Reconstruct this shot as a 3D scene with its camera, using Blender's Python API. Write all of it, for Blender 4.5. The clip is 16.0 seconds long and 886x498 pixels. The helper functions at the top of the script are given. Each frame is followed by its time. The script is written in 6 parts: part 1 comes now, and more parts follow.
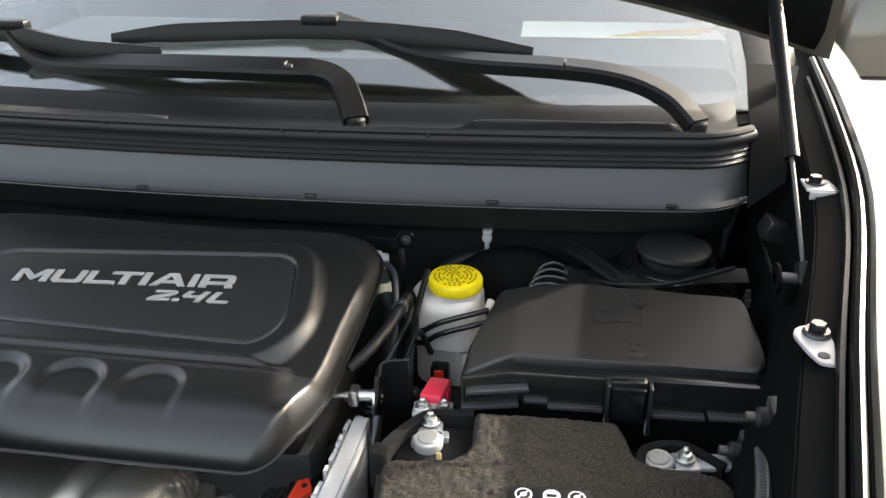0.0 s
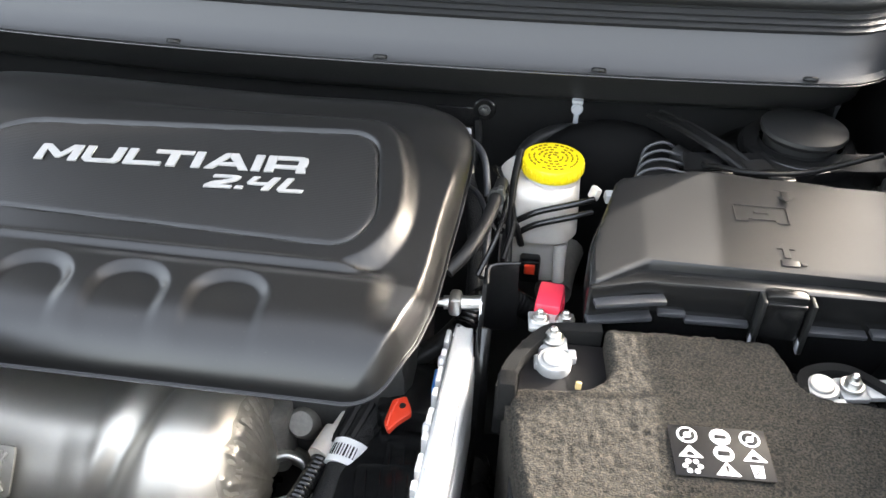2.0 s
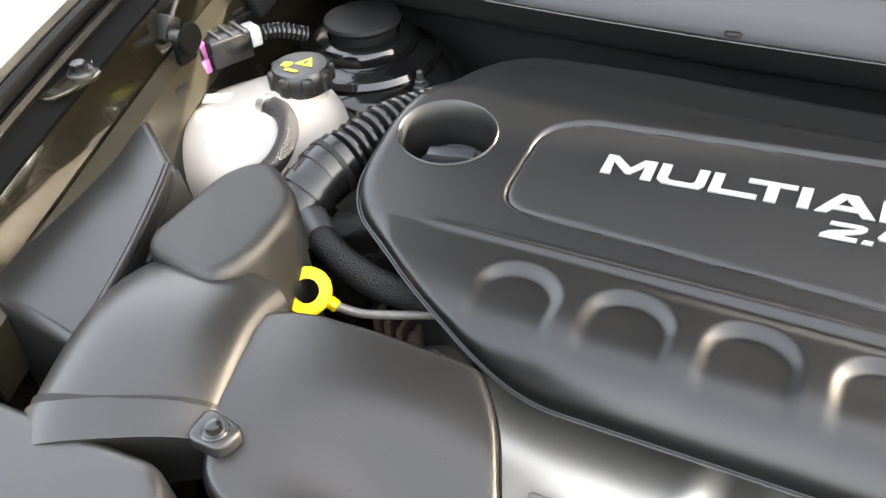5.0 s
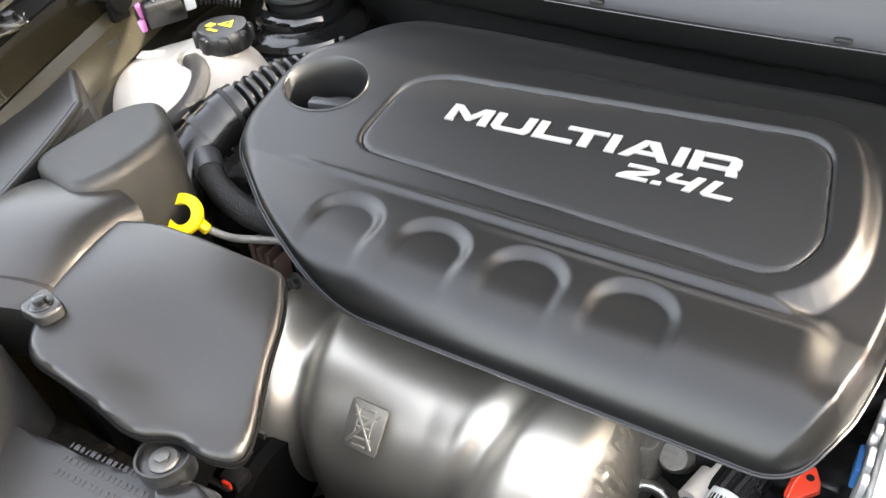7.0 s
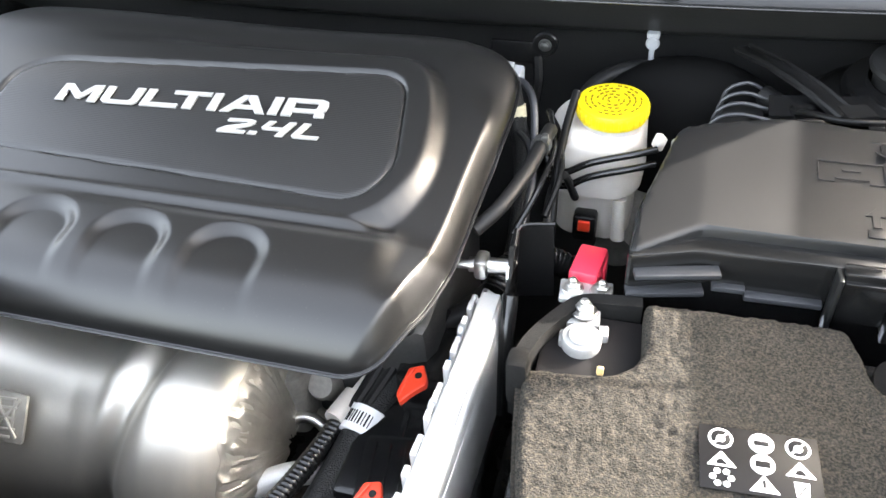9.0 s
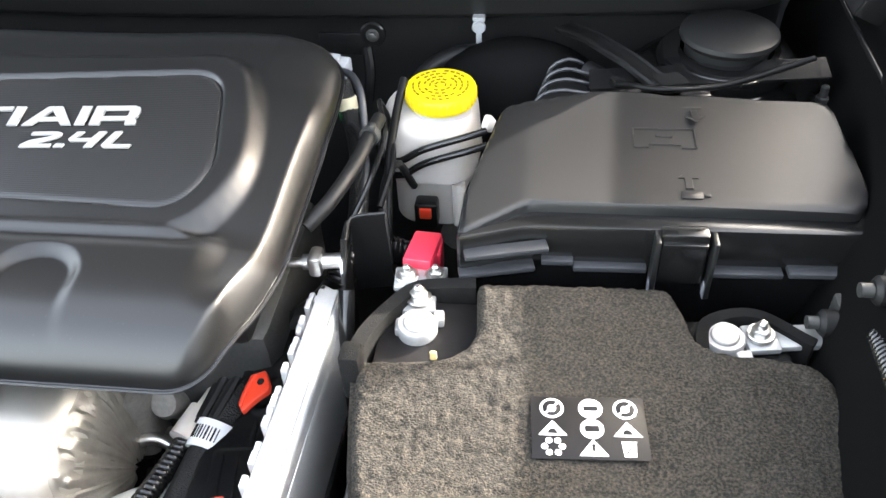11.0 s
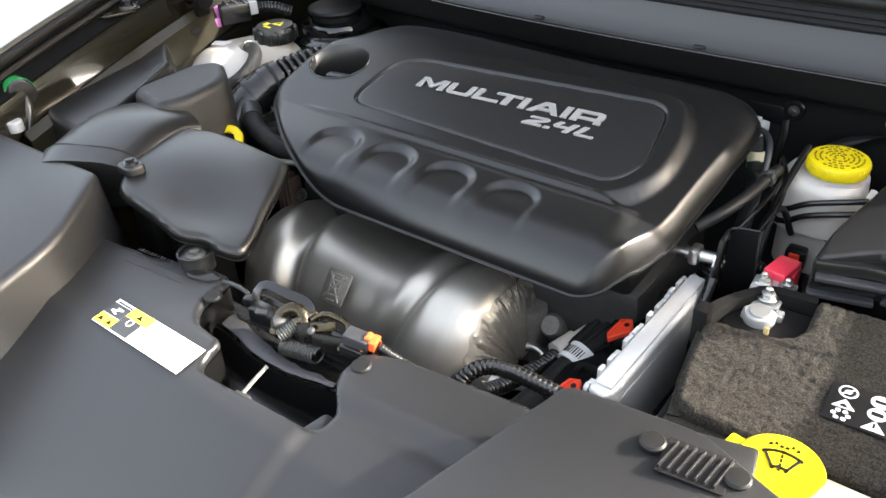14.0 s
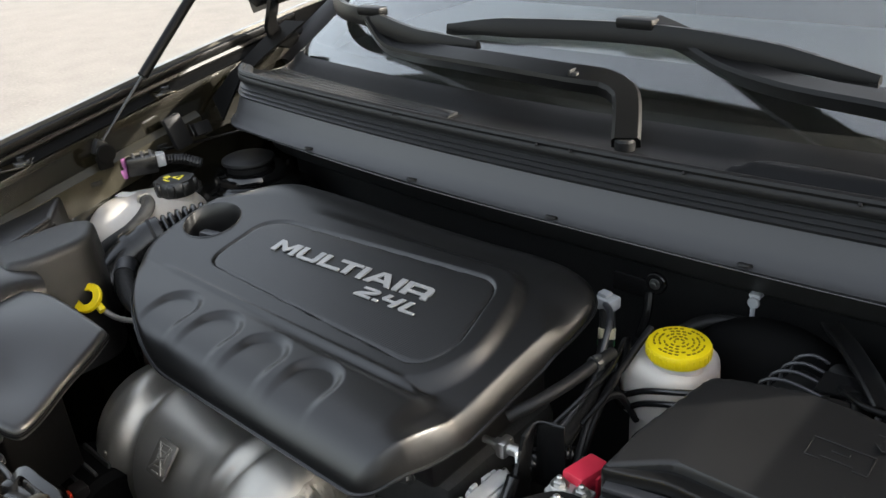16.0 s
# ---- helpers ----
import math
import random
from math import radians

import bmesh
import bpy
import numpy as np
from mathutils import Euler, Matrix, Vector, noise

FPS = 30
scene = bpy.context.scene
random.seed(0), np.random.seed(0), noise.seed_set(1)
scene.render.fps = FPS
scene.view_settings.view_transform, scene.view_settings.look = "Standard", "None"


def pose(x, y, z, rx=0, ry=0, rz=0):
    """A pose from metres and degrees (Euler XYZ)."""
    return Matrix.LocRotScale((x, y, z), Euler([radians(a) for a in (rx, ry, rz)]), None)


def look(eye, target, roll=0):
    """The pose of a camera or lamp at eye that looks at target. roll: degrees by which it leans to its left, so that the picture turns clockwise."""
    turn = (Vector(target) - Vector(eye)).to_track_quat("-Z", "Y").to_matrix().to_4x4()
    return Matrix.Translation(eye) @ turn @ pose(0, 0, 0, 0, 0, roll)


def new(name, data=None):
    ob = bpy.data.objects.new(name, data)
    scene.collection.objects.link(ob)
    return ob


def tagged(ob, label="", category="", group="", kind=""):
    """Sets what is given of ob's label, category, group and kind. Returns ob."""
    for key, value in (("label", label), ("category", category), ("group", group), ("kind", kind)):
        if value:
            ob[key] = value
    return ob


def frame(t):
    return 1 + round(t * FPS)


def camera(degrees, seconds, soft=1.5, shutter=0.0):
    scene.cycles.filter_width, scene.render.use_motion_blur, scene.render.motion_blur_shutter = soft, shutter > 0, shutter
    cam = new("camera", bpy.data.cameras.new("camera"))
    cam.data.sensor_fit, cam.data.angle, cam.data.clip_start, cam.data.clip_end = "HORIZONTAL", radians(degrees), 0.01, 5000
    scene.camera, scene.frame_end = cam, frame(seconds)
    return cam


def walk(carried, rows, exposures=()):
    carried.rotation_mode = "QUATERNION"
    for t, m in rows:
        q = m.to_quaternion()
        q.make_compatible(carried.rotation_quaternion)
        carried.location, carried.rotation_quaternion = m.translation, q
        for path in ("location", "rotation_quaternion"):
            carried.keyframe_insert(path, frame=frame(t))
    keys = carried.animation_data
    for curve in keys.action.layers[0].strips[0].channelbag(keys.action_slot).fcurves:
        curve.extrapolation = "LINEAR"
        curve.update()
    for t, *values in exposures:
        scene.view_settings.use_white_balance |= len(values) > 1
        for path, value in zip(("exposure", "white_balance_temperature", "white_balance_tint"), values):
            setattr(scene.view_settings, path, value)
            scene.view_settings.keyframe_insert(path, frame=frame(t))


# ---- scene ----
cam = camera(56.87, 16.0)
# seconds, eye (x right of the car's middle, y towards the windscreen, z up), turn
PATH = [
    (0, 0.4314, 0.0377, 1.4059, 64.33, 0.57, 8.95),
    (0.5, 0.4221, 0.0773, 1.3864, 60.56, -0.27, 8.30),
    (1, 0.4153, 0.0963, 1.3724, 57.56, -1.13, 7.91),
    (1.5, 0.3720, 0.1265, 1.3650, 55.28, -1.41, 7.28),
    (2, 0.2702, 0.1652, 1.3745, 53.32, -1.29, 7.54),
    (2.5, 0.1789, 0.1915, 1.3704, 51.60, -1.06, 8.80),
    (3, 0.0940, 0.2158, 1.3608, 51.07, 0.77, 11.91),
    (3.5, 0.0237, 0.2384, 1.3623, 49.95, 1.48, 14.63),
    (4, -0.0432, 0.2405, 1.3611, 49.72, 2.13, 18.38),
    (4.2, -0.0640, 0.2400, 1.3630, 49.70, 2.40, 20.00),
    (5.25, -0.0450, 0.2360, 1.3670, 49.70, 3.60, 27.40),
    (6.3, 0.0872, 0.2321, 1.3704, 49.80, 4.51, 31.32),
    (6.5, 0.1113, 0.2318, 1.3675, 50.05, 4.25, 31.39),
    (7, 0.1639, 0.2399, 1.3587, 50.17, 4.43, 30.97),
    (7.5, 0.2143, 0.2493, 1.3550, 49.90, 5.34, 29.88),
    (8, 0.2679, 0.2627, 1.3528, 49.10, 5.23, 26.02),
    (8.5, 0.3061, 0.2559, 1.3493, 48.96, 4.10, 20.66),
    (9, 0.3450, 0.2559, 1.3431, 48.67, 3.08, 15.52),
    (9.5, 0.3712, 0.2584, 1.3399, 48.50, 2.92, 11.37),
    (9.7, 0.3813, 0.2606, 1.3378, 48.32, 2.63, 10.01),
    (10.75, 0.3930, 0.2680, 1.3310, 48.20, 2.30, 6.20),
    (11.8, 0.3890, 0.2717, 1.3247, 48.21, 2.20, 12.62),
    (12, 0.3656, 0.2622, 1.3357, 47.97, 2.60, 16.66),
    (12.5, 0.3175, 0.2117, 1.3472, 49.28, 3.76, 27.18),
    (13, 0.3318, 0.1350, 1.3635, 51.99, 3.40, 33.33),
    (13.5, 0.3987, 0.0654, 1.3789, 54.18, 3.02, 36.48),
    (14, 0.4599, 0.0180, 1.3951, 55.63, 3.01, 37.15),
    (14.5, 0.5055, 0.0226, 1.4021, 56.25, 3.60, 36.97),
    (15, 0.5612, 0.0996, 1.4215, 58.42, 3.92, 37.92),
    (15.5, 0.6052, 0.2015, 1.4207, 61.59, 3.70, 39.89),
    (16, 0.6294, 0.2461, 1.4219, 63.71, 3.96, 41.54),
]
EXPOSURES = [(t, s, k, n) for t, s, k, n in ((0.0, 2.95, 7100, 9), (1.0, 2.7, 6850, 9), (1.5, 2.9, 6800, 9), (2.0, 3.97, 7050, 10), (3.0, 4.38, 7400, 11), (4.0, 4.42, 7500, 11), (6.5, 4.10, 7450, 11), (7.5, 4.38, 7450, 12), (9.5, 4.32, 6950, 10), (12.0, 4.26, 7000, 10), (12.7, 4.16, 7100, 10), (13.5, 3.80, 7000, 10), (14.1, 3.13, 7000, 10), (14.5, 2.88, 7000, 10), (15.3, 2.60, 7000, 9), (16.0, 2.52, 7000, 9))]
walk(cam, [(t, pose(x, y, z, rx, ry, rz)) for t, x, y, z, rx, ry, rz in PATH], EXPOSURES)

# ---- daylight: a low sun from behind the windscreen, beyond the far wing ----
SUN = Vector((1.85, 1.62, 1.0)).normalized()
world = bpy.data.worlds.new("world")
world.use_nodes = True
scene.world = world
sky = world.node_tree.nodes.new("ShaderNodeTexSky")
sky.sky_type, sky.sun_disc = "NISHITA", False
sky.sun_elevation = math.asin(SUN.z)
sky.sun_rotation = math.atan2(SUN.x, SUN.y)
sky.air_density, sky.dust_density, sky.ozone_density = 1.0, 4.0, 0.6
back = world.node_tree.nodes["Background"]
back.inputs["Strength"].default_value = 0.15
haze = world.node_tree.nodes.new("ShaderNodeHueSaturation")
haze.inputs["Saturation"].default_value = 0.55
world.node_tree.links.new(sky.outputs[0], haze.inputs["Color"])
world.node_tree.links.new(haze.outputs[0], back.inputs["Color"])
sun = new("sun", bpy.data.lights.new("sun", "SUN"))
sun.data.energy, sun.data.angle, sun.data.color = 2.1, radians(0.8), (1.0, 0.985, 0.96)
sun.matrix_world = look(SUN * 10, (0, 0, 0))


# ---- materials ----
def mat(name, color, rough=0.5, metal=0.0, vary=0.15, grain=0.0, scale=400.0, stain=6.0, coat=0.0, spec=0.5,
        rough_vary=0.08, dust=0.0, pattern=None, sss=0.0, transmission=0.0, stretch=(1, 1, 1), tint=None, dust_from=0.66, dust_color=(0.42, 0.37, 0.29), dust_width=0.08):
    m = bpy.data.materials.new(name)
    m.use_nodes = True
    nt = m.node_tree
    N, L = nt.nodes.new, nt.links.new
    b = nt.nodes["Principled BSDF"]
    b.inputs["Metallic"].default_value, b.inputs["Coat Weight"].default_value = metal, coat
    b.inputs["Coat Roughness"].default_value = 0.04
    b.inputs["Specular IOR Level"].default_value = spec
    if sss:
        b.inputs["Subsurface Weight"].default_value = sss
        b.inputs["Subsurface Radius"].default_value = (0.02, 0.018, 0.015)
    b.inputs["Transmission Weight"].default_value = transmission
    co = N("ShaderNodeTexCoord").outputs["Object"]
    mp = N("ShaderNodeMapping")
    mp.inputs["Scale"].default_value = stretch
    L(co, mp.inputs["Vector"])
    big, fine = N("ShaderNodeTexNoise"), N("ShaderNodeTexNoise")
    for n, s, d in ((big, stain, 4.0), (fine, scale, 2.0)):
        n.inputs["Scale"].default_value, n.inputs["Detail"].default_value = s, d
        L(mp.outputs[0], n.inputs["Vector"])
    mix = N("ShaderNodeMix")
    mix.data_type = "RGBA"
    lo = [c * (1 - vary) for c in color]
    hi = [min(1, c * (1 + vary)) for c in (tint or color)]
    mix.inputs["A"].default_value, mix.inputs["B"].default_value = (*lo, 1), (*hi, 1)
    add = N("ShaderNodeMath")
    add.operation = "MULTIPLY_ADD"
    L(fine.outputs["Fac"], add.inputs[0])
    add.inputs[1].default_value = 0.5
    half = N("ShaderNodeMath")
    half.operation = "MULTIPLY"
    L(big.outputs["Fac"], half.inputs[0])
    half.inputs[1].default_value = 0.5
    L(half.outputs[0], add.inputs[2])
    L(add.outputs[0], mix.inputs["Factor"])
    col = mix.outputs["Result"]
    if dust:
        specks = N("ShaderNodeTexNoise")
        specks.inputs["Scale"].default_value, specks.inputs["Detail"].default_value = scale * 0.7, 4.0
        L(mp.outputs[0], specks.inputs["Vector"])
        ramp = N("ShaderNodeMapRange")
        ramp.inputs["From Min"].default_value, ramp.inputs["From Max"].default_value = dust_from, dust_from + dust_width
        ramp.inputs["To Max"].default_value = dust
        L(specks.outputs["Fac"], ramp.inputs["Value"])
        dm = N("ShaderNodeMix")
        dm.data_type = "RGBA"
        L(ramp.outputs[0], dm.inputs["Factor"])
        L(col, dm.inputs["A"])
        dm.inputs["B"].default_value = (*dust_color, 1)
        col = dm.outputs["Result"]
    L(col, b.inputs["Base Color"])
    rr = N("ShaderNodeMapRange")
    rr.inputs["To Min"].default_value, rr.inputs["To Max"].default_value = max(0.02, rough - rough_vary), min(1, rough + rough_vary)
    L(big.outputs["Fac"], rr.inputs["Value"])
    L(rr.outputs[0], b.inputs["Roughness"])
    height = fine.outputs["Fac"]
    if pattern:
        w = N("ShaderNodeTexWave") if pattern[0] != "weave" else N("ShaderNodeTexVoronoi")
        w.inputs["Scale"].default_value = pattern[1]
        if pattern[0] != "weave":
            w.bands_direction = pattern[0]
        L(mp.outputs[0], w.inputs["Vector"])
        height = w.outputs[0] if pattern[0] == "weave" else w.outputs["Fac"]
    if grain:
        bump = N("ShaderNodeBump")
        bump.inputs["Strength"].default_value, bump.inputs["Distance"].default_value = min(1.0, grain), 0.001
        L(height, bump.inputs["Height"])
        L(bump.outputs[0], b.inputs["Normal"])
    return m


COVER = mat("satin_black_plastic", (0.0065, 0.0065, 0.0065), 0.345, vary=0.2, grain=0.035, scale=900, dust=0.04, stain=9, rough_vary=0.04)
PANEL = mat("ribbed_black_plastic", (0.010, 0.010, 0.010), 0.34, grain=0.15, pattern=("Y", 155.0), rough_vary=0.05)
GRAINED = mat("coarse_grained_plastic", (0.0075, 0.0074, 0.0072), 0.38, spec=0.40, grain=0.5, scale=1300, dust=0.025, stain=9)
PLASTIC = mat("grained_black_plastic", (0.010, 0.010, 0.010), 0.34, spec=0.5, grain=0.05, scale=1100, dust=0.06, stain=8)
LACQUER = mat("glossy_black_lacquer", (0.005, 0.005, 0.005), 0.10, spec=0.6, grain=0.04, scale=120, rough_vary=0.08, stain=14)
BULK = mat("black_bulkhead_paint", (0.020, 0.020, 0.0195), 0.36, spec=0.4, grain=0.15, scale=300, rough_vary=0.15, stain=6)
GLOSSY = mat("smooth_black_plastic", (0.007, 0.007, 0.007), 0.24, grain=0.05, scale=500, rough_vary=0.1)
FASCIA = mat("grey_scuttle_plastic", (0.024, 0.0245, 0.026), 0.46, grain=0.15, scale=900, stain=4)
TRIM = mat("grey_black_trim", (0.0135, 0.0138, 0.0145), 0.38, grain=0.15, scale=900, stain=4)
RUBBER = mat("rubber", (0.009, 0.009, 0.009), 0.5, spec=0.25, grain=0.15, scale=700, stain=12)
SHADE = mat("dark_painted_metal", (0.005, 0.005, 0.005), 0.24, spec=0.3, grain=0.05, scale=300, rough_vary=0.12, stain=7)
BRONZE = mat("bronze_inner_paint", (0.026, 0.021, 0.011), 0.20, metal=0.5, vary=0.4, coat=0.6, scale=1500, stain=9)
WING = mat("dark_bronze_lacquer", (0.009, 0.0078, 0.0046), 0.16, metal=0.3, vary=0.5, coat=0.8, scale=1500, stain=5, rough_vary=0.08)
PAINT = mat("dark_metallic_paint", (0.10, 0.092, 0.076), 0.46, metal=0.7, vary=0.25, coat=1.0, scale=1800, stain=3)
STEEL = mat("zinc_plated_steel", (0.55, 0.54, 0.51), 0.34, metal=1.0, grain=0.1, scale=500, stain=40)
ALU = mat("cast_aluminium", (0.66, 0.66, 0.65), 0.50, metal=0.55, grain=0.35, scale=800, stain=25)
ZINC = mat("matt_zinc", (0.42, 0.42, 0.41), 0.42, metal=0.45, vary=0.18, grain=0.2, scale=500, stain=60)
DULL = mat("dull_dark_alloy", (0.085, 0.085, 0.082), 0.45, metal=0.7, vary=0.35, grain=0.3, scale=300, stain=40)
SHIELD = mat("embossed_heat_shield_steel", (0.60, 0.585, 0.55), 0.40, metal=0.85, vary=0.22, grain=0.04, scale=160, stain=9, rough_vary=0.07, tint=(0.44, 0.41, 0.35))
FOIL = mat("crumpled_foil", (0.36, 0.34, 0.30), 0.46, metal=0.85, vary=0.3, grain=0.5, scale=110, stain=40)
DARKFELT = mat("black_felt", (0.010, 0.0098, 0.0094), 0.95, vary=0.9, grain=1.0, scale=950, spec=0.1, stain=40)
FELT = mat("grey_felt", (0.016, 0.0153, 0.014), 0.95, vary=0.95, grain=1.0, scale=760, dust=0.21, spec=0.1, stain=60, dust_from=0.40, dust_width=0.34, dust_color=(0.20, 0.165, 0.12))
WHITE = mat("milky_plastic", (0.52, 0.485, 0.44), 0.34, vary=0.08, sss=0.5, grain=0.03, scale=300, stain=14)
PAPER = mat("white_label", (0.82, 0.82, 0.80), 0.45, vary=0.03, scale=300)
YELLOW = mat("yellow_plastic", (0.66, 0.51, 0.01), 0.38, vary=0.05, grain=0.05)
INK = mat("yellow_ink", (0.80, 0.68, 0.05), 0.5, vary=0.05)
OCHRE = mat("moulded_mark", (0.15, 0.105, 0.004), 0.45, vary=0.05)
RED = mat("red_plastic", (0.62, 0.03, 0.06), 0.40, vary=0.08, grain=0.05)
SCARLET = mat("scarlet_plastic", (0.70, 0.05, 0.02), 0.40, vary=0.08)
ORANGE = mat("orange_plastic", (0.80, 0.12, 0.03), 0.42, vary=0.06)
PURPLE = mat("purple_plastic", (0.26, 0.08, 0.22), 0.45)
GREEN = mat("green_cap_plastic", (0.008, 0.20, 0.045), 0.4)
BLUE = mat("blue_plastic", (0.03, 0.16, 0.42), 0.4)
GREY = mat("grey_plastic", (0.30, 0.31, 0.32), 0.45, grain=0.05)
SLATE = mat("dark_grey_plastic", (0.030, 0.031, 0.034), 0.42, grain=0.08)
WIPER = mat("wiper_black", (0.006, 0.006, 0.006), 0.36, grain=0.05, spec=0.14, scale=600)
COWL = mat("matt_black_cowl", (0.010, 0.010, 0.0105), 0.45, spec=0.14, grain=0.15, scale=900, stain=5)
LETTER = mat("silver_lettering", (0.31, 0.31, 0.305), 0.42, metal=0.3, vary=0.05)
BRAID = mat("braided_sleeve", (0.013, 0.013, 0.013), 0.42, spec=0.3, grain=1.0, pattern=("weave", 700.0))
LOOM = mat("corrugated_loom", (0.008, 0.008, 0.008), 0.24, spec=0.55, grain=0.05)
RUST = mat("rusty_iron", (0.055, 0.032, 0.024), 0.8, vary=0.5, grain=0.6, scale=200, stain=60)
CAST = mat("dirty_casting", (0.22, 0.21, 0.19), 0.55, metal=0.6, vary=0.5, grain=0.5, scale=220, stain=40)
PRIMER = mat("oily_black_metal", (0.007, 0.0066, 0.006), 0.26, spec=0.22, vary=0.6, grain=0.25, scale=90, stain=40, rough_vary=0.2)
BLACK = mat("label_black", (0.010, 0.009, 0.009), 0.55, spec=0.2, vary=0.1)
CAD = mat("yellow_zinc_plate", (0.060, 0.050, 0.034), 0.26, metal=0.9, vary=0.9, grain=0.3, scale=200, stain=110, rough_vary=0.15)
# black satin paint, lightened to grey so the sky's reflection is in the colour
BARE_SHEEN = mat("bare_paint_sky_sheen", (0.045, 0.044, 0.047), 0.40, vary=0.45, grain=0.25, scale=160, stain=60)
# near black with hardly any shine; on some parts it stands in for shade
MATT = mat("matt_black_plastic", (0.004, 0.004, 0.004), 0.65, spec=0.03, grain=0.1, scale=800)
DASH = mat("dashboard_plastic", (0.060, 0.063, 0.067), 0.6, grain=0.2, scale=900)
GROUND = mat("pale_gravelled_concrete", (0.132, 0.125, 0.116), 0.9, vary=0.55, grain=1.0, scale=40, stain=3.5, dust=0.3)
GLASS = bpy.data.materials.new("windscreen_glass")
GLASS.use_nodes = True
g = GLASS.node_tree.nodes["Principled BSDF"]
g.inputs["Transmission Weight"].default_value, g.inputs["Roughness"].default_value = 1.0, 0.0
g.inputs["Base Color"].default_value, g.inputs["IOR"].default_value = (0.86, 0.92, 0.90, 1), 1.75


# ---- building tools ----
ORIGIN = {}


def finish(name, bm, material, sharp=38):
    me = bpy.data.meshes.new(name)
    bmesh.ops.recalc_face_normals(bm, faces=bm.faces)
    bm.to_mesh(me)
    bm.free()
    me.materials.append(material)
    me.shade_smooth()
    me.set_sharp_from_angle(angle=radians(sharp))
    return me


def thing(name, at, label, category, group="", kind=""):
    """An empty at the base of a thing."""
    ob = new(name)
    ob.empty_display_size = 0.02
    ob.location = at
    ORIGIN[ob] = Vector(at)
    return tagged(ob, label, category, group, kind)


def part(name, bm, material, parent, label="", sharp=38):
    """One mesh object under a thing or a part, built in world places."""
    at = ORIGIN[parent]
    bmesh.ops.translate(bm, verts=bm.verts, vec=-at)
    ob = new(name, finish(name, bm, material, sharp))
    ob.parent = parent
    ORIGIN[ob] = at
    return tagged(ob, label)


def solid(name, bm, material, at, label, category, group="", kind="", sharp=38):
    """A thing of one mesh."""
    bmesh.ops.translate(bm, verts=bm.verts, vec=-Vector(at))
    ob = new(name, finish(name, bm, material, sharp))
    ob.location = at
    ORIGIN[ob] = Vector(at)
    return tagged(ob, label, category, group, kind)


def merge(*bms):
    out = bms[0]
    for b in bms[1:]:
        me = bpy.data.meshes.new("t")
        b.to_mesh(me)
        b.free()
        out.from_mesh(me)
        bpy.data.meshes.remove(me)
    return out


def moved(bm, m):
    bmesh.ops.transform(bm, matrix=m, verts=bm.verts)
    return bm


def rbox(c, s, r=0.003, seg=2, rot=(0, 0, 0)):
    bm = bmesh.new()
    bmesh.ops.create_cube(bm, size=1)
    bmesh.ops.scale(bm, verts=bm.verts, vec=s)
    r = min(r, min(s) * 0.45)
    if r > 0:
        bmesh.ops.bevel(bm, geom=bm.edges[:], offset=r, segments=seg, affect="EDGES", profile=0.5)
    return moved(bm, pose(*c, *rot))


def lathe(profile, c=(0, 0, 0), n=28, rot=(0, 0, 0)):
    """A turned solid about its own z from (radius, height) pairs."""
    bm = bmesh.new()
    rings = []
    for r, z in profile:
        if r < 1e-6:
            rings.append([bm.verts.new((0, 0, z))])
        else:
            rings.append([bm.verts.new((r * math.cos(2 * math.pi * i / n), r * math.sin(2 * math.pi * i / n), z)) for i in range(n)])
    for a, b in zip(rings, rings[1:]):
        for i in range(n):
            j = (i + 1) % n
            if len(a) == 1 and len(b) == 1:
                continue
            if len(a) == 1:
                bm.faces.new((a[0], b[i], b[j]))
            elif len(b) == 1:
                bm.faces.new((a[i], a[j], b[0]))
            else:
                bm.faces.new((a[i], a[j], b[j], b[i]))
    return moved(bm, pose(*c, *rot))


def disc(c, r, h, bevel=0.0015, n=24, rot=(0, 0, 0)):
    b = min(bevel, h * 0.45, r * 0.45)
    return lathe([(0, 0), (r, 0), (r, h - b), (r - b, h), (0, h)], c, n, rot)


def hexa(c, r, h, rot=(0, 0, 0)):
    return merge(disc((0, 0, 0), r * 1.45, h * 0.25, 0.0005, 20), lathe([(0, 0), (r, 0), (r, h * 0.9), (r * 0.85, h), (0, h)], (0, 0, 0), 6)) if c is None else \
        moved(hexa(None, r, h), pose(*c, *rot))


def spline(pts, step):
    """Points along a smooth curve through pts."""
    p = [Vector(q) for q in pts]
    p = [p[0] * 2 - p[1]] + p + [p[-1] * 2 - p[-2]]
    out = []
    for i in range(1, len(p) - 2):
        a, b, c, d = p[i - 1:i + 3]
        n = max(2, int((c - b).length / step))
        for k in range(n):
            t = k / n
            out.append(0.5 * (2 * b + (c - a) * t + (2 * a - 5 * b + 4 * c - d) * t * t + (3 * b - a - 3 * c + d) * t ** 3))
    out.append(p[-2])
    return out


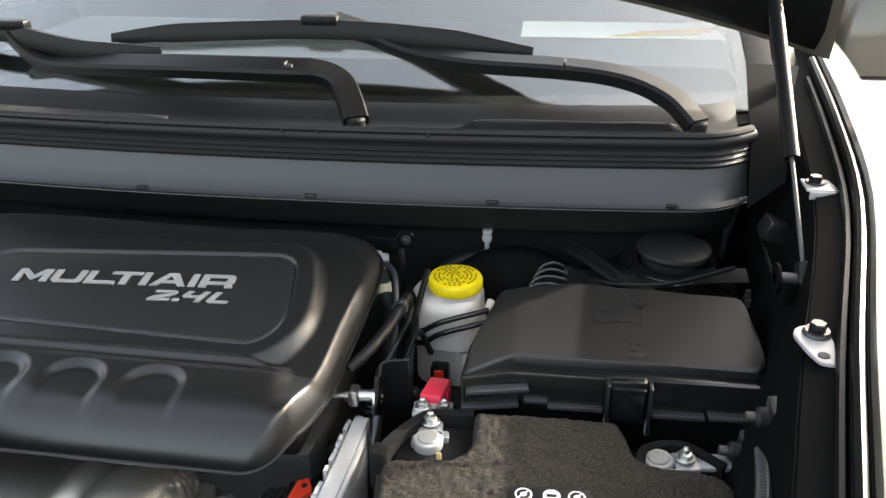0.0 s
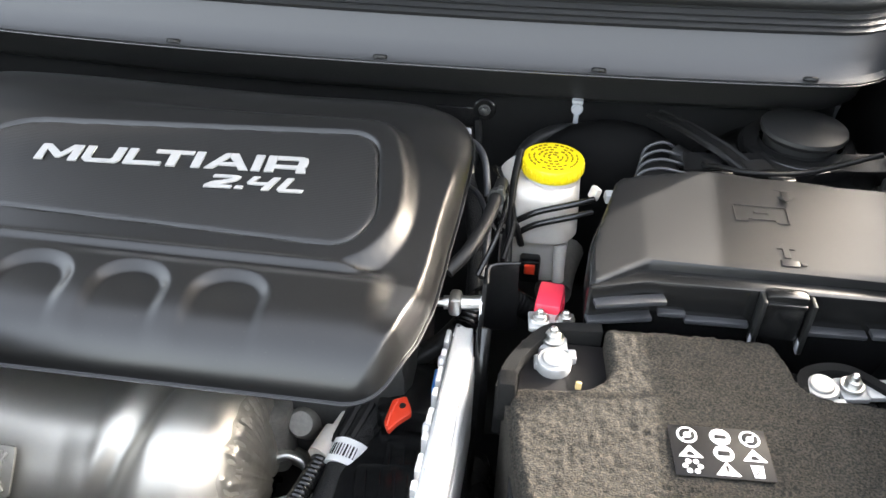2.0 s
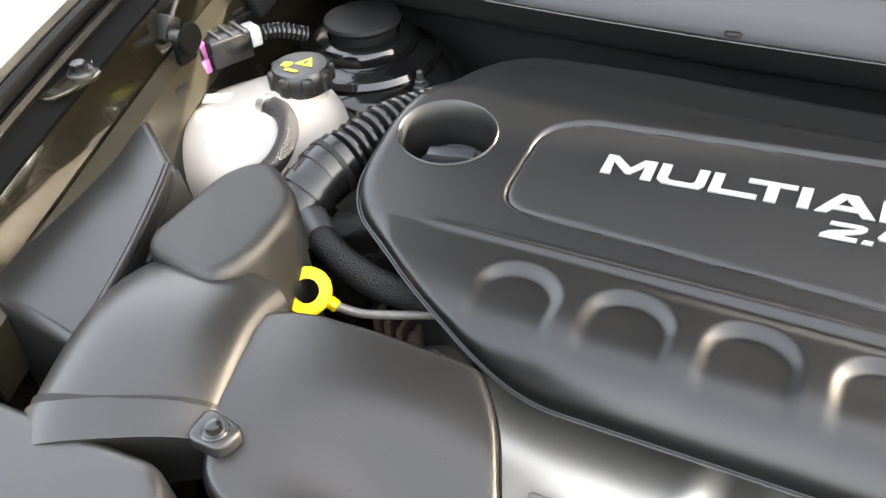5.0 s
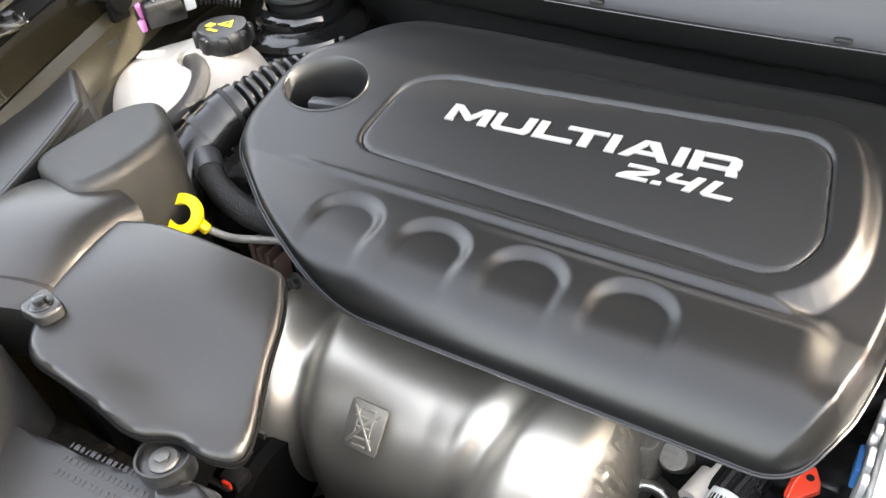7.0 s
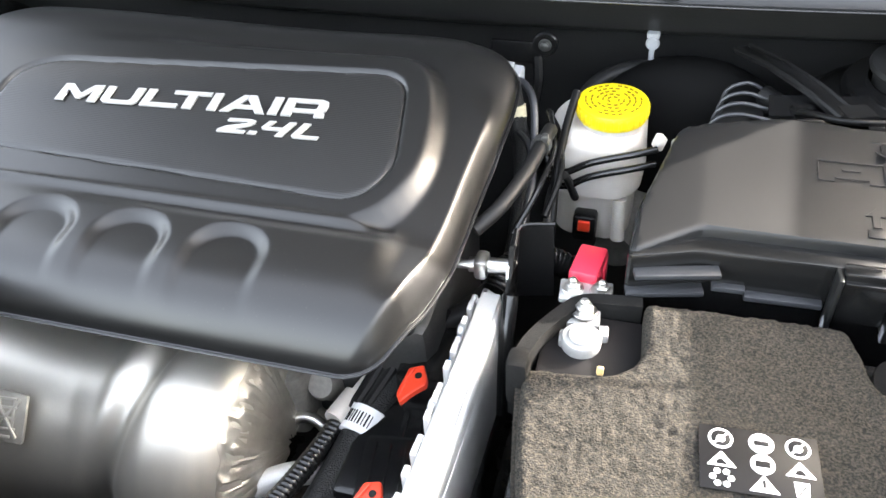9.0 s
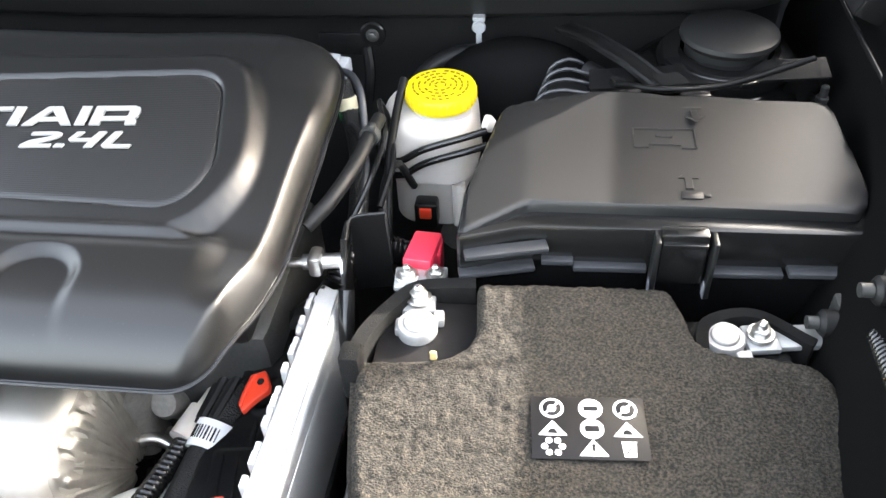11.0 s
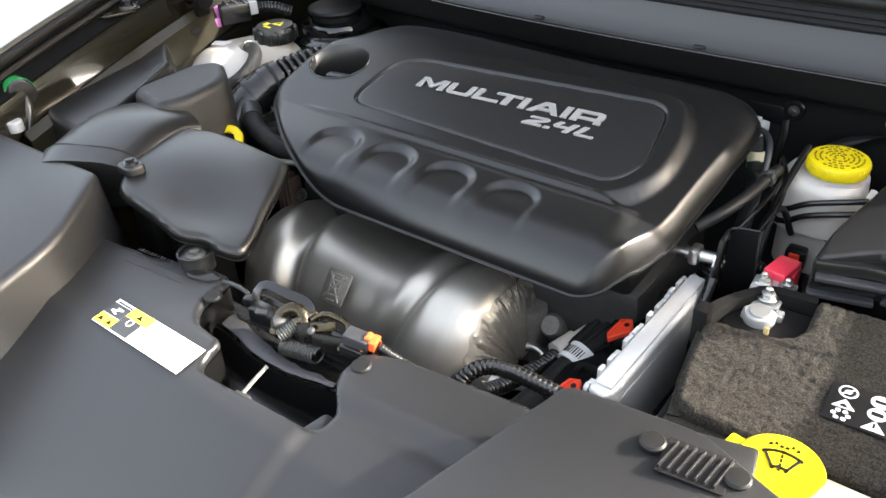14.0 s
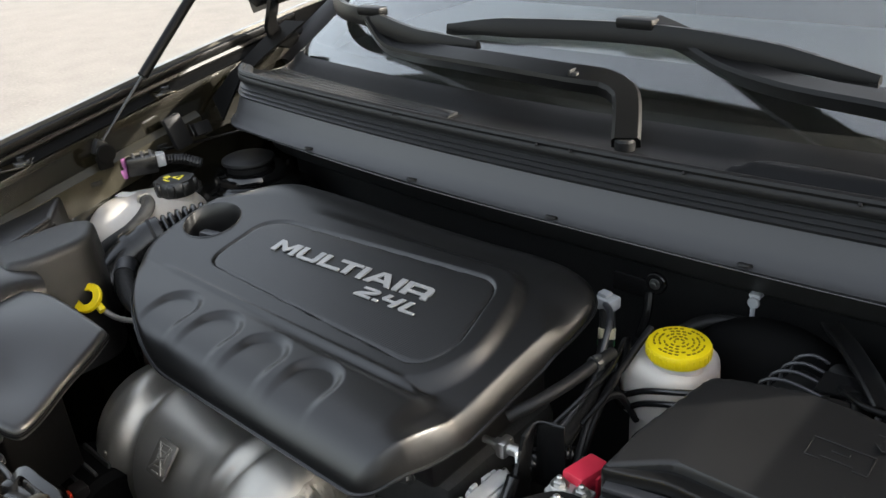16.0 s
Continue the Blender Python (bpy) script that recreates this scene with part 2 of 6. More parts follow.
def sweep(line, section, radius=None, closed=True):
    """Carries a cross-section (points across and up) along a line; radius: a factor along it."""
    bm = bmesh.new()
    rings = []
    up = Vector((0, 0, 1))
    tangent = (line[1] - line[0]).normalized()
    side = tangent.cross(up)
    side = side.normalized() if side.length > 1e-4 else Vector((1, 0, 0))
    for i, q in enumerate(line):
        t = (line[min(i + 1, len(line) - 1)] - line[max(i - 1, 0)]).normalized()
        side = (side - t * side.dot(t)).normalized()
        nor = side.cross(t)
        k = radius(i) if radius else 1.0
        rings.append([bm.verts.new(q + side * x * k + nor * y * k) for x, y in section])
    n = len(section)
    for a, b in zip(rings, rings[1:]):
        for i in range(n if closed else n - 1):
            j = (i + 1) % n
            bm.faces.new((a[i], a[j], b[j], b[i]))
    if closed:
        bm.faces.new(rings[0][::-1])
        bm.faces.new(rings[-1])
    return bm


def tube(pts, r, n=12, rib=0.0, pitch=0.006):
    """A hose; rib: the depth of its corrugation."""
    line = spline(pts, pitch / 4 if rib else max(0.006, r * 0.8))
    ring = [(r * math.cos(2 * math.pi * i / n), r * math.sin(2 * math.pi * i / n)) for i in range(n)]
    wave = (1.0, 1 - rib * 0.15, 1 - rib, 1 - rib * 0.15)
    return sweep(line, ring, (lambda i: wave[i % 4]) if rib else None)


def rounded(pts, r, n=5):
    """The corners of a polygon in plan rounded off."""
    out = []
    for i, q in enumerate(pts):
        rr = r[i] if isinstance(r, (list, tuple)) else r
        q, a, b = Vector(q), Vector(pts[i - 1]), Vector(pts[(i + 1) % len(pts)])
        u, v = a - q, b - q
        k = min(rr, u.length * 0.48, v.length * 0.48)
        s, e = q + u.normalized() * k, q + v.normalized() * k
        for j in range(n + 1):
            t = j / n
            out.append(tuple((1 - t) ** 2 * s + 2 * t * (1 - t) * q + t * t * e))
    return out


def prism(pts, z0, z1, r=0.003, seg=3, lift=None, taper=0.0):
    """A slab over a plan polygon with softened upper edges; lift(x, y): how far each upper point is raised; taper: how much wider the foot is."""
    bm = bmesh.new()
    area = sum(a[0] * b[1] - b[0] * a[1] for a, b in zip(pts, pts[1:] + pts[:1]))
    if area < 0:
        pts = pts[::-1]
    P = [Vector((x, y)) for x, y in pts]
    n = len(P)
    nor = []
    for i in range(n):
        d = P[(i + 1) % n] - P[i - 1]
        nor.append(Vector((d.y, -d.x)).normalized())
    rings = []
    levels = [(z0, taper)] + [(z1 - r + r * math.sin(math.pi / 2 * k / seg), -r * (1 - math.cos(math.pi / 2 * k / seg))) for k in range(seg + 1)]
    for z, off in levels:
        ring = []
        for q, d in zip(P, nor):
            w = q + d * off
            f = 0 if z == z0 else (lift(w.x, w.y) if lift else 0)
            ring.append(bm.verts.new((w.x, w.y, z + f)))
        rings.append(ring)
    for a, b in zip(rings, rings[1:]):
        for i in range(n):
            j = (i + 1) % n
            bm.faces.new((a[i], a[j], b[j], b[i]))
    top = bm.faces.new(rings[-1])
    bm.faces.new(rings[0][::-1])
    if lift:
        bmesh.ops.triangulate(bm, faces=[top])
    return bm


def inside_distance(pts, X, Y):
    """Distance to a polygon's edge, positive inside, for arrays of points; also the nearest points of the edge."""
    best = np.full(X.shape, 1e9)
    bx, by = X.copy(), Y.copy()
    odd = np.zeros(X.shape, bool)
    for (ax, ay), (cx, cy) in zip(pts, pts[1:] + pts[:1]):
        dx, dy = cx - ax, cy - ay
        t = np.clip(((X - ax) * dx + (Y - ay) * dy) / (dx * dx + dy * dy + 1e-12), 0, 1)
        px, py = ax + t * dx, ay + t * dy
        d = np.hypot(X - px, Y - py)
        m = d < best
        best, bx, by = np.where(m, d, best), np.where(m, px, bx), np.where(m, py, by)
        cross = ((ay > Y) != (cy > Y)) & (X < (cx - ax) * (Y - ay) / (cy - ay + 1e-12) + ax)
        odd ^= cross
    return np.where(odd, best, -best), bx, by


def field(pts, height, step, skirt=0.0, hole=None):
    """A shaped sheet over a plan polygon: height(x, y, d) by arrays, d the distance from the edge; skirt: how far the rim hangs down; hole: a polygon left out."""
    P = np.array(pts)
    xs = np.arange(P[:, 0].min() - step, P[:, 0].max() + 2 * step, step)
    ys = np.arange(P[:, 1].min() - step, P[:, 1].max() + 2 * step, step)
    X, Y = np.meshgrid(xs, ys, indexing="ij")
    d, px, py = inside_distance(pts, X, Y)
    keep = d > 0
    if hole:
        h, hx, hy = inside_distance(hole, X, Y)
        inner = h > 0
        keep &= ~inner
        X, Y = np.where(inner, hx, X), np.where(inner, hy, Y)
    out = d <= 0
    X, Y = np.where(out, px, X), np.where(out, py, Y)
    D = np.where(out, 0, d)
    Z = height(X, Y, D)
    bm = bmesh.new()
    made = {}
    nx, ny = X.shape

    def v(i, j):
        if (i, j) not in made:
            made[i, j] = bm.verts.new((X[i, j], Y[i, j], Z[i, j]))
        return made[i, j]
    for i in range(nx - 1):
        for j in range(ny - 1):
            quad = ((i, j), (i + 1, j), (i + 1, j + 1), (i, j + 1))
            if any(keep[q] for q in quad):
                bm.faces.new([v(*q) for q in quad])
    bmesh.ops.remove_doubles(bm, verts=bm.verts, dist=step * 0.08)
    bmesh.ops.dissolve_degenerate(bm, dist=1e-6, edges=bm.edges)
    if skirt:
        rim = [e for e in bm.edges if e.is_boundary]
        got = bmesh.ops.extrude_edge_only(bm, edges=rim)["geom"]
        for q in got:
            if isinstance(q, bmesh.types.BMVert):
                q.co.z -= skirt
    return bm


def word(body, size, at, rot, material, parent, name, depth=0.001, wide=1.0, shear=0.0, fat=0.0, align="LEFT"):
    """Lettering in the built-in typeface, as a mesh under its thing."""
    cu = bpy.data.curves.new(name, "FONT")
    cu.body, cu.size, cu.shear, cu.extrude, cu.offset, cu.align_x = body, size, shear, depth, fat, align
    tmp = bpy.data.objects.new("t", cu)
    scene.collection.objects.link(tmp)
    dg = bpy.context.evaluated_depsgraph_get()
    me = bpy.data.meshes.new_from_object(tmp.evaluated_get(dg))
    bpy.data.objects.remove(tmp)
    bpy.data.curves.remove(cu)
    bm = bmesh.new()
    bm.from_mesh(me)
    bpy.data.meshes.remove(me)
    moved(bm, Matrix.Translation(at) @ rot.to_4x4() @ Matrix.Diagonal((wide, 1, 1, 1)))
    return part(name, bm, material, parent)


# ---- the ground and the car's body round the engine bay ----
def sheet(rows, flip=False):
    """A surface through rows of points."""
    bm = bmesh.new()
    V = [[bm.verts.new(q) for q in row] for row in rows]
    for a, b in zip(V, V[1:]):
        for i in range(len(a) - 1):
            bm.faces.new((a[i], a[i + 1], b[i + 1], b[i]))
    return bm


def slab(rows, thick):
    bm = sheet(rows)
    bmesh.ops.recalc_face_normals(bm, faces=bm.faces)
    bmesh.ops.solidify(bm, geom=bm.faces[:], thickness=thick)
    return bm


bm = bmesh.new()
bmesh.ops.create_grid(bm, x_segments=8, y_segments=8, size=300)
solid("ground", bm, GROUND, (0, 0, 0), "pale dusty gravelled concrete parking ground", "ground", kind="structure")

# the wing's upper edge: half width, way back, height
EDGE = [(0.50, 0.02, 0.95), (0.565, 0.20, 0.985), (0.62, 0.40, 1.025), (0.675, 0.63, 1.06), (0.73, 0.83, 1.077), (0.755, 0.95, 1.09),
        (0.772, 1.10, 1.108), (0.785, 1.25, 1.125), (0.80, 1.50, 1.15), (0.81, 1.90, 1.16)]
EDGE = [tuple(q) for q in spline(EDGE, 0.05)]


def wing(side):
    name = "fender"
    w = thing(name, (side * 0.8, 0.7, 0.0), "dark metallic front wing with a black rubber seal", "fender", "front wings")
    outer, gutter, inner = [], [], []
    for x, y, z in EDGE:
        outer.append([(side * (x + a), y, z + b) for a, b in ((0.0, -0.006), (0.004, -0.001), (0.012, 0.0), (0.035, -0.012), (0.065, -0.035), (0.09, -0.07), (0.105, -0.13),
                                                              (0.125, -0.25), (0.12, -0.5), (0.10, -0.75))])
        gutter.append([(side * (x + a), y, z + b) for a, b in ((0.001, -0.008), (-0.006, -0.022), (-0.014, -0.031), (-0.032, -0.037), (-0.044, -0.040))])
        inner.append([(side * (x + a), y, z + b) for a, b in ((-0.044, -0.040), (-0.047, -0.052), (-0.054, -0.10), (-0.075, -0.16), (-0.10, -0.25), (-0.12, -0.75))])
    part("outer_panel", slab(outer, 0.002), PAINT, w)
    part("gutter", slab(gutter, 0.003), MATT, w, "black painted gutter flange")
    # bronze paint on the left; on the right shade is painted in as near-black
    part("inner_panel", slab(inner, 0.003), MATT if side > 0 else WING, w, "dark painted inner wing panel, right side blackened for shade")
    line = [Vector((side * (x - 0.008), y, z - 0.012)) for x, y, z in EDGE if 0.3 < y < 1.35]
    part("rubber_seal", sweep(line, [(0.006 * math.cos(a), 0.008 * math.sin(a)) for a in [k * math.pi / 4 for k in range(8)]]), WIPER, w, "black rubber weather strip")
    line = [Vector((side * (x - 0.018), y, z - 0.024)) for x, y, z in EDGE if 0.3 < y < 1.3]
    part("seal_lip", sweep(line, [(0.004 * math.cos(a), 0.006 * math.sin(a)) for a in [k * math.pi / 3 for k in range(6)]]), WIPER, w)
    return w


for side in (1, -1):
    wing(side)


def cowl_y(x):
    return 1.008 + 0.085 * x * x + 7.0 * max(0.0, abs(x) - 0.595) ** 2


XS = [-0.665 + 1.33 * k / 60 for k in range(61)]
solid("firewall", slab([[(x, cowl_y(x) + 0.03 + b, z) for b, z in ((0.0, 0.995), (0.020, 0.988), (0.038, 0.96), (0.050, 0.932), (0.058, 0.924), (0.090, 0.920), (0.100, 0.90), (0.102, 0.8), (0.07, 0.6), (-0.02, 0.35))]
                        for x in XS], 0.004), BULK, (0, 1.05, 0.35), "black painted steel bulkhead below the scuttle", "firewall", kind="structure")
solid("undertray", rbox((0, 0.62, 0.36), (1.40, 1.0, 0.03), 0.005), SHADE, (0, 0.62, 0.345), "black plastic tray under the engine", "undertray", kind="structure")
rad = thing("radiator", (0, 0.335, 0.39), "dark radiator behind the front panel", "radiator")
part("core", rbox((0, 0.335, 0.62), (1.05, 0.05, 0.46), 0.01), SHADE, rad)
for k in range(21):
    part("rib", rbox((-0.5 + 0.05 * k, 0.365, 0.62), (0.006, 0.016, 0.42), 0.002, 1), SHADE, rad)

# ---- scuttle: face, seal, trough, grille ----
ALLOYED = mat("polished_black_edge", (0.014, 0.014, 0.015), 0.25, spec=0.5, vary=0.5, stain=20)
MESH = mat("grey_black_mesh", (0.014, 0.0142, 0.015), 0.45, vary=0.2)
cowl = thing("scuttle_panel", (0, 1.05, 0.98), "black plastic scuttle panel with a ribbed face under the windscreen", "cowl panel")
part("face", slab([[(x, cowl_y(x) + a, z) for a, z in ((0.012, 0.992), (-0.006, 0.994), (-0.008, 0.999), (0.002, 1.003), (0.012, 1.02), (0.024, 1.043))] for x in XS], 0.003), FASCIA, cowl,
     "smooth dark grey plastic fascia")
prof = [(0.024, 1.043), (0.0215, 1.046), (0.0275, 1.049), (0.025, 1.052), (0.031, 1.055), (0.0285, 1.058), (0.035, 1.061), (0.032, 1.066)]
part("ribbed_strip", slab([[(x, cowl_y(x) + a, z) for a, z in prof] for x in XS], 0.002), TRIM, cowl, "ribbed black strip", 20)
line = [Vector((x, cowl_y(x) + 0.040, 1.073)) for x in XS]
part("bulb_seal", sweep(line, [(0.013 * math.cos(a), 0.011 * math.sin(a)) for a in [k * math.pi / 6 for k in range(12)]]), RUBBER, cowl, "black rubber bonnet seal")
line = [Vector((x, cowl_y(x) + 0.033, 1.083)) for x in XS]
part("seal_bead", sweep(line, [(0.006 * math.cos(a), 0.005 * math.sin(a)) for a in [k * math.pi / 4 for k in range(8)]]), RUBBER, cowl)
part("trough", slab([[(x, cowl_y(x) + a * (1 + 0.15 * x * x), z) for a, z in ((0.048, 1.074), (0.066, 1.066), (0.085, 1.060), (0.115, 1.060), (0.135, 1.066), (0.15, 1.076), (0.17, 1.082))] for x in XS], 0.003),
     COWL, cowl, "black plastic scuttle trough")
bm = None
for k in range(118):
    x = -0.63 + 0.48 * k / 117
    b = rbox((x, cowl_y(x) + 0.100, 1.0665), (0.0014, 0.062 - 0.040 * k / 117, 0.004), 0, rot=(0, 0, 12 * x))
    bm = b if bm is None else merge(bm, b)
for j in range(4):
    bm = merge(bm, sweep([Vector((-0.63 + 0.48 * k / 30, cowl_y(-0.63 + 0.48 * k / 30) + 0.080 + 0.013 * j * (1 - 0.6 * k / 30), 1.0665)) for k in range(31)], [(-0.001, -0.002), (0.001, -0.002), (0.001, 0.002), (-0.001, 0.002)]))
part("air_grille", bm, MESH, cowl, "fine black air intake mesh")
bm = sheet([[(x, cowl_y(x) + 0.118 + 0.0 * x, 1.0625), (x, cowl_y(x) + 0.088, 1.0625)] for x in [-0.63 + 0.48 * k / 20 for k in range(21)]])
part("grille_backing", slab([[(x, cowl_y(x) + 0.122, 1.0622), (x, cowl_y(x) + 0.086, 1.0622)] for x in [-0.63 + 0.48 * k / 20 for k in range(21)]], 0.001), BLACK, cowl)
bm.free()
part("raised_cover", field(rounded([(0.26, 1.10), (0.56, 1.115), (0.60, 1.16), (0.30, 1.145)], 0.02), lambda X, Y, D: 1.066 + 0.012 * np.clip(D / 0.015, 0, 1), 0.008, 0.008), COWL, cowl, "raised plastic drain cover")
part("flange_edge", sweep([Vector((x, cowl_y(x) - 0.0085 + 0.0012 * math.sin(9 * x), 0.9965)) for x in XS], [(0.0011 * math.cos(a), 0.0011 * math.sin(a)) for a in [k * math.pi / 4 for k in range(8)]]), ALLOYED, cowl, "shiny lower flange edge")
for x in (-0.38, -0.142, 0.097, 0.338, 0.566):
    part("push_clip", disc((x, cowl_y(x) - 0.004, 1.0005), 0.008, 0.004, rot=(-25, 0, 0), n=14), RUBBER, cowl, "black push clip")
for x in (-0.20, 0.104, 0.055, 0.43, 0.25):
    part("vent_dot", disc((x, cowl_y(x) + 0.0265, 1.080), 0.0024, 0.002, n=10, rot=(60, 0, 0)), BLACK, cowl)
for side in (1, -1):
    part("side_apron", slab([[(side * 0.66, 1.045, 0.998), (side * 0.705, 1.06, 1.03)], [(side * 0.665, 1.10, 1.06), (side * 0.715, 1.12, 1.065)], [(side * 0.67, 1.17, 1.09), (side * 0.73, 1.20, 1.10)],
                             [(side * 0.68, 1.28, 1.13), (side * 0.755, 1.29, 1.125)]], 0.004), MATT, cowl, "black plastic corner apron")


# ---- windscreen, cabin, bonnet, mirror ----
def glass_y(x):
    return 1.165 + 0.20 * x * x


def on_glass(x, s):
    """A point of the windscreen, s metres back from its lower edge."""
    return (x, glass_y(x) + s, 1.063 + 0.55 * s - 0.06 * s * s)


ws = thing("windscreen", (0, 1.17, 1.07), "raked laminated windscreen with a black border band", "windscreen")
GX = [-0.70 + 1.4 * k / 40 for k in range(41)]
pane = part("pane", slab([[on_glass(x * (1 - 0.10 * s), s) for s in (0.0, 0.05, 0.1, 0.2, 0.3, 0.4, 0.5, 0.6, 0.75, 0.9)] for x in GX], 0.004), GLASS, ws, "tinted glass pane")
pane.visible_shadow = False
part("border_band", slab([[tuple(Vector(on_glass(x, s)) - Vector((0, 0, 0.006))) for s in (-0.012, 0.02, 0.045)] for x in GX], 0.0015), BLACK, ws, "black ceramic edge band")
for side in (1, -1):
    part("pillar", sweep([Vector(on_glass(side * 0.715 * (1 - 0.09 * s), s)) + Vector((side * 0.02, 0.02, 0.0)) for s in (-0.03, 0.05, 0.2, 0.4, 0.6, 0.9)],
                         [(0.03, -0.04), (0.045, 0.0), (0.02, 0.014), (-0.035, 0.010), (-0.04, -0.03)]), COWL, ws, "windscreen pillar trim")
cabin = thing("cabin_shell", (0, 1.9, 0.5), "dark closed cabin shell behind the windscreen", "car cabin", kind="structure")
part("dashboard", field(rounded([(-0.70, 1.22), (0.70, 1.22), (0.72, 1.95), (-0.72, 1.95)], 0.05), lambda X, Y, D: 1.035 + 0.035 * np.clip((Y - 1.3) / 0.3, 0, 1) - 0.06 * np.clip((Y - 1.88) / 0.07, 0, 1) ** 2, 0.04, 0.3), DASH, cabin,
     "grey soft plastic dashboard")
# added black sheet: the shade on the front of the dashboard, as colour
part("dash_shade_sheet", field(rounded([(-0.69, 1.215), (0.69, 1.215), (0.70, 1.50), (-0.70, 1.50)], 0.04), lambda X, Y, D: 1.047 + 0.035 * np.clip((Y - 1.3) / 0.3, 0, 1), 0.04, 0.006), MATT, cabin, "black sheet standing in for shade on the dashboard below the glass")
part("roof", slab([[(x, y, 1.55 + z - 0.08 * x * x) for y, z in ((2.02, 0.0), (2.2, 0.05), (2.8, 0.08), (3.4, 0.02))] for x in (-0.66, -0.3, 0, 0.3, 0.66)], 0.02), PAINT, cabin)
# unseen wall that closes the cabin so its inside stays dark
part("rear_wall", rbox((0, 3.22, 1.0), (1.6, 0.03, 1.14), 0.005), DASH, cabin)
for side in (1, -1):
    part("side_wall", rbox((side * 0.80, 2.45, 0.78), (0.04, 1.55, 0.72), 0.01), PAINT, cabin)
    # glass on the left; the right one is opaque, added to block sunlight
    part("side_pane", slab([[(side * 0.80, 1.50, 1.13), (side * 0.76, 1.52, 1.16)], [(side * 0.80, 2.05, 1.13), (side * 0.66, 2.05, 1.56)], [(side * 0.80, 3.22, 1.13), (side * 0.66, 3.22, 1.56)]], 0.006), DASH if side > 0 else GLASS, cabin, "side glazing, made opaque on the right to block the sun").visible_shadow = side > 0
paper = thing("leaflet", (0.50, 1.72, 1.05), "white printed sheet with yellow and green stripes lying on the dashboard", "paper")
part("sheet", rbox((0.52, 1.80, 1.075), (0.40, 0.17, 0.001), 0, rot=(0, 0, 2)), PAPER, paper)
for k in range(6):
    part("stripe", rbox((0.58 + 0.012 * k, 1.735 + 0.012 * k, 1.0760 + 0.0003 * k), (0.18, 0.006, 0.0006), 0, rot=(0, 0, 8 + 2 * k)), (INK, GREEN, INK, ORANGE, INK, ORANGE)[k], paper)

hood = thing("bonnet", (0, 1.27, 1.15), "open dark bonnet propped on two gas struts, black underneath", "car hood")


def bonnet_point(x, v, lift=0.0):
    a = radians(70)
    rear = 1.165 + 0.10 * (1 - (x / 0.78) ** 2)
    crown = 0.05 * (1 - (x / 0.78) ** 2) + 0.03 * math.sin(math.pi * v)
    return (x * (1 - 0.10 * v * v), 1.285 - v * math.cos(a) + (crown - 0.05 + lift) * math.sin(a), rear + v * math.sin(a) + (crown - 0.05 + lift) * math.cos(a))


BX = [-0.78 + 1.56 * k / 24 for k in range(25)]
part("outer_skin", slab([[bonnet_point(x, v) for v in (0, 0.02, 0.1, 0.25, 0.4, 0.55, 0.7, 0.85, 0.95)] for x in BX], 0.003), PAINT, hood)
part("inner_frame", slab([[bonnet_point(x * 0.97, v, -0.03 if 0.02 < v < 0.93 else -0.008) for v in (0.012, 0.05, 0.1, 0.25, 0.4, 0.55, 0.7, 0.85, 0.94)] for x in BX], 0.003), SHADE, hood, "black painted inner frame")
part("sound_pad", slab([[bonnet_point(x * 0.72, v, -0.05) for v in (0.14, 0.25, 0.4, 0.55, 0.7, 0.8)] for x in BX], 0.012), DARKFELT, hood, "dark felt sound pad")
for side in (1, -1):
    h = part("hinge", sweep(spline([(side * 0.735, 1.30, 1.085), (side * 0.735, 1.255, 1.10), (side * 0.715, 1.225, 1.135), (side * 0.70, 1.23, 1.18), (side * 0.70, 1.225, 1.27)], 0.02),
                            [(-0.004, -0.016), (0.004, -0.016), (0.004, 0.016), (-0.004, 0.016)]), SHADE, hood, "black steel hinge arm")
    s = thing("gas_strut", (side * 0.688, 0.835, 1.0), "black gas strut with a thin rod holding the bonnet open", "gas strut", "bonnet struts")
    lo, hi = (Vector((0.682, 0.84, 1.005)), Vector((0.6725, 1.135, 1.243))) if side > 0 else (Vector((-0.668, 0.806, 1.011)), Vector((-0.667, 1.086, 1.265)))
    at = lambda k: lo + (hi - lo) * k
    part("rod", tube([at(0.03), at(0.25), at(0.42)], 0.0026, 10), DULL if side > 0 else GLOSSY, s, "polished piston rod")
    part("cylinder", tube([at(0.40), at(0.42), at(0.8), at(1.0)], 0.0088, 16), WIPER, s, "black gas cylinder")
    part("end_socket", rbox(at(0.015), (0.016, 0.02, 0.026), 0.003, rot=(-35, 0, 0)), RUBBER, s)
    part("ball_stud", tube([at(0.0) - Vector((side * 0.03, 0, 0)), at(0.0) - Vector((side * 0.012, 0, 0)), at(0.0)], 0.006, 12), DULL, s, "ball stud")
    part("stud_plate", merge(disc(at(0.0) - Vector((side * 0.030, 0, 0)), 0.016, 0.004, rot=(0, 90, 0)), rbox(at(0.0) - Vector((side * 0.02, 0, 0.016)), (0.010, 0.026, 0.024), 0.004)), MATT, s)

mirror = thing("door_mirror", (1.02, 1.74, 1.02), "black door mirror housing", "mirror")
part("housing", field(rounded([(0.90, 1.64), (1.14, 1.66), (1.15, 1.80), (0.90, 1.80)], 0.05), lambda X, Y, D: 1.10 + 0.09 * np.sqrt(np.clip(1 - (1 - np.clip(D / 0.06, 0, 1)) ** 2, 0, 1)), 0.012, 0.07), PAINT, mirror)
part("lower_shell", rbox((1.02, 1.725, 1.035), (0.22, 0.13, 0.04), 0.015), GLOSSY, mirror)
part("mirror_foot", rbox((0.90, 1.76, 1.045), (0.14, 0.06, 0.05), 0.012), GLOSSY, mirror)


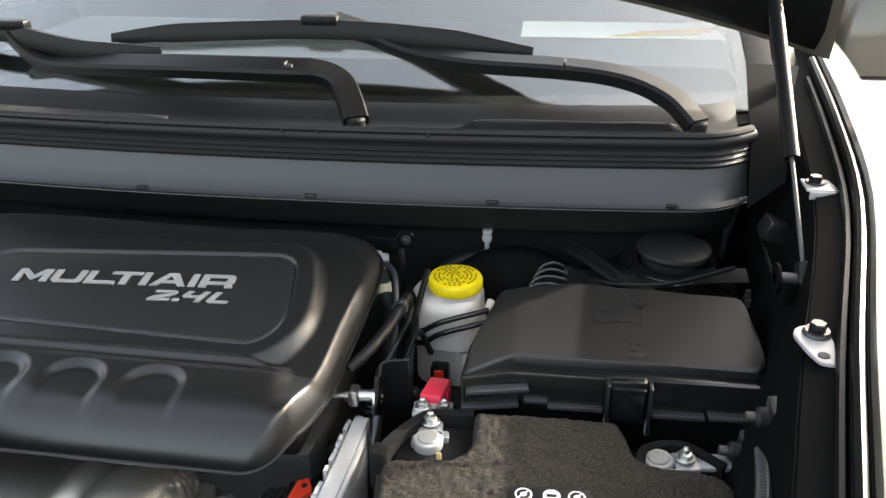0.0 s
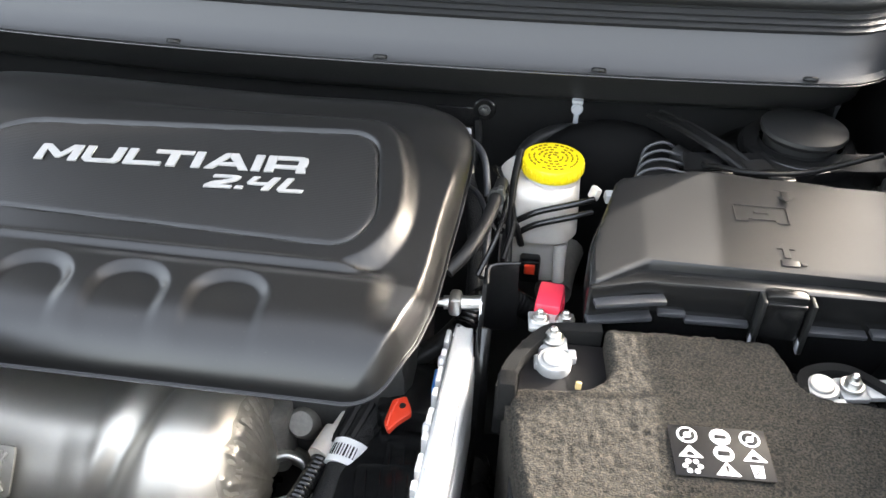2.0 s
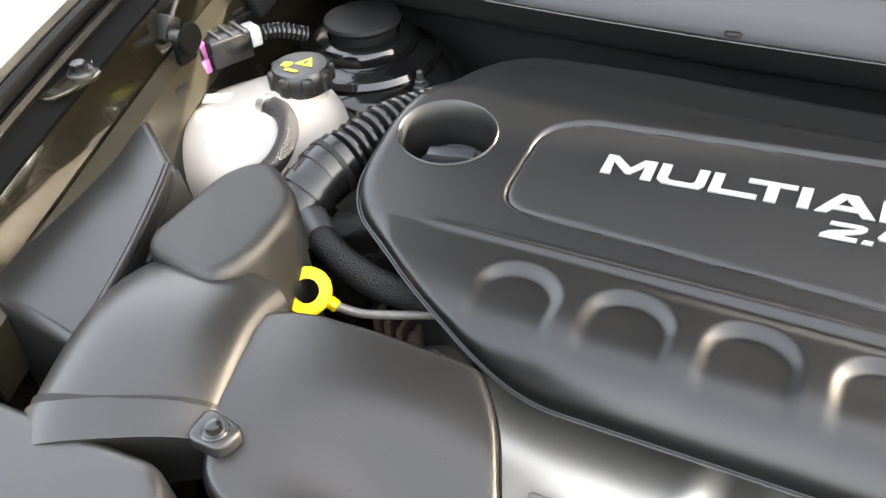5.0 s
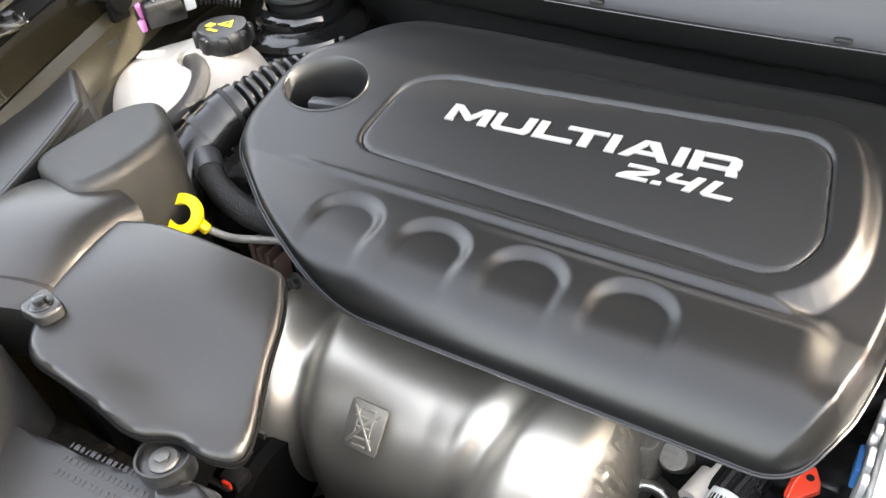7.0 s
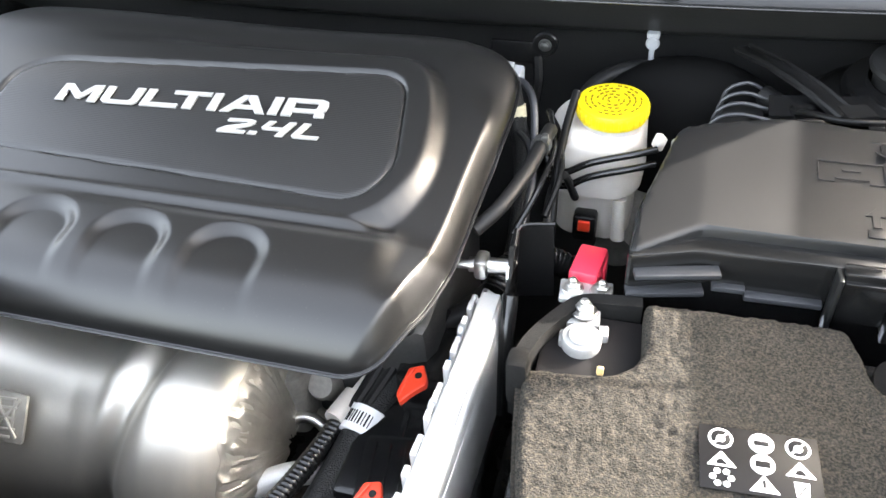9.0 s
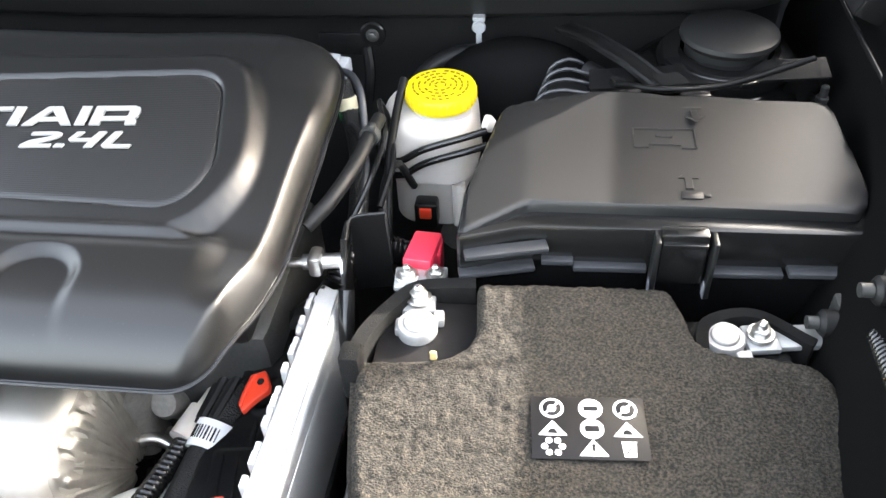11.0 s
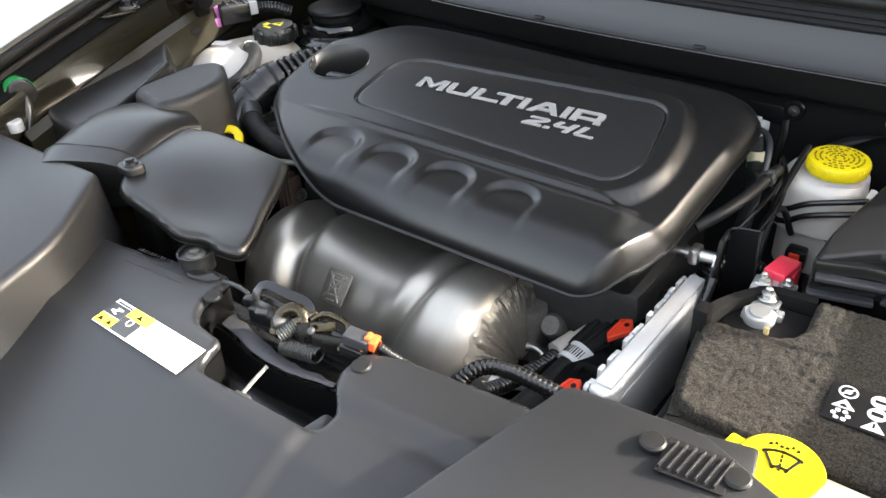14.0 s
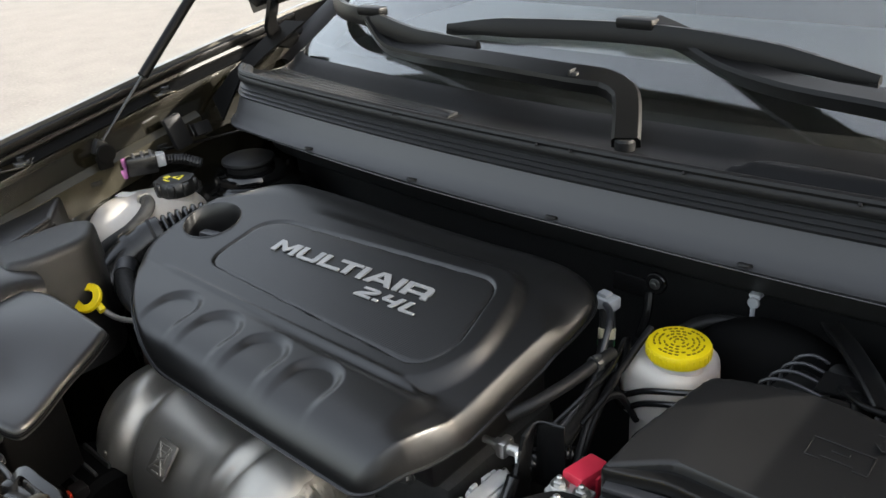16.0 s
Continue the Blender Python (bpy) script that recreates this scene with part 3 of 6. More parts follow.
# ---- wipers ----
def wiper(base, arm, joint, blade, label):
    w = thing("wiper", base, label, "wiper", "windscreen wipers")
    sec = [(-0.018, -0.010), (-0.018, 0.005), (-0.014, 0.010), (0.014, 0.010), (0.018, 0.005), (0.018, -0.010)]
    part("arm", sweep(spline(arm, 0.012), sec), WIPER, w, "black steel wiper arm", 24)
    part("hinge_joint", merge(rbox(joint, (0.012, 0.028, 0.014), 0.003), rbox(Vector(joint) + Vector((-0.006, 0, 0.004)), (0.004, 0.030, 0.012), 0.001)), RUBBER, w)
    part("spindle_cap", disc(base, 0.013, 0.014, 0.003), RUBBER, w)
    line = spline(blade, 0.012)
    n = len(line)
    part("blade_body", sweep(line, [(-0.016, -0.012), (-0.012, 0.002), (-0.004, 0.016), (0.006, 0.017), (0.012, 0.002), (0.012, -0.012)], lambda i: 0.45 + 0.55 * min(1, 6 * min(i, n - 1 - i) / n)), WIPER, w, "black rubber blade", 24)
    part("blade_lip", sweep([q - Vector((0, 0.004, 0.007)) for q in line], [(-0.002, -0.004), (-0.002, 0.004), (0.002, 0.004), (0.002, -0.004)]), RUBBER, w)
    mid = line[n // 2]
    part("clip", rbox(mid + Vector((0, 0, 0.016)), (0.06, 0.024, 0.016), 0.004), WIPER, w)
    return w


wiper((0.137, 1.108, 1.066), [(0.137, 1.110, 1.074), (0.118, 1.145, 1.100), (0.098, 1.170, 1.117), (0.065, 1.178, 1.126), (0.02, 1.172, 1.129), (-0.15, 1.205, 1.122), (-0.36, 1.255, 1.110), (-0.44, 1.275, 1.115), (-0.49, 1.29, 1.150)],
      (0.027, 1.172, 1.131), [(-0.72, 1.40, 1.165), (-0.60, 1.32, 1.150), (-0.50, 1.29, 1.147), (-0.35, 1.265, 1.128), (-0.22, 1.26, 1.13)], "black wiper with its arm bent towards the screen, at rest")
wiper((0.60, 1.135, 1.070), [(0.60, 1.137, 1.078), (0.57, 1.165, 1.103), (0.525, 1.19, 1.120), (0.47, 1.20, 1.130), (0.40, 1.215, 1.132), (0.28, 1.255, 1.128), (0.18, 1.30, 1.132), (0.11, 1.325, 1.152), (0.05, 1.33, 1.170)],
      (0.425, 1.205, 1.134), [(-0.325, 1.308, 1.140), (-0.2, 1.312, 1.149), (0.03, 1.32, 1.157), (0.2, 1.308, 1.152), (0.37, 1.289, 1.137)], "black wiper lying across the screen, at rest")


# ---- engine cover ----
OUT = rounded([(-0.415, 0.845), (-0.345, 0.938), (0.130, 0.957), (0.213, 0.945), (0.212, 0.86), (0.205, 0.79), (0.2015, 0.735), (0.1965, 0.695), (0.187, 0.645), (0.166, 0.602), (-0.215, 0.602), (-0.300, 0.638), (-0.412, 0.725)],
              [0.05, 0.06, 0.06, 0.055, 0.04, 0.025, 0.020, 0.025, 0.022, 0.040, 0.06, 0.05, 0.04], 7)
WELL = (-0.352, 0.806, 0.046, 0.038)
well = [(WELL[0] + WELL[2] * math.cos(2 * math.pi * k / 40), WELL[1] + WELL[3] * math.sin(2 * math.pi * k / 40)) for k in range(40)]
INSET = rounded([(-0.277, 0.742), (0.118, 0.730), (0.140, 0.768), (0.122, 0.872), (-0.235, 0.850), (-0.268, 0.832)], [0.03, 0.04, 0.035, 0.03, 0.03, 0.03], 6)
PLATEAU = rounded([(-0.31, 0.712), (0.128, 0.713), (0.157, 0.765), (0.152, 0.83), (0.132, 0.889), (-0.30, 0.873)], [0.05, 0.05, 0.05, 0.05, 0.04, 0.05], 6)


def plate(x, y):
    return 0.965 + 0.25 * (y - 0.81)


def smooth(t):
    t = np.clip(t, 0, 1)
    return t * t * (3 - 2 * t)


def cover_height(X, Y, D):
    crease = 0.706
    z = plate(X, np.maximum(Y, crease))
    # the front face rolls over ever more steeply towards the rim
    d = np.maximum(crease - Y, 0)
    z = z - 0.08 * d - 1.95 * d ** 5.5 / (5.5 * 0.104 ** 4.5)
    dp, _, _ = inside_distance(PLATEAU, X, Y)
    border = 1 - smooth((dp + 0.019) / 0.019)
    strength = 0.0120 * smooth((X + 0.27) / 0.32)
    beside = smooth((X - 0.145) / 0.025)
    z = z - border * (strength + 0.14 * np.maximum(X - 0.155, 0)) * ((1 - beside) * smooth((Y - 0.69) / 0.03) + beside * smooth((Y - 0.625) / 0.100))
    di, _, _ = inside_distance(INSET, X, Y)
    z = z - 0.005 * smooth((di + 0.0030) / 0.0045)
    z = z + 0.0022 * np.exp(-((Y - crease - 0.003) / 0.0035) ** 2) * smooth((X + 0.34) / 0.05) * smooth((0.17 - X) / 0.03)
    for k in range(4):
        cx, top = -0.226 + 0.0865 * k, 0.694
        u, v = np.abs(X - cx) / 0.038, (top - Y) / 0.034
        inside = np.where(v < 1, 1 - np.hypot(u, 1 - v), 1 - u)
        z = z - 0.0068 * smooth(inside / 0.36) * smooth((Y - 0.600) / 0.090)
    # rounded shoulders: broad at the rear and the right, tight along the front rim
    rear = smooth((Y - 0.82) / 0.07)
    left = smooth((-0.29 - X) / 0.07) * smooth((Y - 0.66) / 0.05)
    # the right flank falls away softly in front, more tightly behind
    edge = np.interp(Y, [0.600, 0.612, 0.625, 0.645, 0.695, 0.735, 0.79, 0.86, 0.93], [0.160, 0.170, 0.178, 0.187, 0.1965, 0.2015, 0.205, 0.212, 0.212])
    fall = np.interp(Y, [0.600, 0.612, 0.625, 0.645, 0.67, 0.70, 0.735, 0.80, 0.90], [0.002, 0.012, 0.019, 0.025, 0.023, 0.018, 0.017, 0.018, 0.018])
    reach = 0.0115
    z = z - fall * np.clip(1 - (edge - X) / reach, 0, 1.05) ** 1.2 * (1 - rear)
    w = np.maximum.reduce([0.004 + 0 * X, 0.052 * rear, 0.016 * left])
    h = np.maximum.reduce([0.004 + 0 * X, 0.021 * rear, 0.010 * left])
    t = np.clip(1 - D / w, 0, 1)
    return z - h * (1 - np.sqrt(np.clip(1 - t * t, 0, 1)))


cover = thing("engine_cover", (-0.09, 0.77, 0.86), "satin black moulded plastic engine cover with four scallops and silver lettering", "engine cover")
part("shell", field(OUT, cover_height, 0.0018, 0.005, well), COVER, cover, "", 50)
rim = []
for x, y in OUT:
    z = float(cover_height(np.array([x]), np.array([y]), np.array([0.0]))[0])
    rim.append(Vector((x, y, z - 0.0045)))
rim.append(rim[0])
part("rim", sweep(rim, [(-0.0032, -0.0014), (-0.0032, 0.0014), (-0.0018, 0.0016), (-0.0010, 0.0002), (0.0010, 0.0002), (0.0018, 0.0016), (0.0032, 0.0014), (0.0032, -0.0014)]), COVER, cover, "thin grooved rim")
part("inset_panel", field(INSET, lambda X, Y, D: plate(X, Y) - 0.0035 + 0.0022 * np.sqrt(np.clip(1 - (1 - np.clip(D / 0.0035, 0, 1)) ** 2, 0, 1)), 0.003, 0.003), PANEL, cover, "finely ribbed black inset panel")
ring = [Vector((x, y, float(cover_height(np.array([x]), np.array([y]), np.array([0.1]))[0]))) for x, y in well]
bm = bmesh.new()
levels = [[bm.verts.new(q + Vector((0, 0, dz)) + (Vector((WELL[0], WELL[1], q.z)) - q) * k) for q in ring] for dz, k in ((0.0, -0.06), (0.0015, -0.03), (0.0, 0.0), (-0.02, 0.04), (-0.055, 0.08))]
for a, b in zip(levels, levels[1:]):
    for i in range(40):
        bm.faces.new((a[i], a[(i + 1) % 40], b[(i + 1) % 40], b[i]))
part("filler_well", bm, COVER, cover, "oval oil filler opening")


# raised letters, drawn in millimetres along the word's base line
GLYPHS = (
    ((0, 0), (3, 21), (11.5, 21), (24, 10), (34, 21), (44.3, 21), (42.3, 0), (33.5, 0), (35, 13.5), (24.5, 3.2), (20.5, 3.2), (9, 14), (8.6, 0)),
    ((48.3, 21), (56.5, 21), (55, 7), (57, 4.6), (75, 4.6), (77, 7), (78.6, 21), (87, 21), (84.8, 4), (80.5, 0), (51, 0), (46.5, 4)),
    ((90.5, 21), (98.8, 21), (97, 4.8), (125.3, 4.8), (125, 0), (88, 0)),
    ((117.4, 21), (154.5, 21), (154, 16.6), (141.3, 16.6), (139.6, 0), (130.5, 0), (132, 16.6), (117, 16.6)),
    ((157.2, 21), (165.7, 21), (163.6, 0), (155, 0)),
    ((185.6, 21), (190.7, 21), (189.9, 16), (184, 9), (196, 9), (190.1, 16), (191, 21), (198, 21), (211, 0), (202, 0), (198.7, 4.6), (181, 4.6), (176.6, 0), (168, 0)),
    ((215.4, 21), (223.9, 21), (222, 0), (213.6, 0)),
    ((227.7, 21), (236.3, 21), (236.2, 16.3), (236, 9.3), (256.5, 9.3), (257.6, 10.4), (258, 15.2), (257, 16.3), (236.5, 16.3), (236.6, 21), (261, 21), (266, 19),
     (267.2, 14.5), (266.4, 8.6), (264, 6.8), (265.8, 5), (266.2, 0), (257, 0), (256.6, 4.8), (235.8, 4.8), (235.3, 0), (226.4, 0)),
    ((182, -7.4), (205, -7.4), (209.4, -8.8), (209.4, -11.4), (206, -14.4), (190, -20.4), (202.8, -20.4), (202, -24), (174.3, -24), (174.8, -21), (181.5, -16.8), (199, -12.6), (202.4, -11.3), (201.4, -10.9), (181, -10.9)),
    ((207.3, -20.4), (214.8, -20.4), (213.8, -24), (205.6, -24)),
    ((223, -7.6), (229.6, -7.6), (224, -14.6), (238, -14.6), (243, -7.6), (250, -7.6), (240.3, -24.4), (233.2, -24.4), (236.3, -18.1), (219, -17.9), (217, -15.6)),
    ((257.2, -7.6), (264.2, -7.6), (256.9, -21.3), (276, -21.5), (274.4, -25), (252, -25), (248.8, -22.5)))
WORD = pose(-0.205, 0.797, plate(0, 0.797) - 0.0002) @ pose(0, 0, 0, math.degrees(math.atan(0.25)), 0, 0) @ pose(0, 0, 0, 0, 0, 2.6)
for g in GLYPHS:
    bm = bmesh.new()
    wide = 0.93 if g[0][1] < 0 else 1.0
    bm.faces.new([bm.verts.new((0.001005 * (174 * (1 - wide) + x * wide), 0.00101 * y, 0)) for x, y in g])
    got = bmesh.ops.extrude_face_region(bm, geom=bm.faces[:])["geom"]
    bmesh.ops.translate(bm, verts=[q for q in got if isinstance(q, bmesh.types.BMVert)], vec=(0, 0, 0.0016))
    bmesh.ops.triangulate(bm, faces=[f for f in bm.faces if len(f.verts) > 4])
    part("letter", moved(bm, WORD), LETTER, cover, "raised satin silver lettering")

# ---- heat shield over the exhaust manifold ----
shield = thing("heat_shield", (-0.12, 0.62, 0.55), "brushed steel heat shield with rounded humps over the exhaust manifold", "heat shield")


def shield_radius(u, a):
    """How far the skin stands off the axis, u along the shield, a the angle up from the front."""
    base = float(np.interp(u, [-0.386, -0.383, -0.375, -0.360, -0.340, -0.310, -0.285, -0.12, -0.095, -0.075, -0.055, -0.035, -0.018, -0.004, 0.008, 0.018, 0.026, 0.032, 0.036, 0.039, 0.040, 0.043, 0.045, 0.046],
                           [0.0, 0.25, 0.48, 0.70, 0.86, 0.97, 0.98, 0.92, 0.95, 1.04, 1.11, 1.14, 1.14, 1.12, 1.075, 1.01, 0.93, 0.84, 0.75, 0.66, 0.62, 0.46, 0.26, 0.06]))
    g = 0.20 * math.exp(-((u + 0.250 + 0.014 * a) / 0.017) ** 2) + 0.17 * math.exp(-((u + 0.094 - 0.030 * a) / 0.016) ** 2)
    return base * (1 - g)


def shield_end(a):
    """The right-hand end, cut away slantwise towards the bottom."""
    return 0.046 - 0.105 * float(smooth(np.array(-a / 1.25)))


def shield_point(u, a, grow=0.0):
    k = (u + 0.386) / 0.422
    x = -0.386 + k * (shield_end(a) + 0.386)
    r = shield_radius(u, a) + grow
    return (x, 0.648 - 0.108 * r * math.cos(a), 0.708 + (0.122 if a > 0 else 0.20) * r * math.sin(a) * 0.92)


def crumple(u, a):
    """Creases that deepen towards the gathered end."""
    k = min(1.0, max(0.0, (u - 0.020 + 0.034 * max(0.0, -a - 0.1)) / 0.012))
    f = noise.noise(Vector((u * 34, a * 11, 3))) + 0.8 * abs(noise.noise(Vector((u * 70 + 9, a * 24, 7)))) + 0.35 * noise.noise(Vector((u * 160, a * 60, 5)))
    return 0.070 * k * f


rows = []
for i in range(121):
    u = -0.386 + (0.036 + 0.386) * i / 120
    rows.append([shield_point(u, radians(-78 + 233 * k / 60)) for k in range(61)])
part("shell", slab(rows, 0.0012), SHIELD, shield, "", 60)
rows = []
for i in range(44):
    rows.append([])
    for k in range(150):
        a = radians(-77 + 230 * k / 149)
        u0 = 0.024 - 0.036 * max(0.0, -math.sin(a + 0.25)) ** 1.3 + 0.006 * noise.noise(Vector((a * 5, 2, 1)))
        u = u0 + (0.0458 - u0) * i / 43
        rows[-1].append(shield_point(u, a, 0.004 + crumple(u, a) * min(1.0, i / 8)))
part("foil_end", slab(rows, 0.001), FOIL, shield, "crumpled tarnished foil end", 30)
rim = [Vector(shield_point(-0.10 + 0.138 * k / 40, radians(-76), 0.012)) for k in range(41)]
part("folded_hem", sweep(rim, [(0.0016 * math.cos(a), 0.0016 * math.sin(a)) for a in [k * math.pi / 3 for k in range(6)]]), STEEL, shield, "bright folded hem")
badge = pose(-0.165, 0.5672, 0.7875, 48, 0, 0) @ Matrix.Diagonal((0.85, 0.85, 0.7, 1))
part("embossed_field", moved(prism(rounded([(-0.022, -0.026), (0.022, -0.026), (0.022, 0.026), (-0.022, 0.026)], 0.005, 4), -0.003, 0.0012, 0.001, 2), badge), FOIL, shield, "darker pressed field")
bars = [((0.0, 0.0, 0.0034), (0.0034, 0.050, 0.0030), 38), ((0.0, 0.0, 0.0034), (0.0034, 0.050, 0.0030), -38)]
for x in (-0.009, 0.009):
    bars += [((x, 0.004, 0.0026), (0.0028, 0.030, 0.0026), 0)]
for y, w in ((0.019, 0.022), (0.010, 0.026), (-0.001, 0.020), (-0.012, 0.026), (-0.020, 0.016)):
    bars += [((0.0, y, 0.0026), (w, 0.0028, 0.0026), 4)]
for c, d, a in bars:
    part("embossed_bar", moved(rbox(c, d, 0.0010, rot=(0, 0, a)), badge), SHIELD, shield)
for x, a in ((-0.29, 20), (-0.045, -2)):
    part("rivet", disc(shield_point(x, radians(a), 0.005), 0.004, 0.003, n=10, rot=(70, 0, 0)), STEEL, shield)

# ---- engine block and gearbox below the cover ----
block = thing("engine_block", (-0.1, 0.76, 0.4), "grimy cast engine block under the plastic cover", "engine")
part("casting", rbox((-0.09, 0.80, 0.62), (0.54, 0.20, 0.42), 0.02), DULL, block)
oil = part("oil_cap", lathe([(0, 0), (0.034, 0), (0.034, 0.018), (0.030, 0.022), (0, 0.022)], (-0.348, 0.806, 0.910), 24), SLATE, block, "black oil filler cap deep in its opening")
part("grip", rbox((-0.346, 0.800, 0.938), (0.046, 0.015, 0.020), 0.003, rot=(0, 0, 12)), SLATE, oil)
part("head", rbox((-0.06, 0.79, 0.86), (0.46, 0.20, 0.06), 0.01), RUBBER, block)
for k in range(4):
    part("rib", rbox((-0.362 + 0.014 * k, 0.672 - 0.004 * k, 0.80), (0.006, 0.02, 0.11), 0.002), RUST, block)
for x, y in ((-0.30, 0.655), (-0.335, 0.668), (0.135, 0.69)):
    part("bolt", hexa((x, y, 0.835), 0.006, 0.010, (70, 0, 0)), DULL, block)
# made-up dark block, stands in for the shade between engine and coolant tank
part("dark_filler", prism(rounded([(-0.50, 0.70), (-0.40, 0.68), (-0.36, 0.74), (-0.37, 0.86), (-0.47, 0.90), (-0.51, 0.82)], 0.03), 0.74, 0.862, 0.02, 4), PRIMER, block, "dark block added to fill the shaded gap beside the engine")
part("bracket", slab([[(0.026, 0.705, 0.825), (0.034, 0.675, 0.825)], [(0.030, 0.700, 0.79), (0.040, 0.660, 0.785)], [(0.034, 0.69, 0.75), (0.046, 0.66, 0.735)]], 0.008), RUST, block, "rusty brown iron bracket")
part("gasket_plate", prism(rounded([(0.040, 0.665), (0.062, 0.668), (0.066, 0.70), (0.044, 0.705)], 0.008, 3), 0.70, 0.775, 0.004, 2), CAST, block, "pale cast flange")
part("bracket_bolt", hexa((0.027, 0.680, 0.780), 0.007, 0.010, (60, 0, -20)), STEEL, block)
for k, (x, y, z, r) in enumerate(((0.075, 0.715, 0.760, 0.020), (0.105, 0.735, 0.755, 0.024), (0.135, 0.725, 0.790, 0.016))):
    part("cast_lug", lathe([(0, 0), (r, 0), (r * 1.02, 0.012), (r * 0.8, 0.018), (r * 0.78, 0.034), (r * 0.6, 0.040), (0, 0.040)], (x, y, z - 0.03), 20, rot=(50 - 20 * k, 0, 15 * k)), CAST, block, "dirty cast lug")
alt = thing("alternator", (-0.30, 0.53, 0.60), "dark finned alternator deep below the air filter box", "alternator")
part("drum", lathe([(0, 0), (0.062, 0), (0.066, 0.01), (0.066, 0.09), (0.058, 0.10), (0, 0.10)], (-0.36, 0.535, 0.665), 32, rot=(0, 90, 0)), MATT, alt)
for k in range(22):
    a = 2 * math.pi * k / 22
    part("fin", rbox((-0.31, 0.535 + 0.066 * math.cos(a), 0.665 + 0.066 * math.sin(a)), (0.07, 0.004, 0.014), 0.001, rot=(math.degrees(a) + 90, 0, 0)), DULL, alt)
part("plug", rbox((-0.275, 0.500, 0.725), (0.022, 0.02, 0.016), 0.003), BLACK, alt)
part("plug_lock", rbox((-0.275, 0.489, 0.727), (0.010, 0.004, 0.008), 0.001), SCARLET, alt, "small red lock")
gear = thing("gearbox", (0.15, 0.62, 0.4), "dark gearbox casting low beside the engine", "gearbox")
part("casing", rbox((0.14, 0.62, 0.55), (0.26, 0.26, 0.28), 0.03), PRIMER, gear)
part("cover_plate", rbox((0.185, 0.66, 0.715), (0.12, 0.16, 0.09), 0.008), GLOSSY, gear)
part("upper_plate", rbox((0.19, 0.72, 0.775), (0.08, 0.07, 0.03), 0.005), GLOSSY, gear)

# pipes and hoses low in front of the gearbox
for name, pts, r, m, lab in (
        ("metal_pipe", [(0.00, 0.560, 0.70), (0.035, 0.585, 0.715), (0.07, 0.605, 0.725), (0.11, 0.615, 0.725), (0.16, 0.60, 0.71)], 0.011, ALU, "dull aluminium pipe"),
        ("metal_pipe", [(-0.02, 0.520, 0.69), (0.03, 0.550, 0.705), (0.07, 0.570, 0.712), (0.12, 0.575, 0.71), (0.18, 0.56, 0.69)], 0.011, ALU, "dull aluminium pipe"),
        ("sleeved_pipe", [(0.010, 0.700, 0.690), (0.030, 0.697, 0.697), (0.055, 0.690, 0.703), (0.085, 0.680, 0.700)], 0.009, FOIL, "pipe wrapped in silver heat sleeve"),
        ("clamp_pipe", [(0.040, 0.645, 0.700), (0.048, 0.660, 0.722), (0.066, 0.667, 0.728), (0.084, 0.663, 0.718), (0.088, 0.655, 0.70)], 0.0055, STEEL, "bent steel pipe")):
    solid(name, tube(pts, r, 14), m, pts[0], lab + " low beside the exhaust", "pipe")
for name, pts, r, rib, m, lab in (
        ("loom_tube", [(0.090, 0.440, 0.79), (0.094, 0.462, 0.822), (0.100, 0.484, 0.843), (0.115, 0.498, 0.851), (0.138, 0.504, 0.852), (0.164, 0.506, 0.850), (0.192, 0.506, 0.846), (0.225, 0.490, 0.835), (0.25, 0.46, 0.81)], 0.0085, 0.12, LOOM, "fat ribbed black wiring tube"),
        ("loom_tube", [(0.050, 0.44, 0.80), (0.070, 0.50, 0.785), (0.084, 0.555, 0.76), (0.094, 0.612, 0.747), (0.104, 0.668, 0.742)], 0.0095, 0.2, LOOM, "ribbed black wiring tube"),
        ("loom_tube", [(0.02, 0.43, 0.79), (0.06, 0.425, 0.815), (0.12, 0.425, 0.82), (0.19, 0.425, 0.82), (0.25, 0.42, 0.80)], 0.011, 0.2, LOOM, "ribbed black wiring tube"),
        ("wiring_sleeve", [(0.085, 0.46, 0.72), (0.105, 0.53, 0.728), (0.118, 0.59, 0.735), (0.127, 0.645, 0.742), (0.137, 0.69, 0.754), (0.150, 0.74, 0.775)], 0.0185, 0.0, BRAID, "thick braided wiring sleeve"),
        ("wiring_sleeve", [(0.02, 0.47, 0.76), (0.05, 0.48, 0.795), (0.085, 0.478, 0.815), (0.115, 0.476, 0.825), (0.15, 0.470, 0.825), (0.19, 0.455, 0.81)], 0.012, 0.0, BRAID, "thick braided wiring sleeve"),
        ("wiring_sleeve", [(0.15, 0.735, 0.772), (0.17, 0.755, 0.785), (0.20, 0.77, 0.80), (0.235, 0.80, 0.83)], 0.011, 0.0, RUBBER, "taped wiring sleeve")):
    solid(name, tube(pts, r, 16, rib, 0.0055), m, pts[0], lab + " in front of the gearbox", "wiring")
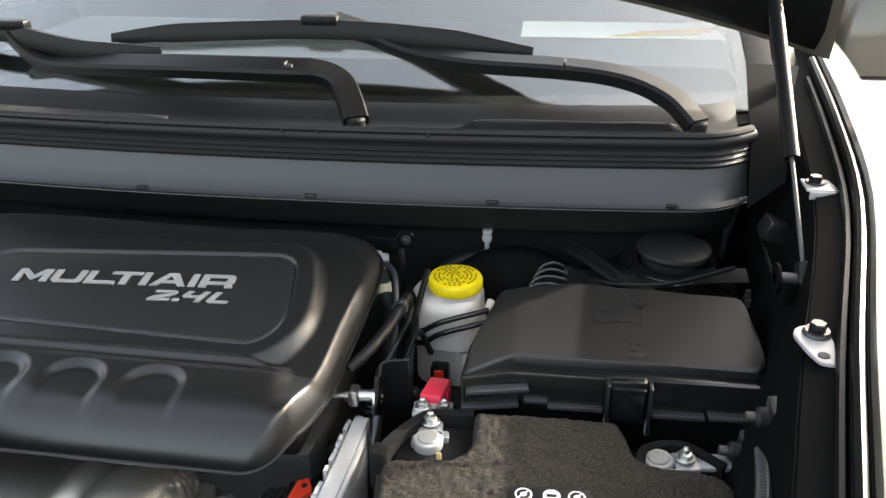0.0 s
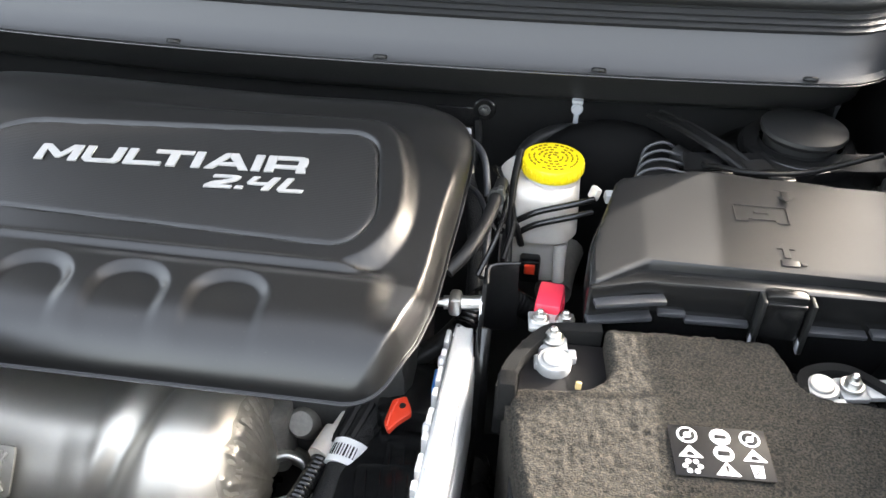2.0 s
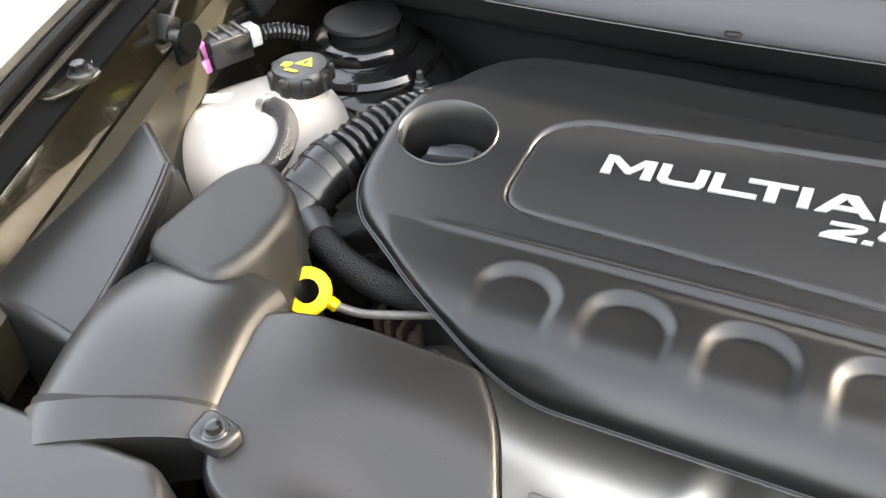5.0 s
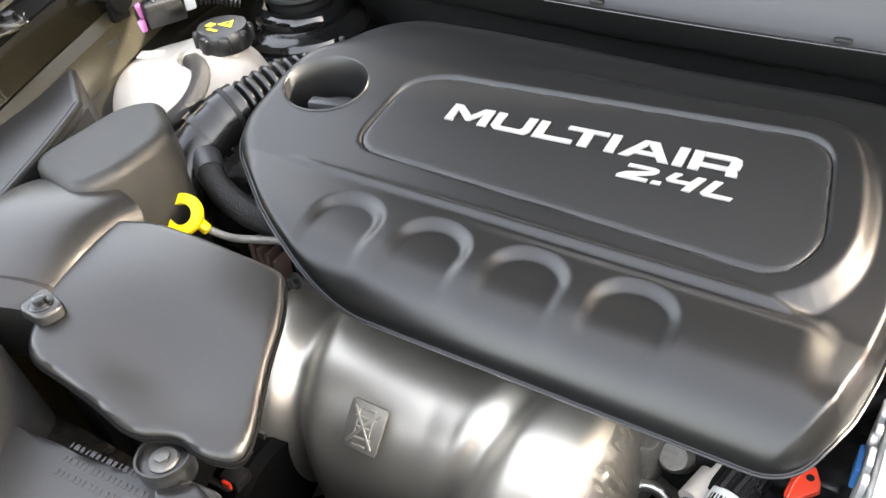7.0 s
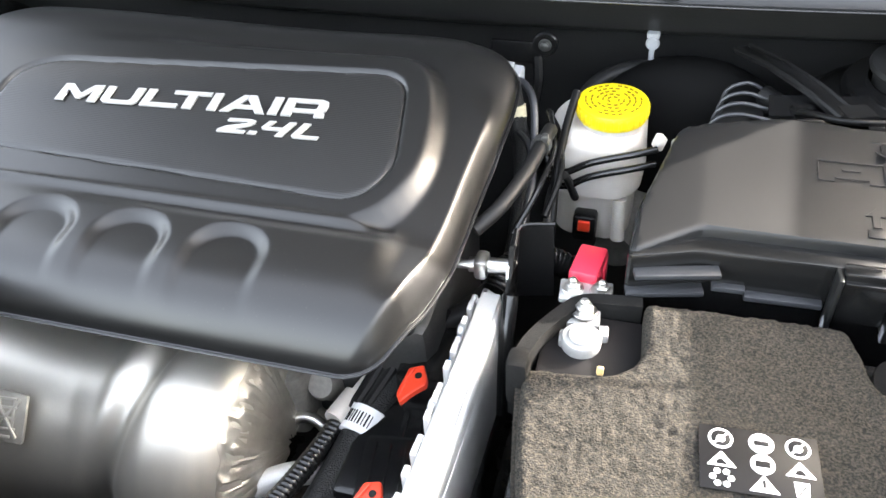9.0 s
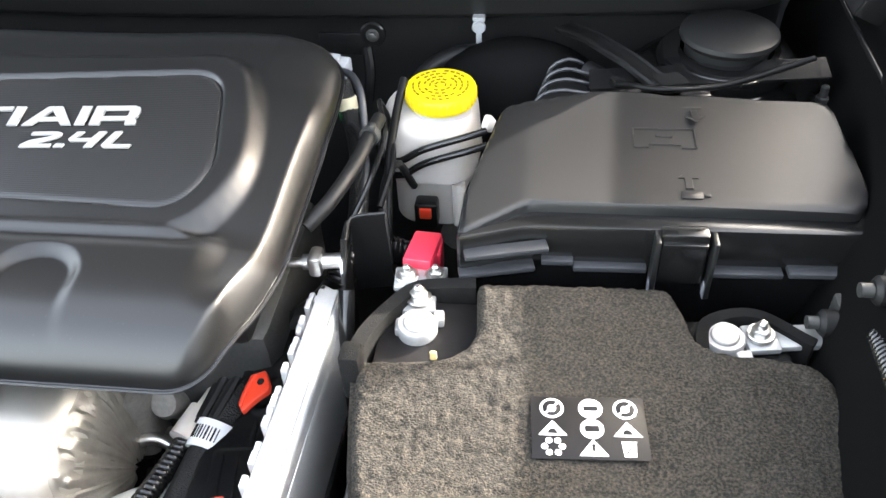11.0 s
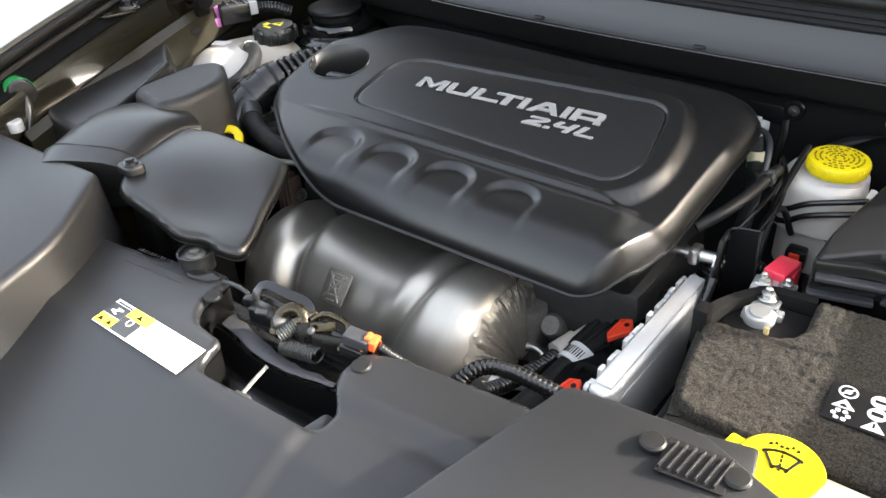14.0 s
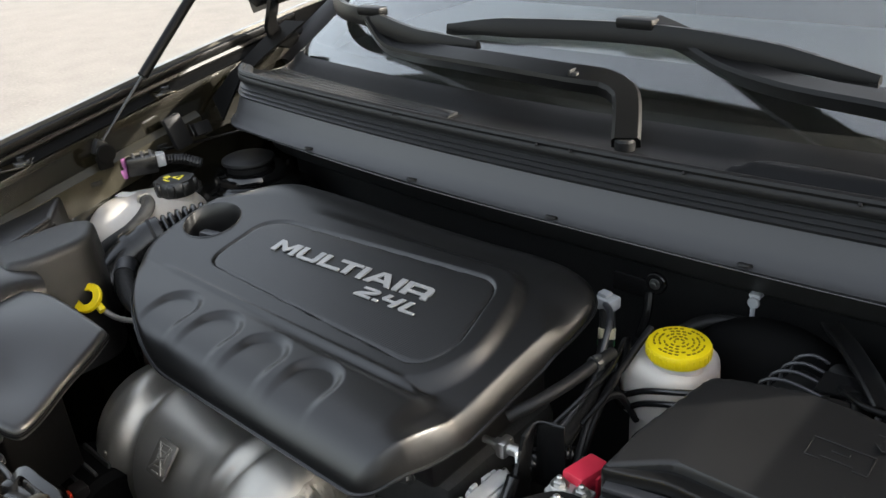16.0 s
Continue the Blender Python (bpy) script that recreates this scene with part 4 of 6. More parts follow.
# single cords fanning out of the thick bundle
for k in range(9):
    a = 2 * math.pi * k / 9
    dx, dz = 0.0165 * math.cos(a), 0.0165 * math.sin(a)
    pts = [(0.127 + dx, 0.668, 0.747 + dz), (0.137 + dx * 1.1, 0.695, 0.757 + dz), (0.150 + dx * 1.3, 0.725, 0.772 + dz * 1.2), (0.156 + dx * 1.5 + 0.004 * (k % 3), 0.760, 0.790 + dz * 1.2)]
    solid("bundle_cord", tube(pts, 0.0048, 8), RUBBER, pts[0], "black cord of the wiring bundle under the cover", "cable", "bundle cords")
for k in range(6):
    pts = [(0.060 + 0.004 * k, 0.462, 0.785), (0.072 + 0.006 * k, 0.500 - 0.002 * k, 0.812 + 0.002 * (k % 2)), (0.092 + 0.008 * k, 0.506 - 0.006 * k, 0.815), (0.13 + 0.008 * k, 0.486 - 0.007 * k, 0.812), (0.17 + 0.006 * k, 0.455, 0.80)]
    solid("bundle_cord", tube(pts, 0.0042, 8), RUBBER, pts[0], "black cord looping out of the wiring tube", "cable", "bundle cords")
tie = thing("cable_label", (0.128, 0.655, 0.745), "white wrapped tag with a printed code round a wiring sleeve", "label")
tp = [Vector((0.1255, 0.645, 0.742)), Vector((0.1285, 0.657, 0.745)), Vector((0.1315, 0.669, 0.7485))]
part("band", sweep(tp, [(0.0205 * math.cos(k * math.pi / 12), 0.0205 * math.sin(k * math.pi / 12)) for k in range(24)]), PAPER, tie)
axis = (tp[2] - tp[0]).normalized()
across = axis.cross(Vector((0, 0, 1))).normalized()
out = across.cross(axis)
for k in range(9):
    a = radians(62 + 9 * k)
    q = tp[1] + (across * math.cos(a) + out * math.sin(a)) * 0.0207
    part("bar", sweep([q - axis * 0.006, q, q + axis * 0.006], [(-0.0004 - 0.0004 * (k % 2), -0.0003), (0.0004 + 0.0004 * (k % 2), -0.0003), (0.0004 + 0.0004 * (k % 2), 0.0003), (-0.0004 - 0.0004 * (k % 2), 0.0003)]), BLACK, tie)
wh = thing("cable_clip", (0.100, 0.672, 0.742), "small white plastic cable clip", "clip")
part("block", tube([(0.099, 0.655, 0.748), (0.104, 0.672, 0.749), (0.108, 0.685, 0.750)], 0.0105, 14), WHITE, wh)
part("tail", tube([(0.108, 0.680, 0.755), (0.113, 0.692, 0.758), (0.117, 0.702, 0.760)], 0.0042), WHITE, wh)

for at, turn in (((0.177, 0.664, 0.806), 0), ((0.176, 0.548, 0.808), -8)):
    c = thing("locking_lever", at, "scarlet plastic connector locking lever", "connector lever", "locking levers")
    m = pose(*at, 8, -6, turn) @ Matrix.Scale(0.86, 4)
    part("lever", moved(prism(rounded([(0.005, 0.022), (-0.009, 0.017), (-0.013, -0.004), (-0.014, -0.013), (-0.008, -0.023), (-0.003, -0.016), (0.002, -0.010), (0.013, 0.000), (0.012, 0.008)], 0.0022, 3), 0, 0.007, 0.0015), m), SCARLET, c)
    part("arm_rib", moved(tube([(-0.010, -0.018, 0.0075), (-0.008, 0.000, 0.0078), (-0.003, 0.016, 0.0075)], 0.0016, 8), m), SCARLET, c)
    part("pivot", moved(disc((0.003, 0.009, 0.0065), 0.0036, 0.0015, n=14), m), BLACK, c)
for at, size, rot in (((0.176, 0.600, 0.752), (0.060, 0.075, 0.045), 8), ((0.172, 0.50, 0.775), (0.07, 0.05, 0.035), 14), ((0.190, 0.645, 0.752), (0.05, 0.06, 0.03), 5)):
    c = thing("wiring_connector", at, "black plastic multi-pin connector with ridged back", "connector", "control unit connectors")
    part("body", rbox(at, size, 0.006, rot=(0, 0, rot)), GLOSSY, c)
    for k in range(4):
        part("ridge", rbox(Vector(at) + Vector((-0.02 + 0.013 * k, 0, size[2] / 2)), (0.003, size[1] * 0.7, 0.004), 0.001, rot=(0, 0, rot)), GLOSSY, c)

# ---- control unit: finned aluminium plate on edge ----
ecu = thing("engine_control_unit", (0.222, 0.64, 0.72), "cast aluminium control unit standing on edge beside the battery", "control unit")
E = pose(0.2235, 0.64, 0.80, 0, 0, -1.5)
part("casting", moved(prism(rounded([(-0.012, -0.115), (0.006, -0.120), (0.014, -0.105), (0.015, 0.05), (0.010, 0.098), (-0.009, 0.108)], 0.006), -0.10, 0.055, 0.005), E), ALU, ecu)
part("side_cover", moved(rbox((0.0095, -0.01, -0.024), (0.014, 0.18, 0.13), 0.006), E), ALU, ecu, "smooth aluminium side cover")
for k in range(11):
    part("cast_boss", moved(rbox((0.001 + 0.006 * math.sin(k * 2.3), -0.104 + 0.019 * k, 0.0555), (0.006 + 0.004 * ((k * 5) % 3) / 2, 0.004 + 0.002 * (k % 3), 0.002), 0.0008), E), ALU, ecu)
for k in range(13):
    part("fin", moved(rbox((-0.0135, -0.105 + 0.0165 * k + 0.003 * ((k * 7) % 3), 0.020 + 0.0015 * ((k * 5) % 3)), (0.005, 0.008 + 0.002 * (k % 3), 0.065), 0.0015), E), ALU, ecu)
for y in (-0.108, -0.02, 0.06):
    part("screw_boss", moved(disc((-0.013, y, 0.045), 0.006, 0.005, rot=(0, -90, 0), n=14), E), ALU, ecu)
part("top_ridge", moved(rbox((0.001, -0.006, 0.0555), (0.017, 0.205, 0.005), 0.0018), E), ALU, ecu)
part("top_post", tube([(0.205, 0.750, 0.874), (0.222, 0.751, 0.875), (0.241, 0.752, 0.876)], 0.0068), STEEL, ecu, "steel mounting pin")
part("pin_tip", tube([(0.190, 0.749, 0.8735), (0.197, 0.749, 0.874), (0.205, 0.750, 0.874)], 0.0042), STEEL, ecu)
part("pin_collar", rbox((0.216, 0.750, 0.875), (0.012, 0.020, 0.020), 0.004), STEEL, ecu)
part("blue_clip", rbox((0.206, 0.690, 0.822), (0.004, 0.026, 0.022), 0.001), BLUE, ecu, "blue plastic clip")
br = thing("mounting_bracket", (0.245, 0.74, 0.74), "black bent sheet bracket holding the control unit", "bracket")
part("upright", slab([[(0.243, 0.755, 0.70), (0.243, 0.755, 0.86), (0.245, 0.765, 0.908)], [(0.243, 0.725, 0.70), (0.243, 0.728, 0.85), (0.245, 0.745, 0.905)]], 0.004), GLOSSY, br)
part("foot", tube([(0.246, 0.725, 0.87), (0.247, 0.70, 0.83), (0.247, 0.69, 0.76)], 0.007), GLOSSY, br)
part("flange", slab([[(0.245, 0.765, 0.908), (0.243, 0.765, 0.83)], [(0.272, 0.772, 0.910), (0.275, 0.772, 0.83)]], 0.003), GLOSSY, br)
part("edge_lip", tube([(0.245, 0.745, 0.905), (0.246, 0.766, 0.9095), (0.273, 0.7725, 0.911)], 0.0018, 8), GLOSSY, br)
part("tag", rbox((0.2405, 0.742, 0.878), (0.002, 0.012, 0.02), 0), PAPER, br, "small pale sticker")

# ---- battery with its felt jacket ----
bat = thing("battery", (0.43, 0.61, 0.68), "black car battery inside a grey felt jacket", "battery")
part("case", rbox((0.432, 0.612, 0.775), (0.305, 0.205, 0.185), 0.006), GLOSSY, bat)
part("lid_recess", rbox((0.325, 0.672, 0.866), (0.09, 0.085, 0.012), 0.003), BLACK, bat)
jacket = rounded([(0.352, 0.718), (0.496, 0.722), (0.506, 0.690), (0.512, 0.664), (0.590, 0.656), (0.602, 0.62), (0.594, 0.515), (0.295, 0.508), (0.283, 0.56), (0.274, 0.634), (0.338, 0.641), (0.356, 0.660)],
                 [0.008, 0.01, 0.02, 0.012, 0.02, 0.02, 0.015, 0.02, 0.03, 0.006, 0.03, 0.02], 5)


def felt_height(X, Y, D):
    n = np.vectorize(lambda x, y: noise.noise(Vector((x * 55, y * 55, 0))) * 0.0016 + noise.noise(Vector((x * 210, y * 210, 5))) * 0.0019 + noise.noise(Vector((x * 12, y * 12, 2))) * 0.002)(X, Y)
    t = np.clip(1 - D / 0.007, 0, 1)
    return 0.893 + n - 0.007 * (1 - np.sqrt(np.clip(1 - t * t, 0, 1)))


felt = thing("battery_jacket", (0.43, 0.61, 0.70), "worn grey-brown felt jacket over the battery, open round its terminals", "battery cover")
part("top", field(jacket, felt_height, 0.0022, 0.014), FELT, felt, "", 60)
part("side_wall", slab([[(x + 0.007, y, z) for z in (0.70, 0.76, 0.82, 0.86, 0.884)] for x, y, _ in [(0.296, 0.508, 0), (0.286, 0.55, 0), (0.279, 0.59, 0), (0.272, 0.636, 0)]], 0.010), FELT, felt)
part("front_wall", slab([[(x, 0.509, z) for z in (0.70, 0.78, 0.84, 0.882)] for x in (0.292, 0.35, 0.42, 0.50, 0.594)], 0.010), FELT, felt)
part("right_wall", slab([[(0.598, y, z) for z in (0.70, 0.78, 0.84, 0.882)] for y in (0.512, 0.56, 0.62, 0.65)], 0.010), FELT, felt)
flap = spline([(0.262, 0.638, 0), (0.268, 0.668, 0), (0.285, 0.700, 0), (0.305, 0.722, 0), (0.350, 0.728, 0)], 0.008)
part("upstand", slab([[(q.x, q.y, z) for z in (0.83, 0.86, 0.880, 0.8865)] for q in flap], 0.011), DARKFELT, felt, "curled black felt edge round the terminal")
part("ear", rbox((0.2715, 0.630, 0.885), (0.016, 0.020, 0.045), 0.005), DARKFELT, felt)
flap = spline([(0.512, 0.668, 0), (0.520, 0.705, 0), (0.56, 0.718, 0), (0.60, 0.690, 0)], 0.008)
part("rear_upstand", slab([[(q.x, q.y, z) for z in (0.83, 0.86, 0.878)] for q in flap], 0.009), DARKFELT, felt)
crumb = solid("dry_leaf", rbox((0.328, 0.637, 0.898), (0.005, 0.003, 0.008), 0.0012), mat("dry_leaf", (0.45, 0.33, 0.14), 0.7), (0.328, 0.637, 0.894), "tiny dry crumb of leaf on the felt", "leaf")


def terminal(at, turn, name):
    c = thing("battery_terminal", at, "zinc-plated battery clamp with nuts on its post", "battery terminal", "battery terminals")
    m = pose(*at, 0, 0, turn)
    part("clamp_ring", moved(lathe([(0.0100, -0.012), (0.0148, -0.012), (0.0154, 0.004), (0.0140, 0.006), (0.0100, 0.006)], (0, 0, 0), 28), m), ZINC, c)
    part("post", moved(lathe([(0, -0.014), (0.0100, -0.014), (0.0104, 0.0072), (0.0095, 0.0082), (0, 0.0086)], (0, 0, 0), 24), m), mat("lead_post", (0.32, 0.32, 0.31), 0.5, metal=0.8), c, "dull lead post")
    part("tongue", moved(merge(rbox((0, 0.027, 0.000), (0.026, 0.024, 0.006), 0.002), rbox((0.0160, 0.010, -0.001), (0.008, 0.012, 0.010), 0.002), rbox((-0.0145, 0.002, -0.002), (0.005, 0.014, 0.010), 0.002)), m), ZINC, c)
    part("stud", moved(merge(disc((0, 0.026, 0.004), 0.0095, 0.002, 0.0005, 18), hexa((0, 0.026, 0.006), 0.007, 0.007), disc((0, 0.026, 0.012), 0.0035, 0.007, n=10)), m), STEEL, c, "threaded stud with nut")
    return c, m


c, m = terminal((0.3095, 0.682, 0.8755), 4, "positive")
part("fuse_bar", moved(rbox((0.0, 0.050, 0.003), (0.042, 0.024, 0.005), 0.0015), m), ZINC, c, "flat plated link")
for x in (-0.011, 0.012):
    part("nut", moved(merge(disc((x, 0.050, 0.005), 0.009, 0.002, 0.0005, 18), hexa((x, 0.050, 0.007), 0.0062, 0.006), disc((x, 0.050, 0.012), 0.003, 0.006, n=10)), m), STEEL, c)
red = thing("terminal_cap", (0.302, 0.76, 0.86), "red plastic cover over the positive cable", "terminal cover")
part("shell", rbox((0.3035, 0.762, 0.876), (0.024, 0.044, 0.022), 0.003, rot=(-8, 0, -6)), RED, red)
part("skirt", rbox((0.315, 0.772, 0.864), (0.006, 0.024, 0.03), 0.002), RED, red)
c, m = terminal((0.535, 0.690, 0.8705), -82, "negative")
part("earth_bar", moved(rbox((0.0, 0.058, 0.0), (0.022, 0.040, 0.006), 0.002), m), ZINC, c)
part("lug", moved(tube([(0, 0.07, 0.003), (0, 0.085, 0.004), (0, 0.092, 0.0)], 0.005), m), DULL, c)

st = thing("warning_label", (0.432, 0.587, 0.8945), "black sticker with nine white warning symbols on the felt", "sticker")
M = pose(0.4335, 0.5875, 0.8950, 0, 0, 3) @ Matrix.Diagonal((0.92, 0.92, 0.6, 1))
part("backing", moved(rbox((0, 0, 0), (0.079, 0.052, 0.0012), 0.0004, 1), M), BLACK, st)


def flat(pts, m, h=0.0006):
    return moved(prism(pts, 0.0006, 0.0006 + h, 0.0001, 1), m)


def circle(x, y, r, n=24):
    return [(x + r * math.cos(2 * math.pi * k / n), y + r * math.sin(2 * math.pi * k / n)) for k in range(n)]


for col, x in enumerate((-0.025, 0.002, 0.026)):
    if col == 1:
        part("sign_disc", flat(circle(x, 0.0155, 0.0085), M), PAPER, st)
        part("sign_mark", flat(rounded([(x - 0.005, 0.0135), (x + 0.005, 0.0135), (x + 0.005, 0.0175), (x - 0.005, 0.0175)], 0.001), M, 0.0009), BLACK, st)
        part("sign_disc", flat(circle(x, -0.0015, 0.0082), M), PAPER, st)
        part("sign_mark", flat(rounded([(x - 0.005, -0.004), (x + 0.005, -0.004), (x + 0.005, 0.001), (x - 0.005, 0.001)], 0.001), M, 0.0009), BLACK, st)
        part("sign_triangle", flat(rounded([(x - 0.010, -0.0235), (x + 0.010, -0.0235), (x, -0.010)], 0.001), M), PAPER, st)
        part("sign_mark", flat([(x - 0.0008, -0.020), (x + 0.0008, -0.020), (x + 0.0012, -0.014), (x - 0.0012, -0.014)], M, 0.0009), BLACK, st)
    else:
        part("sign_ring", flat(circle(x, 0.0155, 0.0085), M), PAPER, st)
        part("sign_field", flat(circle(x, 0.0155, 0.0066), M, 0.0009), BLACK, st)
        part("sign_mark", flat(circle(x, 0.0150, 0.0032, 10), M, 0.0011), PAPER, st)
        part("sign_slash", flat([(x - 0.0056, 0.0108), (x - 0.0044, 0.0098), (x + 0.0056, 0.0200), (x + 0.0044, 0.0210)], M, 0.0013), PAPER, st)
        part("sign_triangle", flat(rounded([(x - 0.010, -0.0075), (x + 0.010, -0.0075), (x, 0.0050)], 0.001), M), PAPER, st)
        part("sign_mark", flat(rounded([(x - 0.004, -0.006), (x + 0.004, -0.006), (x + 0.001, -0.002), (x - 0.002, -0.002)], 0.001), M, 0.0009), BLACK, st)
        if col == 0:
            for k in range(6):
                part("sign_blade", flat(circle(x + 0.006 * math.cos(k * math.pi / 3), -0.0165 + 0.0055 * math.sin(k * math.pi / 3), 0.0024, 8), M), PAPER, st)
        else:
            part("sign_bin", flat([(x - 0.004, -0.0235), (x + 0.004, -0.0235), (x + 0.005, -0.0115), (x - 0.005, -0.0115)], M), PAPER, st)
            part("sign_slash", flat([(x - 0.0035, -0.0225), (x - 0.0025, -0.0225), (x + 0.0035, -0.0135), (x + 0.0025, -0.0135)], M, 0.0009), BLACK, st)

# ---- fuse box ----
LIDS = mat("dusty_matt_lid", (0.008, 0.008, 0.0082), 0.40, spec=0.45, grain=0.10, scale=1100, dust=0.04, dust_from=0.70, stain=8)
fb = thing("fuse_box", (0.49, 0.84, 0.70), "black plastic fuse box with a latched lid, dusty on top", "fuse box")
lid = rounded([(0.336, 0.738), (0.388, 0.770), (0.640, 0.772), (0.648, 0.80), (0.640, 0.905), (0.445, 0.915), (0.362, 0.892), (0.340, 0.80)], [0.006, 0.01, 0.012, 0.01, 0.012, 0.01, 0.01, 0.01], 4)
part("lid", field(lid, lambda X, Y, D: 0.931 + 0.10 * (Y - 0.772) - 0.10 * np.maximum(0.385 - X, 0) - 0.003 * (1 - np.sqrt(np.clip(1 - np.clip(1 - D / 0.003, 0, 1) ** 2, 0, 1))), 0.004, 0.012), LIDS, fb, "flat dusty black lid")
part("lid_skirt", prism(rounded([(0.334, 0.734), (0.388, 0.752), (0.645, 0.757), (0.652, 0.80), (0.645, 0.91), (0.45, 0.918), (0.36, 0.895), (0.336, 0.80)], 0.008, 3), 0.876, 0.921, 0.004, 2), GLOSSY, fb)
part("body", prism(rounded([(0.338, 0.742), (0.388, 0.756), (0.643, 0.762), (0.648, 0.905), (0.36, 0.89), (0.340, 0.80)], 0.008, 3), 0.70, 0.880, 0.002, 1), GLOSSY, fb)
# ribs lighter than the box: their edge highlights are put into the colour
for x0, x1, z in ((0.340, 0.405, 0.906), (0.335, 0.395, 0.886), (0.400, 0.425, 0.889), (0.425, 0.482, 0.884), (0.532, 0.585, 0.884), (0.588, 0.652, 0.887)):
    part("lid_rib", rbox(((x0 + x1) / 2, 0.748 + (0.004 if x0 > 0.39 else -0.008), z), (x1 - x0, 0.012, 0.005), 0.0012, rot=(0, 0, 2 if x0 > 0.39 else 13)), SLATE, fb)
part("latch", merge(rbox((0.506, 0.748, 0.902), (0.036, 0.014, 0.050), 0.003), rbox((0.506, 0.741, 0.918), (0.034, 0.006, 0.004), 0.0012)), GLOSSY, fb, "snap latch")
for x in (0.486, 0.528):
    part("latch_rib", rbox((x, 0.744, 0.895), (0.004, 0.016, 0.056), 0.001), PLASTIC, fb)
    part("latch_hook", rbox((x, 0.742, 0.872), (0.005, 0.008, 0.014), 0.001), GREY, fb)
for x, y, turn in ((0.512, 0.790, 0), (0.524, 0.888, 180)):
    m = pose(x, y, 0.9312 + 0.10 * (y - 0.772), 5.7, 0, turn)
    part("moulded_arrow", moved(prism([(-0.003, 0), (0.003, 0), (0.003, 0.012), (0.008, 0.012), (0, 0.021), (-0.008, 0.012), (-0.003, 0.012)], 0, 0.0008, 0.0003, 1), m), LIDS, fb, "moulded arrow")
    part("moulded_lock", moved(merge(rbox((0.001, -0.007, 0.0004), (0.016, 0.008, 0.0010), 0.0003), rbox((0.013, -0.007, 0.0004), (0.005, 0.003, 0.0010), 0.0003)), m), LIDS, fb, "moulded padlock mark")
part("moulded_mark", merge(*[rbox((x, y, 0.9318 + 0.10 * (y - 0.772)), (w, d, 0.0009), 0.0003, 1, rot=(5.7, 0, 0)) for x, y, w, d in
     ((0.497, 0.862, 0.050, 0.0012), (0.472, 0.850, 0.0012, 0.024), (0.522, 0.850, 0.0012, 0.024), (0.478, 0.838, 0.012, 0.0012), (0.516, 0.838, 0.012, 0.0012), (0.497, 0.842, 0.026, 0.0012), (0.497, 0.853, 0.014, 0.004))]), LIDS, fb, "moulded outline mark")
for x in (0.47, 0.53):
    part("rear_clip", rbox((x, 0.918, 0.938), (0.026, 0.012, 0.008), 0.002, rot=(0, 0, 14)), GLOSSY, fb)

# ---- brake fluid reservoir ----
rv = thing("brake_fluid_reservoir", (0.30, 0.965, 0.76), "milky white brake fluid reservoir with a yellow screw cap", "fluid reservoir")
body = [(0.237, 0.940), (0.254, 0.918), (0.312, 0.914), (0.330, 0.934), (0.333, 0.995), (0.312, 1.014), (0.258, 1.010), (0.239, 0.985)]
part("tank", prism(rounded(body, 0.020, 6), 0.835, 0.901, 0.018, 6, taper=0.003), WHITE, rv)
small = [((x - 0.285) * 0.86 + 0.287, (y - 0.965) * 0.9 + 0.968) for x, y in body]
part("lower_tank", prism(rounded(small, 0.014, 4), 0.775, 0.840, 0.008, 3), WHITE, rv)
part("neck", disc((0.298, 0.955, 0.895), 0.030, 0.012), WHITE, rv)
part("spout", tube([(0.316, 0.922, 0.83), (0.317, 0.916, 0.800), (0.318, 0.913, 0.785)], 0.007), WHITE, rv)
part("seam", prism(rounded([((x - 0.285) * 1.03 + 0.285, (y - 0.965) * 1.03 + 0.965) for x, y in body], 0.014, 4), 0.834, 0.8365, 0.001, 1), WHITE, rv)
cap = part("cap", lathe([(0, 0), (0.0335, 0), (0.0345, 0.002), (0.0345, 0.0125), (0.0335, 0.0150), (0.031, 0.0160), (0, 0.0160)], (0.298, 0.955, 0.9065), 40), YELLOW, rv, "yellow screw cap with moulded rings of text")
for r, k0 in ((0.005, 0), (0.010, 3), (0.0155, 1), (0.021, 5), (0.0265, 2)):
    nseg = int(r * 1000)
    for k in range(nseg):
        if (k + k0) % 5 == 4:
            continue
        a = 2 * math.pi * k / nseg
        part("raised_mark", rbox((0.298 + r * math.cos(a), 0.955 + r * math.sin(a), 0.9228), (0.0018, 0.0042, 0.0010), 0, rot=(0, 0, math.degrees(a))), OCHRE, cap)
for k in range(30):
    a = 2 * math.pi * k / 30
    part("grip_rib", rbox((0.298 + 0.0345 * math.cos(a), 0.955 + 0.0345 * math.sin(a), 0.9142), (0.0016, 0.0026, 0.0095), 0.0004, 1, rot=(0, 0, math.degrees(a))), YELLOW, cap)
for dz, dx in ((0.0, 0.0), (-0.0165, 0.002)):
    part("hose_line", tube([(0.234 + dx, 0.935, 0.878 + dz), (0.246 + dx, 0.914, 0.864 + dz), (0.262 + dx, 0.907, 0.866 + dz), (0.285, 0.907, 0.880 + dz), (0.326, 0.908, 0.895 + dz), (0.345, 0.915, 0.898 + dz)], 0.0036, 10), GLOSSY, rv, "thin black hose across the tank")
part("level_sensor", rbox((0.284, 0.912, 0.800), (0.024, 0.02, 0.030), 0.004), GLOSSY, rv)
part("sensor_lock", rbox((0.284, 0.901, 0.806), (0.012, 0.004, 0.012), 0.001), SCARLET, rv, "red locking tab")
part("filler_clip", rbox((0.346, 0.928, 0.898), (0.008, 0.012, 0.014), 0.002, rot=(0, 20, 30)), WHITE, rv)

